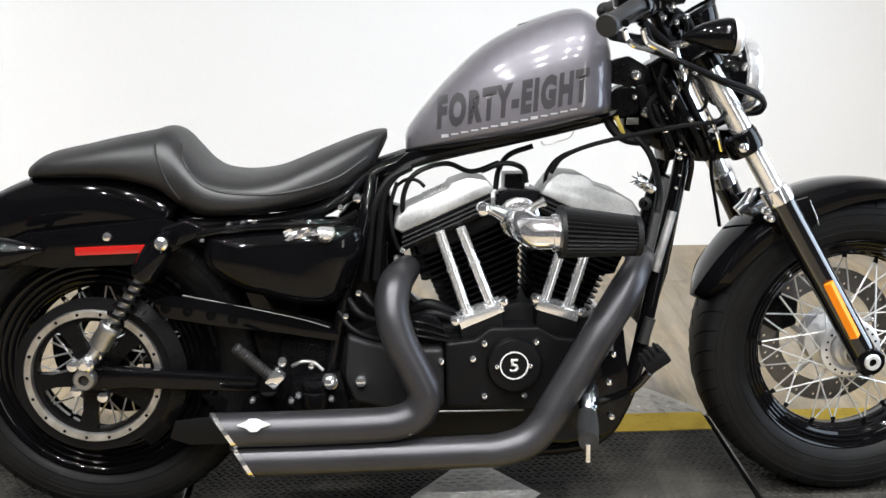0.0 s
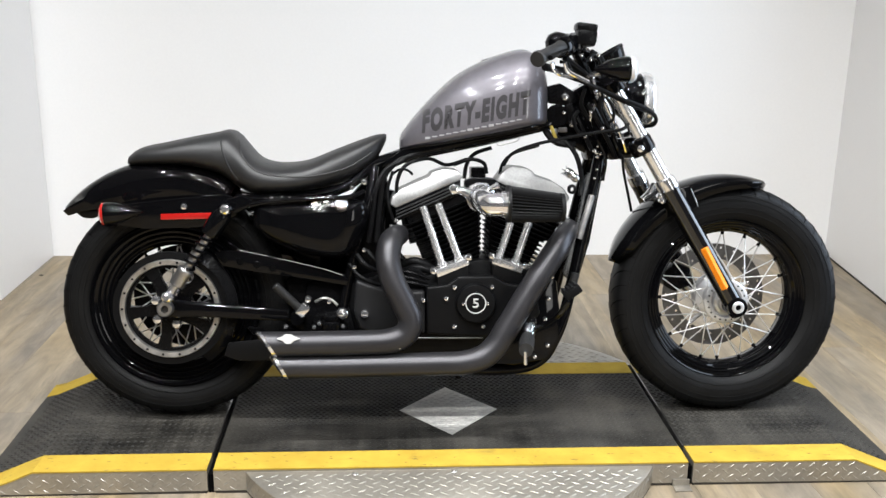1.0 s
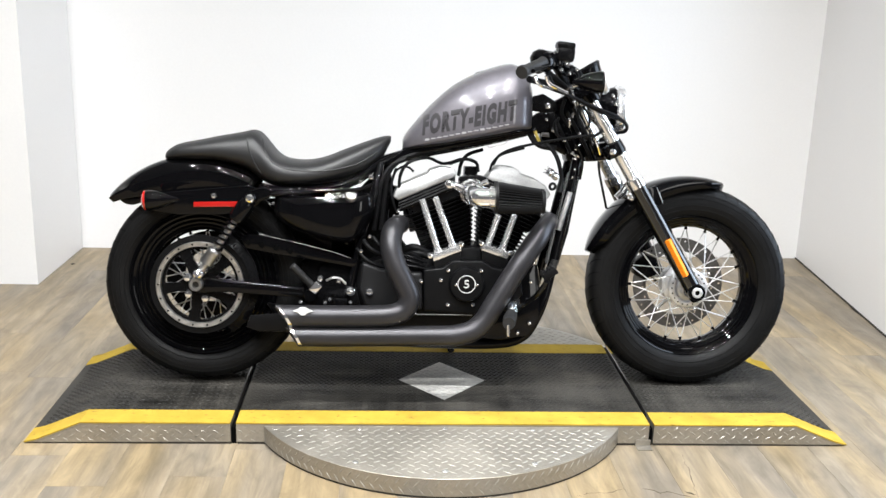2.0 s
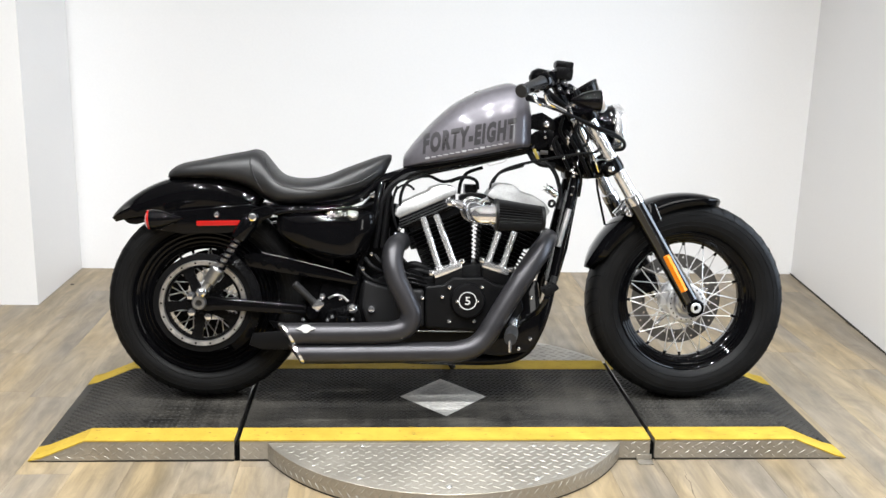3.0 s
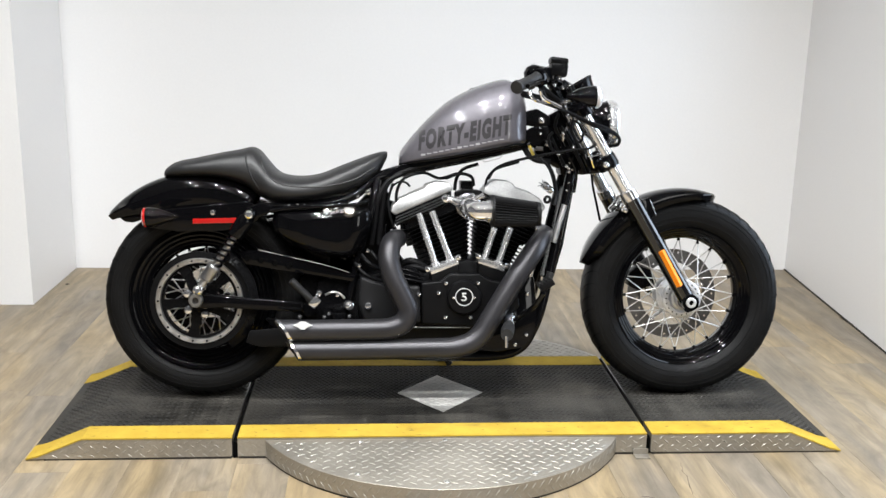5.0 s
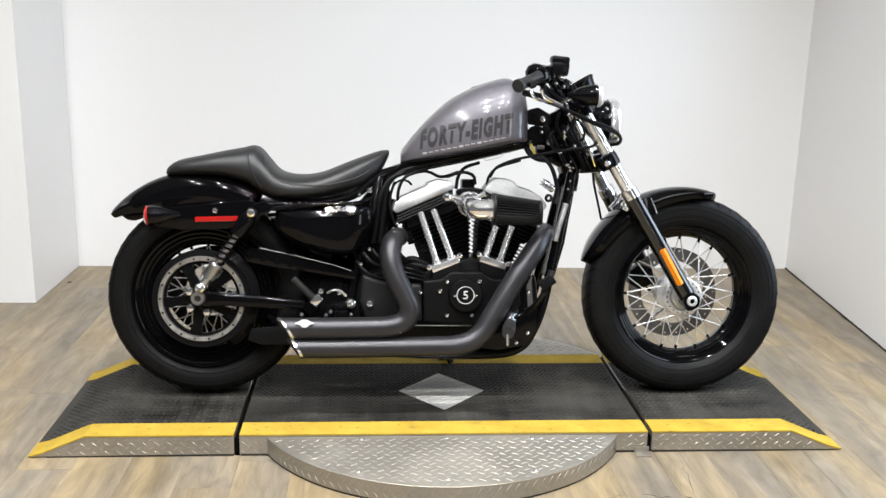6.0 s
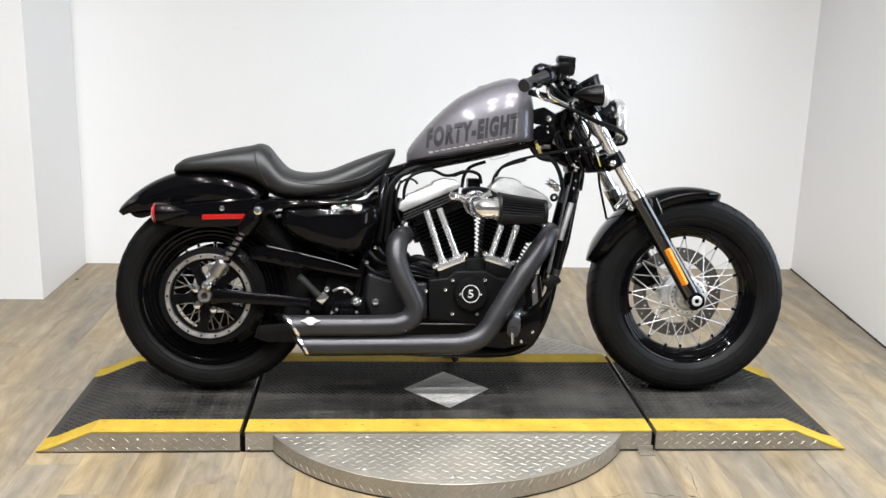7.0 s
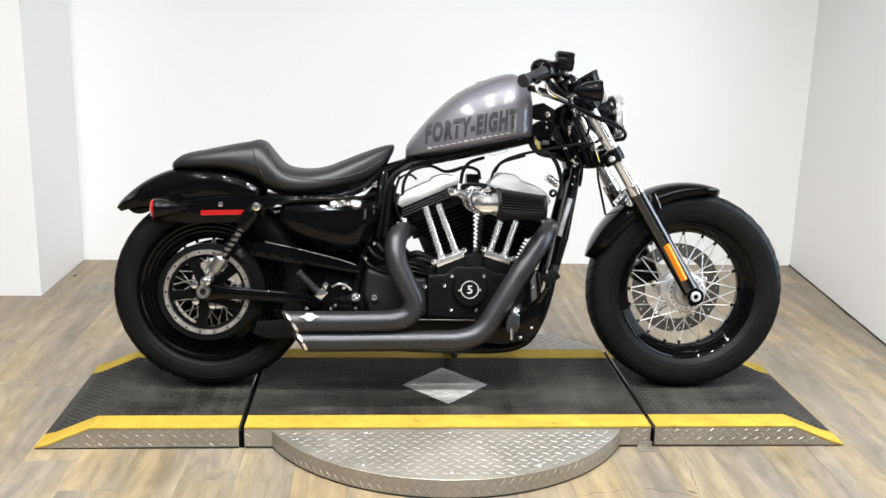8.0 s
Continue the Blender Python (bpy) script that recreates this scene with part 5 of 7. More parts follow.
slash_end("muffler_end", (-0.4355, -0.2400, 0.2438), (-0.4705, -0.2400, 0.2437), R1, 0.040, rear_pipe)
slash_end("muffler_end", (-0.4103, -0.2400, 0.1842), (-0.4437, -0.2400, 0.1841), 0.030, 0.034, front_pipe)
badge = bmesh.new()
bc = Vector((-0.4282, -0.2735, 0.2650))
outline = [(-0.030, 0), (-0.014, 0.006), (-0.008, 0.011), (0.008, 0.011), (0.014, 0.006), (0.030, 0), (0.014, -0.006), (0.006, -0.013), (-0.006, -0.013), (-0.014, -0.006)]
lo = [badge.verts.new(bc + Vector((x, 0.003, z))) for x, z in outline]
hi = [badge.verts.new(bc + Vector((x * 0.95, -0.0015, z * 0.95))) for x, z in outline]
for i in range(10):
    badge.faces.new((lo[i], lo[(i + 1) % 10], hi[(i + 1) % 10], hi[i]))
badge.faces.new(hi)
part("pipe_badge", badge, WHITE, rear_pipe, "small white diamond badge", smooth=0)
bolts("pipe_bolt", [(-0.1486, -0.2600, 0.2368)], 0.004, 0.004, STEEL, rear_pipe)


# ---- frame, tanks under the seat, suspension ----
def pair(name, pts, r, mat, label="", seg=14, parent=None, steps=8):
    """A tube on the near side and its mirror on the far side."""
    for s in (1, -1):
        part(name, tube(bmesh.new(), [(x, y * s, z) for x, y, z in pts], r, seg, steps), mat, parent or bike, label)


pair("frame_rail", [(-0.5745, -0.1100, 0.6019), (-0.4887, -0.1100, 0.6030), (-0.3512, -0.1000, 0.6147), (-0.2735, -0.0850, 0.6431), (-0.2213, -0.0600, 0.6870), (-0.1416, -0.0400, 0.7179)], 0.014, GLOSS, "gloss black frame tube")
part("backbone", tube(bmesh.new(), [(-0.2265, 0.0000, 0.6837), (-0.1045, 0.0000, 0.7215), (0.1122, 0.0000, 0.7682), (0.2755, 0.0000, 0.8106), (0.3661, 0.0000, 0.8446)], 0.020, 16), GLOSS, bike, "gloss black frame backbone")
part("backbone_tube", tube(bmesh.new(), [(-0.2335, -0.0300, 0.6630), (-0.1770, -0.0450, 0.6962), (-0.0710, -0.0500, 0.7280), (0.1068, -0.0500, 0.7627), (0.2513, -0.0400, 0.7954), (0.3720, -0.0200, 0.8263)], 0.011, 14), GLOSS, bike, "gloss black frame tube")
pair("down_tube", [(0.4094, -0.0500, 0.7730), (0.3871, -0.0680, 0.6695), (0.3596, -0.0800, 0.5447), (0.3294, -0.0900, 0.4017), (0.3053, -0.1000, 0.2946), (0.2776, -0.1050, 0.2193), (0.2394, -0.1050, 0.1629), (0.1679, -0.1050, 0.1390), (0.0064, -0.1050, 0.1368), (-0.1718, -0.1050, 0.1453), (-0.2570, -0.1050, 0.1738)], 0.0155, GLOSS, "gloss black frame down tube", steps=6)
pair("rear_down_tube", [(-0.2126, -0.0700, 0.6856), (-0.2259, -0.1000, 0.6094), (-0.2545, -0.1100, 0.5047), (-0.2798, -0.1100, 0.3988), (-0.2999, -0.1100, 0.2746), (-0.2782, -0.1050, 0.1809)], 0.013, GLOSS, "gloss black frame tube")
part("down_tube_cover", tube(bmesh.new(), [(0.3732, -0.0920, 0.6134), (0.3560, -0.0970, 0.5548), (0.3392, -0.1000, 0.4960)], 0.009, 10), STEEL, bike, "worn bright strip along the frame tube")
part("down_tube_label", tube(bmesh.new(), [(0.3310, -0.1100, 0.4041), (0.3159, -0.1120, 0.3541)], 0.011, 10), GRIP, bike, "grey cable sleeve")
part("tank_rail", slab(bmesh.new(), [(-0.1950, 0.6859), (-0.1072, 0.7188), (0.0869, 0.7606), (0.2288, 0.7912), (0.2644, 0.7988), (0.2640, 0.8129), (0.0864, 0.7853), (-0.1427, 0.7323)], -0.075, -0.055, 0.003), GLOSS, bike, "gloss black tank mount")
part("neck", rod(bmesh.new(), (0.3425, 0.0000, 0.9017), (0.4436, 0.0000, 0.7228), 0.034, seg=24), GLOSS, bike, "gloss black steering neck")
part("neck_gusset", slab(bmesh.new(), [(0.2844, 0.8197), (0.3383, 0.8567), (0.4235, 0.7733), (0.4109, 0.7041), (0.3511, 0.7304), (0.2857, 0.7710)], -0.03, 0.03, 0.008), GLOSS, bike)

# oil tank and battery side
def pillow(outline, y_edge, bulge, y_back):
    """A bulging panel: a rounded outline in x and z that swells towards the viewer."""
    ring = [Vector((q[0], q[1])) for q in spline(outline + outline[:1], 5)[:-1]]
    c = sum(ring, Vector((0, 0))) / len(ring)
    bm = bmesh.new()
    rows = []
    for f, d in ((0.97, y_back), (1.0, y_edge)) + tuple((f, y_edge - bulge * (1 - f ** 4.5) ** 0.62) for f in (0.992, 0.975, 0.945, 0.90, 0.84, 0.75, 0.62, 0.45, 0.25, 0.08)):
        rows.append([bm.verts.new((c.x + (q.x - c.x) * f, d, c.y + (q.y - c.y) * f)) for q in ring])
    n = len(ring)
    for a, b in zip(rows, rows[1:]):
        for k in range(n):
            bm.faces.new((a[k], a[(k + 1) % n], b[(k + 1) % n], b[k]))
    bm.faces.new(rows[-1])
    bm.faces.new(rows[0][::-1])
    return bm


oil = part("oil_tank", pillow([(-0.5250, 0.5900), (-0.4500, 0.5985), (-0.3750, 0.6035), (-0.2950, 0.6060), (-0.2374, 0.5978), (-0.2300, 0.5582), (-0.2420, 0.5166), (-0.2640, 0.4720), (-0.3032, 0.4490), (-0.3736, 0.4560), (-0.4318, 0.4740), (-0.4727, 0.4910), (-0.5060, 0.5120), (-0.5280, 0.5400)], -0.128, 0.042, -0.03), GLOSS, bike, "gloss black oil tank", smooth=80)
part("oil_tank_rail", tube(bmesh.new(), [(-0.5327, -0.1500, 0.5908), (-0.4679, -0.1550, 0.6021), (-0.3659, -0.1570, 0.6070), (-0.2807, -0.1550, 0.6114), (-0.2399, -0.1300, 0.6246)], 0.007, 12), GLOSS, oil, "gloss black rail over the oil tank")
cap_c, cap_d = Vector((-0.2975, -0.1600, 0.5926)), Vector((0.12, -0.75, 0.66)).normalized()
bm = lathe(bmesh.new(), cap_c, cap_d, [(0.018, -0.014), (0.019, -0.004), (0.0185, 0.006), (0.016, 0.009), (0.008, 0.0105), (0, 0.011)], 32)
for k, v in enumerate(bm.verts):
    if k % 2 and (v.co - cap_c).dot(cap_d) < 0.010:
        v.co -= (v.co - cap_c - cap_d * (v.co - cap_c).dot(cap_d)) * 0.09
part("oil_cap", bm, CHROME, oil, "knurled bright oil filler cap", smooth=25)
# Crumpled chrome sheet stands in for the bright reflection beside the filler cap.
crumple = random.Random(5)
bm = bmesh.new()
grid = [[bm.verts.new((-0.374 + 0.0085 * i + crumple.uniform(-0.002, 0.002), -0.166 + 0.011 * j / 4 + crumple.uniform(-0.0035, 0.0035), 0.580 + 0.0014 * i + 0.0070 * j + crumple.uniform(-0.0015, 0.0015))) for j in range(5)] for i in range(9)]
for p, q in zip(grid, grid[1:]):
    for j in range(4):
        bm.faces.new((p[j], q[j], q[j + 1], p[j + 1]))
part("cap_bracket", bm, CHROME, oil, "crumpled chrome sheet in place of the reflection beside the filler cap", smooth=0)
part("battery_box", slab(bmesh.new(), [(-0.5872, 0.5548), (-0.2831, 0.5675), (-0.2638, 0.4132), (-0.4261, 0.3844), (-0.5696, 0.4376)], -0.03, 0.14, 0.02, 2), GLOSS, bike)
bolts("frame_bolt", [(-0.2419, -0.1000, 0.6459), (-0.2711, -0.1200, 0.6341), (-0.4786, -0.1280, 0.6058), (-0.4530, -0.1280, 0.6078), (-0.4324, -0.1280, 0.6064), (-0.2402, -0.1300, 0.4699), (-0.2658, -0.1300, 0.4242)], 0.0058, 0.005, CHROME, bike)
bolts("rail_bolt", [(-0.2402, -0.0980, 0.6476)], 0.009, 0.007, CHROME, bike)

# swingarm, shock, belt guard
part("swingarm", slab(bmesh.new(), [(-0.7769, 0.3351), (-0.7259, 0.3407), (-0.6748, 0.3341), (-0.4863, 0.3179), (-0.4346, 0.3130), (-0.4345, 0.2831), (-0.4863, 0.2846), (-0.6750, 0.2957), (-0.7348, 0.2936), (-0.7773, 0.2968)], -0.148, -0.122, 0.008, 3), GLOSS, bike, "gloss black swingarm")
part("swingarm", slab(bmesh.new(), [(-0.8165, 0.3016), (-0.7651, 0.3076), (-0.6731, 0.3026), (-0.4321, 0.2702), (-0.4133, 0.2305), (-0.6918, 0.2591), (-0.8169, 0.2602)], 0.122, 0.148, 0.008, 2), GLOSS, bike, "gloss black swingarm")
part("swingarm_cross", rod(bmesh.new(), (-0.4176, -0.1300, 0.2877), (-0.4340, 0.1300, 0.2465), 0.022), GLOSS, bike)
guard = part("belt_guard", slab(bmesh.new(), [(-0.6319, 0.4632), (-0.5993, 0.4705), (-0.4877, 0.4542), (-0.3493, 0.4205), (-0.2796, 0.3930), (-0.2864, 0.3753), (-0.3839, 0.3921), (-0.5222, 0.4120), (-0.6115, 0.4286)], -0.126, -0.118, 0.0015), GLOSS, bike, "gloss black belt guard")
# Thin metal line in place of the lamp highlight along the guard's edge.
part("guard_lip", tube(bmesh.new(), [(-0.5731, -0.1250, 0.4713), (-0.4529, -0.1250, 0.4446), (-0.3491, -0.1250, 0.4193), (-0.2970, -0.1250, 0.4023)], 0.0010, 8), DISC, guard, "bright line in place of the edge highlight")
bolts("guard_hole", [(-0.6055, -0.1265, 0.4450), (-0.5644, -0.1265, 0.4385), (-0.5215, -0.1265, 0.4302), (-0.4803, -0.1265, 0.4218)], 0.008, 0.0012, RECESS_SHADE, guard)
for q in ((-0.6055, -0.1265, 0.4450), (-0.5644, -0.1265, 0.4385), (-0.5215, -0.1265, 0.4302), (-0.4803, -0.1265, 0.4218)):
    part("hole_rim", lathe(bmesh.new(), q, (0, -1, 0), [(0.0078, 0), (0.0085, 0.0018), (0.0098, 0.0014), (0.0102, 0)], 20, close=True), GLOSS, guard)
bm = lathe(bmesh.new(), (REAR, 0, AXLE_R), (0, 1, 0), [(0.150, -0.126), (0.176, -0.110), (0.176, -0.106), (0.150, -0.086)], 64, close=True)
bmesh.ops.delete(bm, geom=[v for v in bm.verts if not (-58 < math.degrees(math.atan2(v.co.z - AXLE_R, v.co.x - REAR)) < 62)], context="VERTS")
part("belt_shield", bm, SATIN, bike, "matt black belt shield")

for s in (-1, 1):
    top, low = Vector((-0.5918, -0.1650, 0.5824)), Vector((-0.7444, -0.1650, 0.3551))
    top.y, low.y = 0.165 * s, 0.165 * s
    ax = (low - top).normalized()
    length = (low - top).length
    side = "near" if s < 0 else "far"
    shock = part("shock_absorber", rod(bmesh.new(), top, low, 0.010, seg=16), STEEL, bike, "black coil-over rear shock with a chrome lower body")
    part("upper_cover", lathe(bmesh.new(), top, ax, [(0, 0.004), (0.020, 0.006), (0.0255, 0.018), (0.0255, 0.074), (0.021, 0.082), (0, 0.082)], 28), GLOSS, shock)
    part("lower_body", lathe(bmesh.new(), top, ax, [(0, length * 0.685), (0.0190, length * 0.685), (0.0210, length * 0.695), (0.0210, length * 0.73), (0.0195, length * 0.74), (0.0195, length * 0.862), (0.0165, length * 0.872), (0.0, length * 0.874)], 28), ALU, shock, "bright lower body")
    u, v = basis(ax)
    turns, n = 6.5, 120
    pts = [top + ax * (0.066 + (length * 0.67 - 0.066) * i / n) + (u * math.cos(2 * math.pi * turns * i / n) + v * math.sin(2 * math.pi * turns * i / n)) * 0.0162 for i in range(n + 1)]
    part("spring", tube(bmesh.new(), pts, 0.0040, 8, 1), GLOSS, shock, "black coil spring")
    for c, rr, nm in ((top, 0.0165, "upper_eye"), (low, 0.0150, "lower_eye")):
        part(nm, rod(bmesh.new(), c + Vector((0, -0.020, 0)), c + Vector((0, 0.020, 0)), rr, seg=24), CHROME if nm == "lower_eye" else GLOSS, shock)
        part("eye_bolt", lathe(bmesh.new(), c + Vector((0, 0.020 * s, 0)), (0, s, 0), [(0.012, 0), (0.012, 0.006), (0.007, 0.010), (0, 0.010)], 20), CHROME, shock, "chrome domed bolt")
part("shock_mount", slab(bmesh.new(), [(-0.6028, 0.6025), (-0.5552, 0.6186), (-0.5279, 0.6035), (-0.5382, 0.5827), (-0.5859, 0.5615), (-0.6097, 0.5680)], -0.140, -0.112, 0.006, 3), GLOSS, bike, "gloss black shock mount")

# passenger peg and rear brake parts
peg = part("passenger_peg", rod(bmesh.new(), (-0.4681, -0.1900, 0.3863), (-0.4049, -0.1700, 0.3185), 0.0105, seg=20), GRIP, bike, "folded ribbed rubber passenger peg")
for i in range(13):
    f = 0.05 + 0.07 * i
    a, b = Vector((-0.4681, -0.1900, 0.3863)), Vector((-0.4049, -0.1700, 0.3185))
    part("peg_rib", rod(bmesh.new(), a.lerp(b, f), a.lerp(b, f + 0.035), 0.0113, seg=20), GRIP, peg)
part("peg_clevis", box(bmesh.new(), (-0.4108, -0.1850, 0.3345), (-0.3868, -0.1550, 0.3024), 0.003, pose(0, 0, 0, 0, 40, 0)), CHROME, peg, "chrome peg clevis")
bolts("clevis_bolt", [(-0.3873, -0.1500, 0.3418), (-0.3912, -0.1700, 0.3203)], 0.009, 0.008, CHROME, bike)
part("brake_reservoir", lathe(bmesh.new(), (-0.3265, -0.1500, 0.2528), (0, 0, 1), [(0.0, 0), (0.022, 0), (0.026, 0.008), (0.026, 0.030), (0.022, 0.033), (0.024, 0.036), (0.024, 0.046), (0.0, 0.050)], 28), SATIN, bike, "black rear brake reservoir")
part("brake_bracket", slab(bmesh.new(), [(-0.3738, 0.2966), (-0.2786, 0.3148), (-0.2607, 0.2444), (-0.3475, 0.2334), (-0.3822, 0.2508)], -0.14, -0.10, 0.005), SATIN, bike)
part("brake_banjo", lathe(bmesh.new(), (-0.2972, -0.1600, 0.3054), (0.25, -1, 0.1), [(0, -0.012), (0.014, -0.012), (0.016, 0.0), (0.013, 0.012), (0.006, 0.016), (0, 0.016)], 20), CHROME, bike, "chrome switch cap")
bolts("linkage_bolt", [(-0.3318, -0.1600, 0.3366), (-0.2950, -0.1700, 0.2739), (-0.3568, -0.1700, 0.2822), (-0.3705, -0.1700, 0.2717), (-0.4448, -0.1600, 0.2714)], 0.006, 0.006, CHROME, bike)
part("brake_line", tube(bmesh.new(), [(-0.3679, -0.1600, 0.3381), (-0.3471, -0.1650, 0.3477), (-0.3267, -0.1600, 0.3436), (-0.3094, -0.1600, 0.3281)], 0.0035, 8), STEEL, bike)
for i in range(3):
    part("engine_hose", tube(bmesh.new(), [(-0.2799, -0.1200, 0.4317), (-0.2534, -0.1400, 0.4027), (-0.2098, -0.1400, 0.3820), (-0.1659, -0.1200, 0.3728)], 0.0055, 10) if i == 0 else
         tube(bmesh.new(), [(-0.2591, -0.1300, 0.4575), (-0.2381, -0.1500, 0.4354), (-0.2067, -0.1400, 0.4171), (-0.1747, -0.1000, 0.4092)] if i == 1 else [(-0.2315, -0.1300, 0.4682), (-0.2105, -0.1400, 0.4450), (-0.1858, -0.1200, 0.4326), (-0.1644, -0.1000, 0.4306)], 0.0065, 10), RUBBER, bike, "black rubber hose")
for pts, rr in (([(-0.1409, -0.0700, 0.4180), (-0.1097, -0.0800, 0.4330), (-0.0743, -0.0800, 0.4225), (-0.0380, -0.0700, 0.4040)], 0.012), ([(-0.1374, -0.0800, 0.4054), (-0.0992, -0.0900, 0.4165), (-0.0603, -0.0900, 0.4067), (-0.0277, -0.0800, 0.3931)], 0.010),
                ([(-0.1480, -0.0500, 0.4500), (-0.1325, -0.0600, 0.4334), (-0.1078, -0.0700, 0.4158)], 0.007)):
    part("engine_hose", tube(bmesh.new(), pts, rr, 12), RUBBER, bike, "black rubber hose")
part("starter", rod(bmesh.new(), (-0.1134, -0.1200, 0.3873), (-0.1068, 0.0500, 0.3661), 0.036, seg=28), SATIN, bike, "black starter motor")
for i in range(3):
    part("starter_rib", tube(bmesh.new(), [(-0.1545, -0.1400, 0.4035), (-0.1145, -0.1450, 0.3975), (-0.0705, -0.1400, 0.3832)] if i == 0 else ([(-0.1545, -0.1350, 0.4170), (-0.1145, -0.1400, 0.4109), (-0.0669, -0.1350, 0.3931)] if i == 1 else [(-0.1473, -0.1400, 0.3896), (-0.1091, -0.1450, 0.3835), (-0.0598, -0.1400, 0.3727)]), 0.004, 8), SATIN, bike)
part("gearbox", slab(bmesh.new(), [(-0.3947, 0.3765), (-0.2627, 0.3954), (-0.2436, 0.2341), (-0.3497, 0.1885), (-0.4206, 0.2332)], -0.09, 0.11, 0.012, 2), SATIN, bike, "black gearbox housing")
part("lower_frame", slab(bmesh.new(), [(-0.5634, 0.2506), (-0.2438, 0.2451), (-0.2430, 0.1578), (-0.4927, 0.1714)], -0.07, 0.10, 0.012, 2), SATIN, bike)

# side stand, foot peg and brake pedal
part("side_stand", tube(bmesh.new(), [(-0.010, 0.115, 0.085), (0.0, 0.17, 0.072), (0.02, 0.235, 0.056), (0.03, 0.270, 0.050)], 0.009, 10), GLOSS, bike, "black side stand")
part("stand_foot", rod(bmesh.new(), (0.005, 0.272, 0.0465), (0.060, 0.272, 0.0465), 0.008), GLOSS, bike)
part("stand_spring", rod(bmesh.new(), (0.0132, -0.0200, 0.1135), (0.0247, -0.0200, 0.0912), 0.010), GLOSS, bike)
peg = part("foot_peg", tube(bmesh.new(), [(0.1874, -0.2150, 0.2597), (0.1809, -0.2500, 0.2554), (0.1692, -0.3100, 0.2542), (0.1607, -0.3600, 0.2516)], [0.013, 0.018, 0.0195, 0.0175], 20), GRIP, bike, "ribbed rubber foot peg")
part("peg_mount", tube(bmesh.new(), [(0.2130, -0.1200, 0.2767), (0.1988, -0.1700, 0.2798), (0.1889, -0.2150, 0.2734), (0.1839, -0.2450, 0.2594)], [0.012, 0.018, 0.020, 0.014], 18), FOIL, bike, "chrome peg mount")
part("peg_feeler", rod(bmesh.new(), (0.1584, -0.3650, 0.2492), (0.1592, -0.3650, 0.2161), 0.0045), CHROME, bike, "bright peg feeler stud")
pedal = part("brake_pedal", tube(bmesh.new(), [(0.1972, -0.1600, 0.2466), (0.2159, -0.2400, 0.2849), (0.2461, -0.3100, 0.3270), (0.2663, -0.3500, 0.3730)], 0.0075, 12), GLOSS, bike, "gloss black brake pedal")
pc = Vector((0.2704, -0.3600, 0.3992))
part("pedal_pad", box(bmesh.new(), pc - Vector((0.022, 0.028, 0.011)), pc + Vector((0.022, 0.028, 0.011)), 0.005, pose(0, 0, 0, 0, -35, 0)), RUBBER, pedal, "ribbed rubber pedal pad")
for i in range(4):
    q = pc + Matrix.Rotation(radians(-35), 3, "Y") @ Vector((-0.015 + 0.010 * i, 0, 0.012))
    part("pad_rib", rod(bmesh.new(), q + Vector((0, -0.026, 0)), q + Vector((0, 0.026, 0)), 0.003, seg=8), RUBBER, pedal)

# left side of the engine, seen in the gaps
part("primary_cover", slab(bmesh.new(), [(-0.4335, 0.3129), (-0.3588, 0.3800), (-0.1705, 0.3721), (0.0202, 0.3163), (0.2115, 0.3273), (0.2903, 0.2602), (0.2737, 0.1533), (0.1777, 0.1198), (-0.3196, 0.1219), (-0.4238, 0.1984)], 0.105, 0.170, 0.02, 3), GLOSS, bike, "gloss black primary chain cover")
part("battery_cover", slab(bmesh.new(), [(-0.5987, 0.5612), (-0.4331, 0.5781), (-0.2105, 0.5810), (-0.1911, 0.5063), (-0.2084, 0.3742), (-0.4324, 0.3647), (-0.5806, 0.4179)], 0.080, 0.150, 0.02, 3), GLOSS, bike, "gloss black battery cover")
part("rear_engine_mount", slab(bmesh.new(), [(-0.2040, 0.6279), (-0.1524, 0.6121), (-0.1500, 0.5050), (-0.1480, 0.4800), (-0.1440, 0.4500), (-0.1347, 0.4250), (-0.1092, 0.4034), (-0.0532, 0.3815), (-0.0525, 0.3366), (-0.2009, 0.3355)], 0.03, 0.075, 0.006, 2), SATIN, bike, "black rear engine mount")
part("seat_post", slab(bmesh.new(), [(-0.2834, 0.6000), (-0.2263, 0.6621), (-0.1870, 0.6843), (-0.1757, 0.6412), (-0.1851, 0.5143), (-0.1725, 0.3682), (-0.2812, 0.3306)], -0.035, 0.06, 0.008, 2), SATIN, bike, "black frame post")
part("swingarm_pivot", slab(bmesh.new(), [(-0.4553, 0.3805), (-0.3554, 0.4182), (-0.2456, 0.3823), (-0.2440, 0.2150), (-0.3723, 0.1583), (-0.4275, 0.2140), (-0.4351, 0.3068)], -0.075, 0.10, 0.012, 2), SATIN, bike, "black swingarm pivot casting")
part("inner_fender", slab(bmesh.new(), [(-0.5871, 0.6176), (-0.4268, 0.6018), (-0.3545, 0.4761), (-0.3612, 0.3849), (-0.3973, 0.3846), (-0.4534, 0.5113), (-0.5338, 0.5824)], -0.07, 0.07, 0.008, 2), SATIN, bike, "black inner mudguard")
part("down_tube_loom", slab(bmesh.new(), [(0.3824, 0.6709), (0.4119, 0.6713), (0.3805, 0.4838), (0.3503, 0.3725), (0.3205, 0.3722), (0.3535, 0.5203)], -0.055, 0.055, 0.01, 2), SATIN, bike, "black wiring cover between the down tubes")


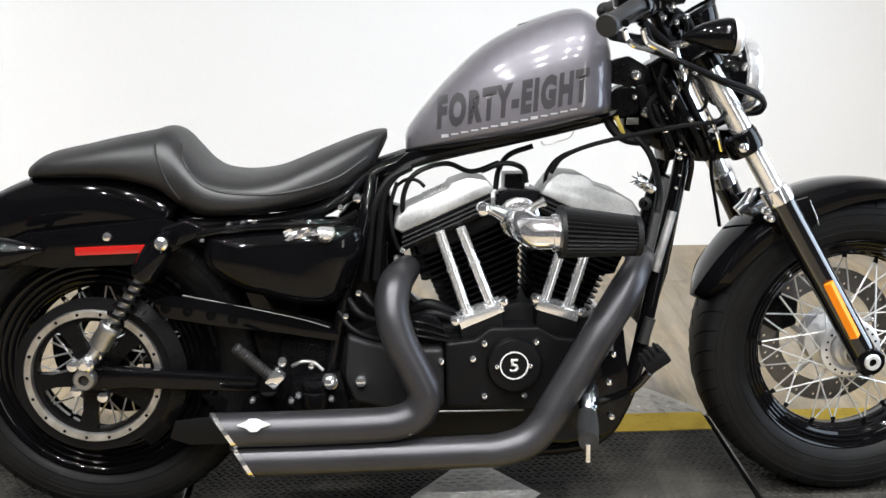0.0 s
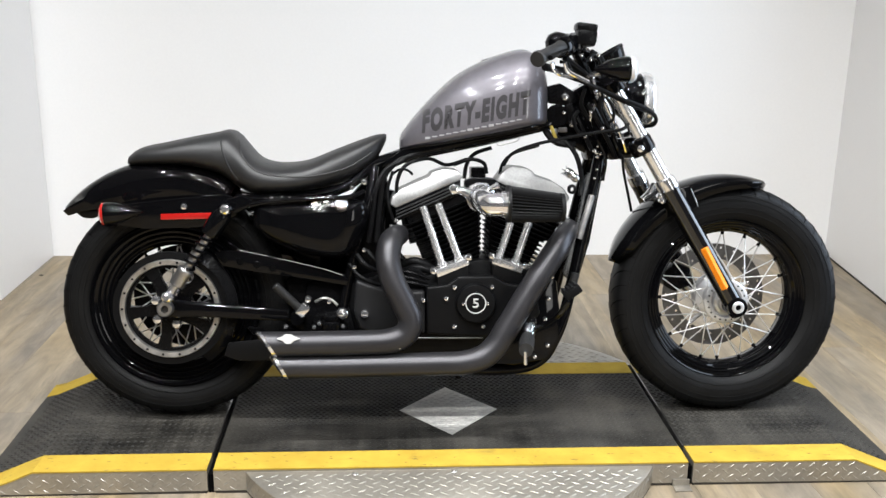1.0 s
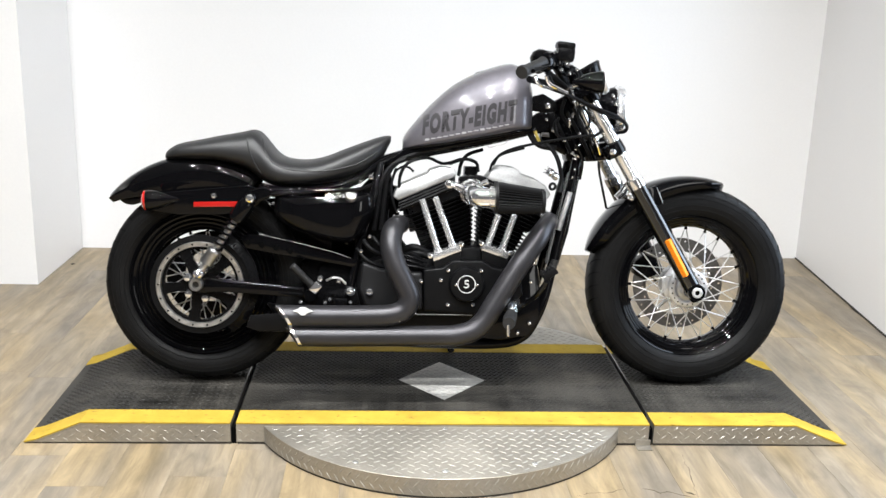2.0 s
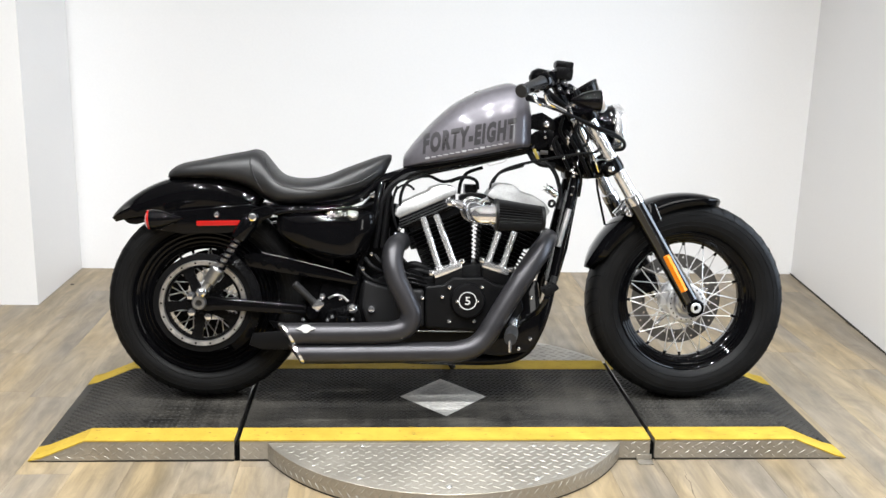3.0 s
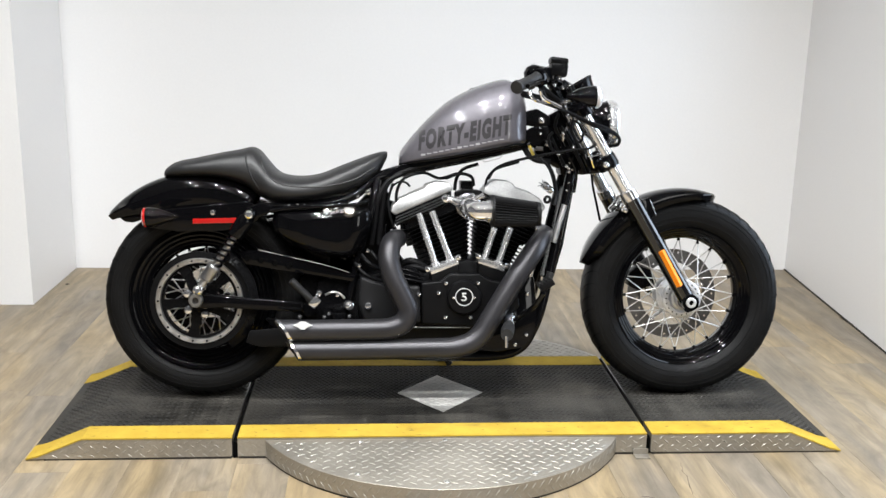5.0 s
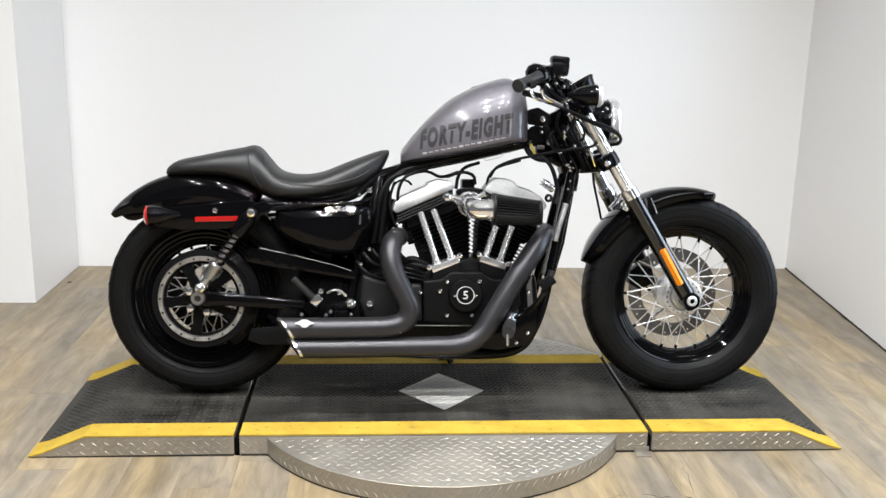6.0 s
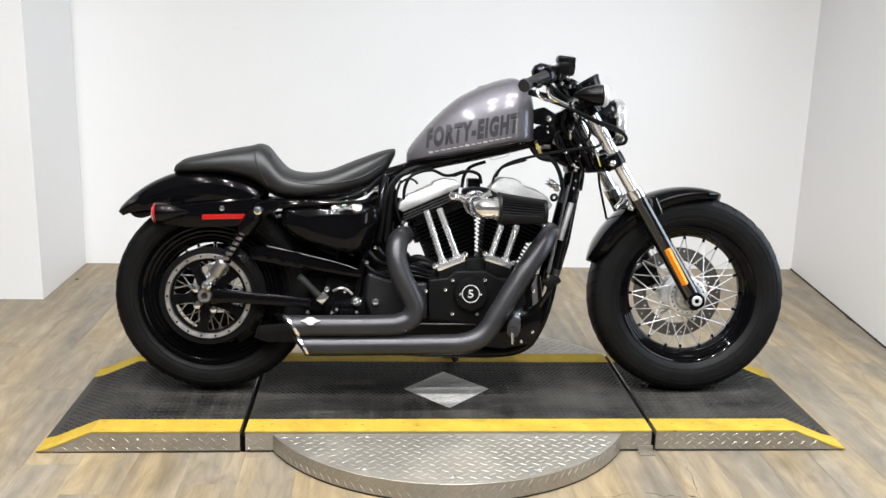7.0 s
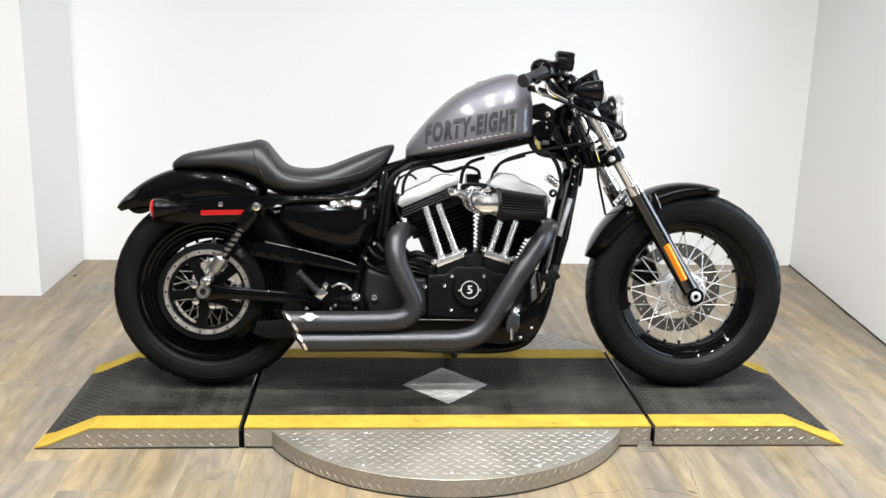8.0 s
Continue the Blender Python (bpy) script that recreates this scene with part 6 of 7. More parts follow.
# ---- fork, headlamp, bars ----
for s in (-1, 1):
    y = 0.108 * s
    top, mid, low = Vector((0.4106, -0.1080, 0.9123)), Vector((0.5868, -0.1080, 0.6259)), Vector((0.7674, -0.1400, 0.3109))
    low = Vector((FRONT, y, HUB_Z))
    direction = (low - top).normalized()
    span = (low - top).length
    a = Vector((top.x, y, top.z))
    fork = part("fork_tube", rod(bmesh.new(), a, a + direction * span * 0.56, 0.0205, seg=28), POLISHED, bike, "polished fork tube")
    m = span * 0.50 - 0.045
    part("fork_slider", lathe(bmesh.new(), a, direction, [(0.022, m), (0.0275, m + 0.004), (0.0275, m + 0.028), (0.0265, m + 0.034), (0.0265, span * 0.96), (0.0265, span * 1.025), (0.022, span * 1.040), (0, span * 1.042)], 28), SLIDER_GLOSS, fork, "gloss black fork slider")
    part("dust_seal", lathe(bmesh.new(), a, direction, [(0.021, m - 0.012), (0.027, m - 0.010), (0.0285, m), (0.0285, m + 0.020), (0.022, m + 0.024)], 28), CHROME, fork, "bright fork seal collar")
    part("axle_lug", rod(bmesh.new(), (FRONT, y - 0.028, HUB_Z), (FRONT, y + 0.028, HUB_Z), 0.027, seg=28, bevel=0.002), GLOSS, fork)
    part("axle_end", lathe(bmesh.new(), (FRONT, y + 0.028 * s, HUB_Z), (0, s, 0), [(0.0165, -0.01), (0.0165, 0.003), (0.0145, 0.005), (0.0080, 0.005), (0.0080, -0.006)], 24), HUB_METAL, fork, "bright axle end")
    part("axle_bore", lathe(bmesh.new(), (FRONT, y + 0.0288 * s, HUB_Z), (0, s, 0), [(0.0079, 0), (0, 0.0)], 20), RECESS_SHADE, fork)
    if s < 0:
        part("fork_reflector", tube(bmesh.new(), [(0.6728, -0.1370, 0.4744), (0.7039, -0.1370, 0.4195), (0.7352, -0.1370, 0.3642)], 0.0105, 4, 4), ORANGE, fork, "amber reflector on the fork")
    part("fender_bracket", slab(bmesh.new(), [(0.5673, 0.6167), (0.6387, 0.6390), (0.6623, 0.5895), (0.6415, 0.5679), (0.6047, 0.5817)], y - 0.004 if s > 0 else -0.100, y + 0.004 if s > 0 else -0.092, 0.002), GLOSS, bike)
part("bracket_lip", tube(bmesh.new(), [(0.6415, -0.1010, 0.6330), (0.6475, -0.1020, 0.6188), (0.6560, -0.1020, 0.6004), (0.6630, -0.1010, 0.5835)], [0.0010, 0.0018, 0.0019, 0.0010], 8), ALU, bike, "bright lip of the mudguard bracket")
bolts("bracket_bolt", [(0.5600, -0.1120, 0.6000), (0.5560, -0.1060, 0.6120)], 0.0085, 0.010, CHROME, bike)
yoke = part("lower_yoke", slab(bmesh.new(), [(0.4023, 0.7799), (0.4528, 0.7632), (0.5241, 0.7749), (0.5260, 0.7221), (0.4850, 0.7126), (0.4225, 0.7064)], -0.075, 0.075, 0.008, 2), GLOSS, bike, "gloss black lower fork yoke")
for s in (-1, 1):
    c = Vector((0.4980, -0.1080, 0.7481))
    c.y = 0.108 * s
    d = (Vector((FRONT, 0, AXLE)) - Vector((Vector((0.4106, -0.1080, 0.9123)).x, 0, Vector((0.4106, -0.1080, 0.9123)).z))).normalized()
    part("yoke_clamp", lathe(bmesh.new(), c, d, [(0.0205, -0.022), (0.033, -0.020), (0.035, -0.012), (0.035, 0.014), (0.032, 0.022), (0.0205, 0.023)], 28), GLOSS, yoke)
    part("clamp_bolt", lathe(bmesh.new(), c + Vector((-0.010, -0.034, -0.008)), (0, -1, 0), [(0.009, -0.01), (0.009, 0.004), (0.005, 0.007), (0, 0.007)], 16), CHROME, yoke)
    c2 = Vector((0.4256, -0.1080, 0.8883))
    c2.y = 0.108 * s
    part("upper_clamp", lathe(bmesh.new(), c2, d, [(0.0205, -0.030), (0.032, -0.028), (0.033, -0.012), (0.033, 0.0), (0.0205, 0.002)], 28), GLOSS, yoke)
part("upper_yoke", slab(bmesh.new(), [(0.3640, 0.9165), (0.4184, 0.9355), (0.4598, 0.9040), (0.4385, 0.8820), (0.3796, 0.8844)], -0.10, 0.10, 0.008, 2), GLOSS, bike, "gloss black upper fork yoke")

# headlamp
hc = Vector((0.4811, 0.0000, 0.8719))
aim = Vector((1, 0, -0.03))
lamp = part("headlamp", lathe(bmesh.new(), hc, aim, [(0, -0.045), (0.020, -0.043), (0.040, -0.030), (0.058, -0.006), (0.068, 0.024), (0.071, 0.040), (0.0705, 0.046)], 40), GLOSS, bike, "black round headlamp with a chrome ring")
part("headlamp_ring", lathe(bmesh.new(), hc, aim, [(0.0715, 0.034), (0.076, 0.038), (0.076, 0.056), (0.071, 0.064), (0.066, 0.062), (0.068, 0.044)], 40, close=True), POLISHED, lamp, "chrome trim ring")
LENS = bpy.data.materials.new("clear_lens")
LENS.use_nodes = True
LENS.node_tree.nodes["Principled BSDF"].inputs["Transmission Weight"].default_value = 1.0
LENS.node_tree.nodes["Principled BSDF"].inputs["Roughness"].default_value = 0.03
part("headlamp_reflector", lathe(bmesh.new(), hc, aim, [(0, 0.0), (0.03, 0.008), (0.055, 0.026), (0.066, 0.046)], 40), CHROME, lamp)
part("headlamp_lens", lathe(bmesh.new(), hc, aim, [(0.067, 0.054), (0.052, 0.066), (0.030, 0.074), (0, 0.078), ], 40), LENS, lamp, "clear domed lens")
bolts("headlamp_bolt", [(0.5022, -0.0600, 0.9111), (0.5106, -0.0660, 0.8863), (0.5140, -0.0660, 0.8916)], 0.006, 0.004, CHROME, lamp)
part("headlamp_mount", tube(bmesh.new(), [(0.4488, 0.0000, 0.9037), (0.4668, 0.0000, 0.9149), (0.4859, 0.0000, 0.8937)], 0.012, 12), GLOSS, bike)

# gauge
gc = Vector((0.4314, 0.0000, 0.9894))
gd = Vector((-0.52, 0, 0.85))
gauge = part("speedometer", lathe(bmesh.new(), gc, gd, [(0, -0.040), (0.026, -0.040), (0.036, -0.030), (0.043, 0.0), (0.044, 0.010), (0.0, 0.0105)], 36), GLOSS, bike, "black round speedometer in a cup housing")
part("bezel", lathe(bmesh.new(), gc, gd, [(0.044, 0.004), (0.046, 0.006), (0.046, 0.012), (0.042, 0.014), (0.042, 0.010)], 36, close=True), SATIN, gauge, "black bezel")

# front turn signals
for s, q in ((-1, (0.4443, -0.1800, 0.9435)), (1, (0.5109, 0.2000, 0.9478))):
    q = Vector(q)
    sig = part("front_turn_signal", lathe(bmesh.new(), q, (-1, 0, 0.0), [(0.0, -0.002), (0.029, -0.002), (0.033, 0.002), (0.034, 0.010), (0.031, 0.030), (0.024, 0.056), (0.012, 0.078), (0.005, 0.092), (0, 0.093)], 32), GLOSS, bike, "black bullet front turn signal")
    part("lens", lathe(bmesh.new(), q, (1, 0, 0), [(0.0335, -0.003), (0.0335, 0.006), (0.027, 0.014), (0.014, 0.018), (0, 0.019)], 32), HUB_METAL, sig, "clear silvered lens")
    part("signal_stem", tube(bmesh.new(), [q + Vector((-0.05, 0, 0)), q + Vector((-0.085, -0.03 * s, -0.012)), q + Vector((-0.10, -0.08 * s, -0.02))], 0.008, 10), CHROME, bike, "chrome signal stem")

# handlebar
bar = part("handlebar", tube(bmesh.new(), [(0.1805, -0.3400, 0.9574), (0.2517, -0.2400, 0.9920), (0.3026, -0.1800, 1.0078), (0.3479, -0.1100, 0.9835), (0.3747, -0.0500, 0.9602), (0.3983, 0.0500, 0.9632), (0.3960, 0.1200, 1.0007), (0.3953, 0.2200, 1.0269), (0.3742, 0.3000, 1.0403), (0.3352, 0.4000, 1.0192)], 0.0127, 14), GLOSS, bike, "low black handlebar")
for s, a, b in ((-1, (0.1758, -0.3500, 0.9566), (0.2525, -0.2350, 0.9924)), (1, (0.3376, 0.4150, 1.0203), (0.3715, 0.2850, 1.0391))):
    a, b = Vector(a), Vector(b)
    d = (b - a).normalized()
    n = (b - a).length
    part("grip", lathe(bmesh.new(), a, d, [(0, 0), (0.0175, 0.0), (0.0195, 0.003), (0.0195, 0.012), (0.0165, 0.016), (0.0165, n * 0.5), (0.0170, n - 0.012), (0.020, n - 0.006), (0.020, n), (0.012, n)], 28), GRIP, bar, "grey-black rubber grip")
    part("switch_housing", lathe(bmesh.new(), b, d, [(0.012, -0.004), (0.026, -0.002), (0.029, 0.006), (0.029, 0.040), (0.024, 0.048), (0.012, 0.050)], 28), GLOSS, bar, "black switch housing")
    base = b + d * 0.062
    part("lever_perch", box(bmesh.new(), base - Vector((0.020, 0.022, 0.020)), base + Vector((0.030, 0.022, 0.020)), 0.008), GLOSS, bar, "black lever perch")
    lev = [Vector(q) for q in (((0.3133, -0.1800, 0.9946), (0.2856, -0.2200, 0.9910), (0.2485, -0.2800, 0.9791), (0.2096, -0.3400, 0.9612)) if s < 0 else ((0.4153, 0.2600, 1.0110), (0.4032, 0.3200, 0.9953), (0.3828, 0.4100, 0.9967), (0.3721, 0.4200, 0.9971)))]
    part("brake_lever" if s < 0 else "clutch_lever", tube(bmesh.new(), lev, [0.007, 0.0058, 0.005, 0.0065], 10), SATIN, bar, "black lever")
rc = Vector((0.3242, -0.1900, 1.0258))
part("brake_fluid_box", box(bmesh.new(), rc - Vector((0.027, 0.026, 0.026)), rc + Vector((0.027, 0.026, 0.020)), 0.013, pose(0, 0, 0, 0, 6, 0)), SATIN, bar, "black front brake reservoir")
part("reservoir_lid", box(bmesh.new(), rc + Vector((-0.0275, -0.0265, 0.010)), rc + Vector((0.0275, 0.0265, 0.031)), 0.0085, pose(0, 0, 0, 0, 6, 0)), SATIN, bar, "flat black lid")
part("mirror_knuckle", lathe(bmesh.new(), (0.2530, -0.2100, 1.0043), (0.25, 0, 1), [(0, -0.02), (0.030, -0.018), (0.036, -0.004), (0.032, 0.014), (0.018, 0.026), (0, 0.028)], 28), GLOSS, bar, "rounded black control housing")
part("riser", tube(bmesh.new(), [(0.3758, -0.0450, 0.9570), (0.3840, -0.0450, 0.9254), (0.3956, -0.0450, 0.9008)], 0.018, 14), GLOSS, bike)
part("riser", tube(bmesh.new(), [(0.3936, 0.0450, 0.9628), (0.4020, 0.0450, 0.9302), (0.4139, 0.0450, 0.9050)], 0.018, 14), GLOSS, bike)

# cables and wires
def cable(pts, r, mat=RUBBER, name="cable", label="thin black cable"):
    part(name, tube(bmesh.new(), pts, r, 8, 8), mat, bike, label)


cable([(0.2695, -0.2400, 0.9562), (0.2855, -0.2300, 0.9307), (0.3219, -0.2200, 0.9087), (0.4128, -0.2000, 0.8710), (0.4900, -0.1700, 0.8462), (0.5316, -0.1200, 0.8238), (0.5389, -0.0800, 0.8035), (0.5140, -0.0500, 0.7962), (0.4743, -0.0200, 0.7741)], 0.0055, name="brake_hose", label="black front brake hose")
cable([(0.2309, -0.2500, 0.9548), (0.2398, -0.2500, 0.9353), (0.2738, -0.2400, 0.9200), (0.3392, -0.2200, 0.8990), (0.4350, -0.1800, 0.8586), (0.5170, -0.1200, 0.8340), (0.5534, -0.0500, 0.8147), (0.5336, 0.0000, 0.7969)], 0.004)
cable([(0.2593, -0.2600, 0.9547), (0.2700, -0.2500, 0.9342), (0.2974, -0.2400, 0.9205), (0.3277, -0.2250, 0.9086)], 0.0055, CHROME, "hose_sleeve", "bright metal hose sleeve")
cable([(0.2243, -0.2700, 0.9533), (0.2330, -0.2600, 0.9378), (0.2518, -0.2500, 0.9256), (0.2839, -0.2400, 0.9202)], 0.005, CHROME, "hose_sleeve", "bright metal hose sleeve")
cable([(0.1311, -0.1000, 0.6932), (0.1491, -0.1200, 0.7235), (0.1946, -0.1300, 0.7452), (0.2731, -0.1300, 0.7638), (0.3762, -0.1400, 0.7828), (0.4375, -0.1400, 0.7907), (0.4691, -0.1000, 0.8126)], 0.0046)
cable([(0.2757, -0.0600, 0.7708), (0.3088, -0.0800, 0.7484), (0.3313, -0.0900, 0.7118), (0.3455, -0.0900, 0.6519), (0.3394, -0.1000, 0.6133)], 0.007)
cable([(0.4820, 0.0200, 0.7047), (0.4915, 0.0400, 0.6675), (0.5093, 0.0600, 0.6111), (0.5274, 0.0800, 0.5538)], 0.004)
cable([(-0.1331, -0.0700, 0.5346), (-0.1520, -0.0800, 0.6094), (-0.1491, -0.0800, 0.6587), (-0.1249, -0.0800, 0.6942), (-0.0677, -0.0600, 0.7087), (-0.0170, -0.0500, 0.6916), (0.0381, -0.0300, 0.7062)], 0.0050, label="black ignition lead", name="ignition_lead")
cable([(-0.1104, -0.0800, 0.6663), (-0.1247, -0.0800, 0.6784), (-0.1455, -0.0700, 0.6796), (-0.1663, -0.0600, 0.6649)], 0.0035)
cable([(0.0310, -0.0400, 0.6546), (0.0384, -0.0300, 0.6919), (0.0604, -0.0200, 0.7207), (0.1071, -0.0200, 0.7376)], 0.0055)
cable([(0.0009, -0.0500, 0.6918), (0.0471, -0.0500, 0.7068), (0.0831, -0.0500, 0.6966), (0.0909, -0.0500, 0.6683)], 0.0052)
cable([(0.1269, -0.0500, 0.6616), (0.1323, -0.0600, 0.6940), (0.1590, -0.0700, 0.7230), (0.2315, -0.0600, 0.7453)], 0.0040)
cable([(-0.2071, -0.0900, 0.4858), (-0.1977, -0.0900, 0.5917), (-0.1879, -0.0900, 0.6585), (-0.1566, -0.0800, 0.6972), (-0.1072, -0.0700, 0.7188), (-0.0362, -0.0600, 0.7375)], 0.008, label="black wiring loom", name="wiring_loom")
cable([(-0.2282, -0.1000, 0.4865), (-0.2184, -0.1000, 0.5570), (-0.2086, -0.1000, 0.6271), (-0.1811, -0.0900, 0.6796), (-0.1356, -0.0800, 0.7045)], 0.007, label="black wiring loom", name="wiring_loom")
cable([(-0.1473, -0.0800, 0.5175), (-0.1711, -0.0900, 0.5710), (-0.1769, -0.0850, 0.6269), (-0.1634, -0.0800, 0.6761)], 0.0045)
cable([(0.2549, -0.0600, 0.8129), (0.2684, -0.0700, 0.7813), (0.2761, -0.0700, 0.7637)], 0.005, YELLOW_WIRE, "wire_sleeve", "yellow wire sleeve")
cable([(0.2423, -0.0500, 0.8022), (0.2596, -0.0600, 0.7705), (0.2835, -0.0700, 0.7533), (0.3286, -0.0700, 0.7469)], 0.010, label="black wiring loom", name="wiring_loom")
cable([(0.3517, -0.1100, 0.8556), (0.3805, -0.1150, 0.8074), (0.4154, -0.1100, 0.7486), (0.4352, -0.0900, 0.7134)], 0.006, name="fork_cable")
cable([(0.3806, -0.1200, 0.8870), (0.4059, -0.1250, 0.8354), (0.4408, -0.1200, 0.7735), (0.4610, -0.1000, 0.7316)], 0.0042, CHROME, "fork_cable", "bright clad cable")
cable([(0.3307, -0.0900, 0.8558), (0.3477, -0.1000, 0.8175), (0.3804, -0.1050, 0.7620), (0.4065, -0.0900, 0.7130), (0.4033, -0.0800, 0.6524)], 0.0055, GLOSS, "fork_cable", "shiny black cable")
cable([(0.3453, -0.1000, 0.8975), (0.3359, -0.1000, 0.8556), (0.3548, -0.1000, 0.8176), (0.3724, -0.0900, 0.7724)], 0.0055, name="fork_cable")
cable([(0.3659, -0.1000, 0.9222), (0.3750, -0.1150, 0.8732), (0.3630, -0.1100, 0.8350), (0.3575, -0.0900, 0.7932)], 0.004, CHROME, "fork_cable", "bright cable ferrule")
cable([(0.3680, -0.1150, 0.8696), (0.3970, -0.1200, 0.8145), (0.4283, -0.1150, 0.7558), (0.4495, -0.0900, 0.7136)], 0.006, GLOSS, "fork_cable", "shiny black cable")
cable([(0.3215, -0.0850, 0.8348), (0.3424, -0.0950, 0.7894), (0.3690, -0.0950, 0.7336)], 0.006, name="fork_cable")
cable([(0.2157, -0.2200, 0.9464), (0.2650, -0.1700, 0.9404), (0.3122, -0.1200, 0.9374), (0.3590, -0.0800, 0.9266)], 0.010, name="wiring_loom", label="black wiring loom")
cable([(0.3015, -0.1700, 0.9918), (0.3271, -0.1300, 0.9645), (0.3476, -0.1000, 0.9392), (0.3702, -0.0800, 0.9094)], 0.014, SATIN, "master_cylinder", "black brake master cylinder")
cable([(0.2675, -0.2100, 0.9714), (0.3044, -0.1600, 0.9520), (0.3460, -0.1100, 0.9283), (0.3725, -0.0900, 0.8880)], 0.009)
cable([(0.3562, -0.1200, 0.9933), (0.3854, -0.1000, 0.9781), (0.4011, -0.0800, 0.9519), (0.3935, -0.0700, 0.9173)], 0.006)
cable([(0.3337, -0.1500, 0.9634), (0.3580, -0.1300, 0.9823), (0.3781, -0.1200, 0.9662), (0.3763, -0.1000, 0.9294)], 0.0045)
cable([(0.3820, -0.1300, 0.8866), (0.4102, -0.1350, 0.8525), (0.4159, -0.1300, 0.8182), (0.3973, -0.1200, 0.8041)], 0.004)
cable([(0.3923, -0.1300, 0.8972), (0.3796, -0.1300, 0.8521), (0.3950, -0.1300, 0.8109), (0.4255, -0.1250, 0.7732)], 0.0045)
cable([(0.3293, -0.1000, 0.8381), (0.3139, -0.1100, 0.8167), (0.3291, -0.1100, 0.7821), (0.3632, -0.1000, 0.7757)], 0.005)
bolts("harness_clip", [(0.3265, -0.2000, 0.9967), (0.3153, -0.1900, 0.9772), (0.3435, -0.1700, 0.9690), (0.3443, -0.1400, 0.9095), (0.3640, -0.1500, 0.8855), (0.3535, -0.1400, 0.8342), (0.3864, -0.1400, 0.7933), (0.3452, -0.1200, 0.7719), (0.3711, -0.1200, 0.7340), (0.2930, -0.0850, 0.8343), (0.3886, -0.1500, 0.8792), (0.3680, -0.1500, 0.9811)], 0.0052, 0.004, CHROME, bike, "small chrome clip")
part("connector_block", box(bmesh.new(), (0.2811, -0.0800, 0.7814), (0.3039, -0.0700, 0.7942), 0.0015), DISC, bike, "grey electrical connector")
cable([(0.1129, -0.0900, 0.7520), (0.1201, -0.0900, 0.7452), (0.1446, -0.0900, 0.7508), (0.1672, -0.0900, 0.7581), (0.1758, -0.0900, 0.7704)], 0.0012, STEEL, "wire_clip", "thin bent wire clip")
part("coil_bracket", slab(bmesh.new(), [(0.2525, 0.9045), (0.2845, 0.9121), (0.3264, 0.8883), (0.3290, 0.8602), (0.3004, 0.8526), (0.2537, 0.8588)], -0.066, -0.054, 0.004), SATIN, bike, "satin black neck bracket")
part("ignition_bracket", slab(bmesh.new(), [(0.2950, 0.8557), (0.3164, 0.8596), (0.3357, 0.8107), (0.3291, 0.7929), (0.3111, 0.7926)], -0.078, -0.066, 0.004), SATIN, bike, "satin black bracket")
bolts("bracket_bolt", [(0.2981, -0.0700, 0.8751), (0.3193, -0.0820, 0.8049)], 0.0105, 0.008, CHROME, bike)
part("horn_body", rod(bmesh.new(), (0.2780, -0.0700, 0.8237), (0.2931, 0.0200, 0.8256), 0.032, seg=24), SATIN, bike, "black ignition switch body")
part("regulator", box(bmesh.new(), (0.3597, -0.0400, 0.8008), (0.4339, 0.0400, 0.7110), 0.008, pose(0, 0, 0, 0, -12, 0)), SATIN, bike)
plug = part("connector_plug", lathe(bmesh.new(), (0.3010, -0.0950, 0.6790), Vector((0.030, -0.010, -0.024)), [(0, 0), (0.010, 0.001), (0.0125, 0.006), (0.0125, 0.016), (0.010, 0.019), (0.0115, 0.024), (0.0115, 0.034), (0.008, 0.040), (0, 0.041)], 18), FOIL, bike, "crumpled bare metal connector")
for i in range(6):
    k = 2 * math.pi * i / 6
    part("plug_tab", rod(bmesh.new(), (0.3040, -0.0960, 0.6765), (0.2960 + 0.010 * math.cos(k), -0.0980 + 0.010 * math.sin(k), 0.6800 + 0.012 * math.sin(k + 0.8)), 0.0018, 0.0010, seg=6), SATIN, plug)
part("cable_grommet", lathe(bmesh.new(), (0.3205, -0.0900, 0.6285), (-0.5, -1, 0.2), [(0.006, 0), (0.012, 0.002), (0.0135, 0.008), (0.012, 0.013), (0.006, 0.015)], 20, close=True), RUBBER, bike, "black rubber grommet")
bolts("harness_stud", [(0.3890, -0.0800, 0.7455), (0.3992, -0.0800, 0.7400), (0.3862, -0.0800, 0.7270), (0.3965, -0.0800, 0.7246), (0.3878, -0.0800, 0.7160)], 0.0046, 0.006, CHROME, bike)
bolts("harness_stud", [(0.3870, -0.0820, 0.6828), (0.3800, -0.0860, 0.6586), (0.4078, -0.0800, 0.7157), (0.3770, -0.0800, 0.6400)], 0.0034, 0.005, CHROME, bike)
part("exhaust_flange", rod(bmesh.new(), (0.2968, -0.0900, 0.5375), (0.3152, -0.0700, 0.5183), 0.022), CHROME, bike, "bright exhaust flange")
part("fender_clip", tube(bmesh.new(), [(0.5532, 0.0500, 0.5898), (0.5714, 0.0500, 0.6087), (0.5883, 0.0600, 0.6309)], 0.012, 10), CHROME, bike, "bright brake line clip")
part("brake_caliper", slab(bmesh.new(), [(0.6244, 0.3825), (0.6545, 0.4058), (0.7016, 0.3909), (0.6998, 0.3370), (0.6577, 0.3213), (0.6221, 0.3403)], 0.055, 0.105, 0.008, 2), SATIN, bike, "black front brake caliper")


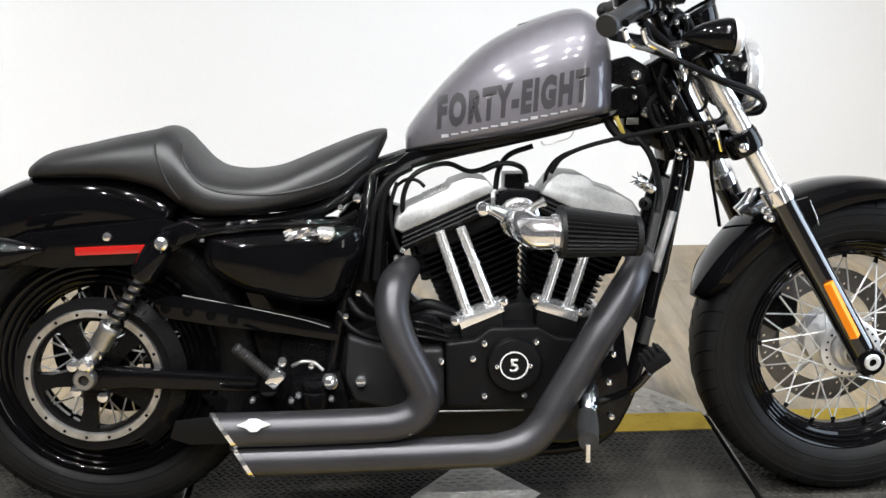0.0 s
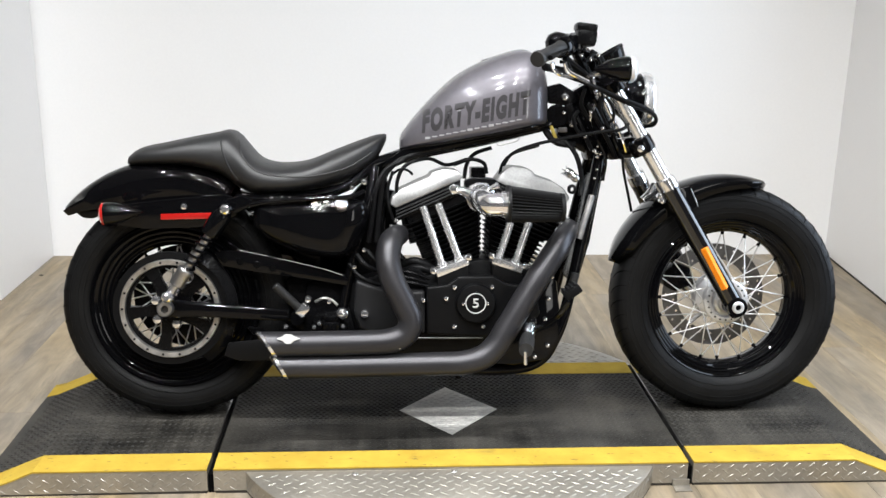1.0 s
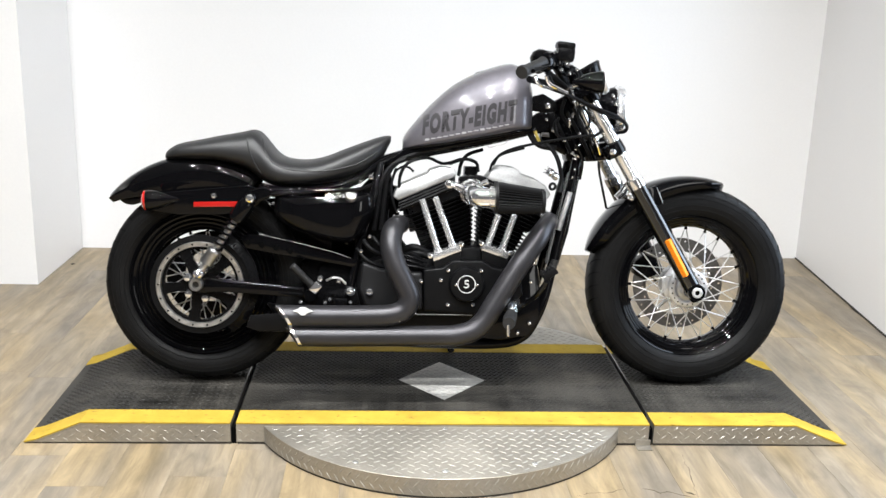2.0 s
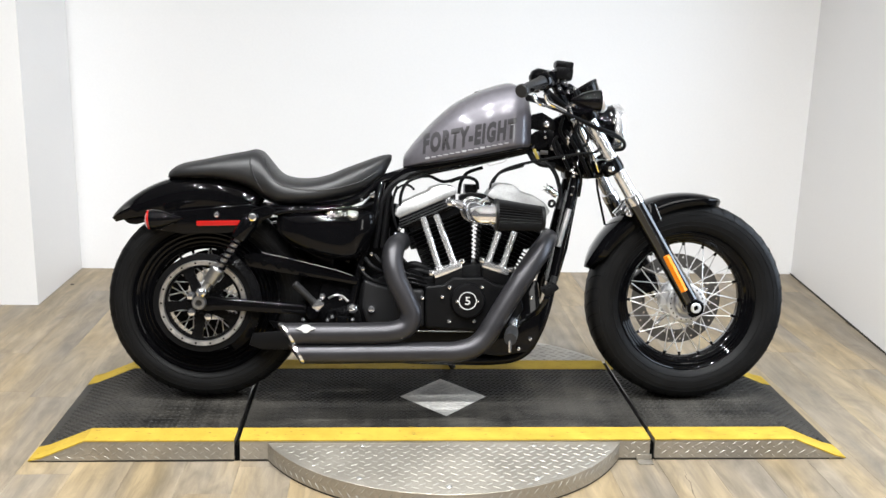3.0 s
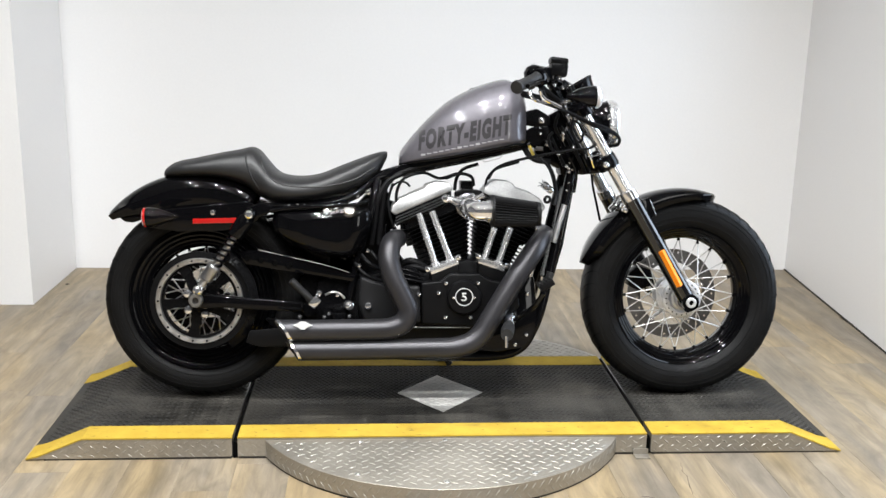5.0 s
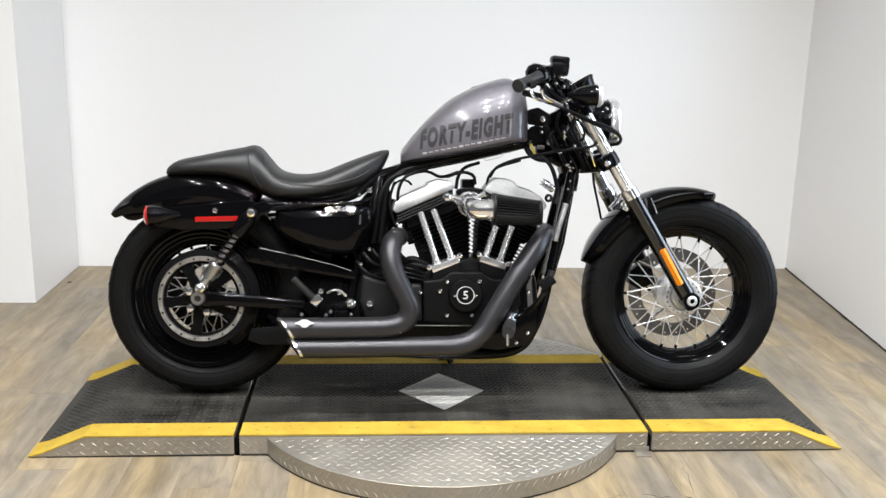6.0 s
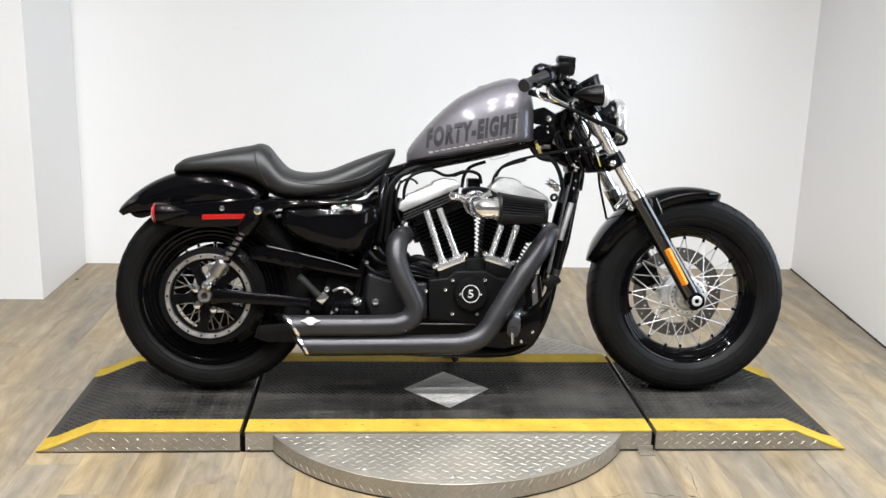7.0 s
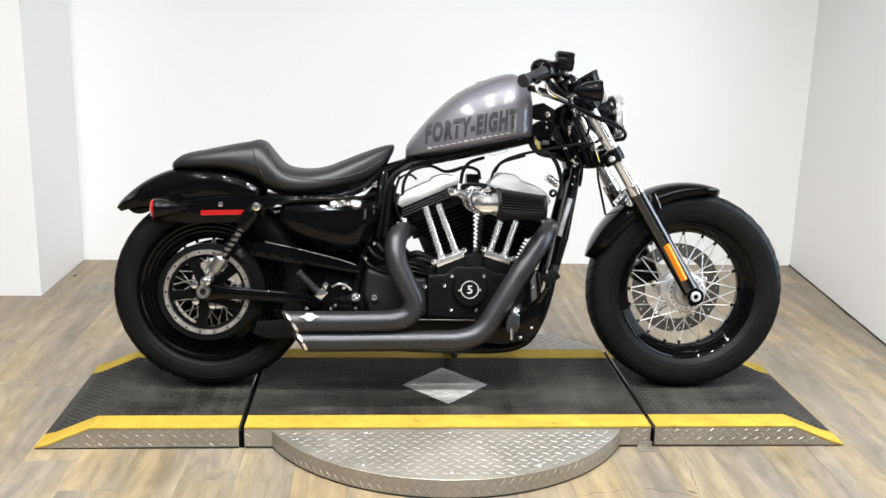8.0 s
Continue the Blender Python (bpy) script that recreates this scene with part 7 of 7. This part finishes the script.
# ---- floor planks ----
def plank_mesh(length, width):
    bm = box(bmesh.new(), (-width / 2 + 0.0002, -length / 2 + 0.0002, -0.007), (width / 2 - 0.0002, length / 2 - 0.0002, 0.0))
    top = [f for f in bm.faces if f.normal.z > 0.9]
    r = bmesh.ops.inset_region(bm, faces=top, thickness=0.0008)
    bmesh.ops.translate(bm, verts=list({v for f in bm.faces for v in f.verts if f in top}), vec=(0, 0, 0.0))
    for v in bm.verts:
        if v.co.z > -0.001 and (abs(abs(v.co.x) - (width / 2 - 0.0002)) < 1e-5 or abs(abs(v.co.y) - (length / 2 - 0.0002)) < 1e-5):
            v.co.z -= 0.0003
    me = bpy.data.meshes.new("plank")
    bm.to_mesh(me)
    bm.free()
    me.materials.append(WOOD)
    return me


PLANK_W, PLANK_L = 0.152, 1.22
plank_data = {}
rng = random.Random(11)
rest = bmesh.new()
for i in range(-28, 14):
    cx = (i + 0.5) * PLANK_W
    off = rng.random() * PLANK_L
    for j in range(-7, 3):
        cy = j * PLANK_L + off
        y0, y1 = cy - PLANK_L / 2, cy + PLANK_L / 2
        stop = BACK if cx + PLANK_W / 2 > LEFT else STEP
        if y0 > stop or y1 < -7 or cx < -4.1 or cx > max(HALL_X + 0.06, 2.03 - (BACK - max(y0, -7)) * 0.103):
            continue
        y0, y1 = max(y0, -7.05), min(y1, stop + 0.06)
        length = round(y1 - y0, 4)
        if length < 0.02:
            continue
        if y0 > -3.4 and cx > -2.9:
            if length not in plank_data:
                plank_data[length] = plank_mesh(length, PLANK_W)
            p = new("plank", plank_data[length])
            p.parent = floor
            p.matrix_basis = pose(cx, (y0 + y1) / 2, 0)
        else:
            box(rest, (cx - PLANK_W / 2 + 0.001, y0 + 0.001, -0.007), (cx + PLANK_W / 2 - 0.001, y1 - 0.001, -0.0004))
part("plank_field", rest, WOOD, floor, smooth=0)["kind"] = "stuff"


# ---- ragged cracks and chips in the planks before the turntable ----
def crack(a, b, width, sway, seed):
    """A shallow dark split that wanders from a to b and tapers off at both ends."""
    r = random.Random(seed)
    a, b = Vector((*a, -0.0001)), Vector((*b, -0.0001))
    side = Vector((-(b - a).y, (b - a).x, 0)).normalized()
    n = max(6, int((b - a).length / 0.016))
    pts, radii = [], []
    for i in range(n + 1):
        f = i / n
        pts.append(a.lerp(b, f) + side * sway * (r.random() - 0.5))
        radii.append(width * (0.25 + 0.75 * math.sin(math.pi * f)) * (0.35 + 0.9 * r.random()))
    part("floor_crack", tube(bmesh.new(), pts, radii, 5, 1, True, False), CRACK, floor, "ragged dark crack in the planks", smooth=0)


for a, b, width, sway, seed in (((0.674, -0.405), (0.640, -0.648), 0.0012, 0.010, 3), ((0.300, -0.642), (0.470, -0.606), 0.0010, 0.012, 4), ((0.500, -0.604), (0.645, -0.650), 0.0017, 0.016, 5),
                                ((0.615, -0.616), (0.640, -0.634), 0.0026, 0.006, 6)):
    crack(a, b, width, sway, seed)
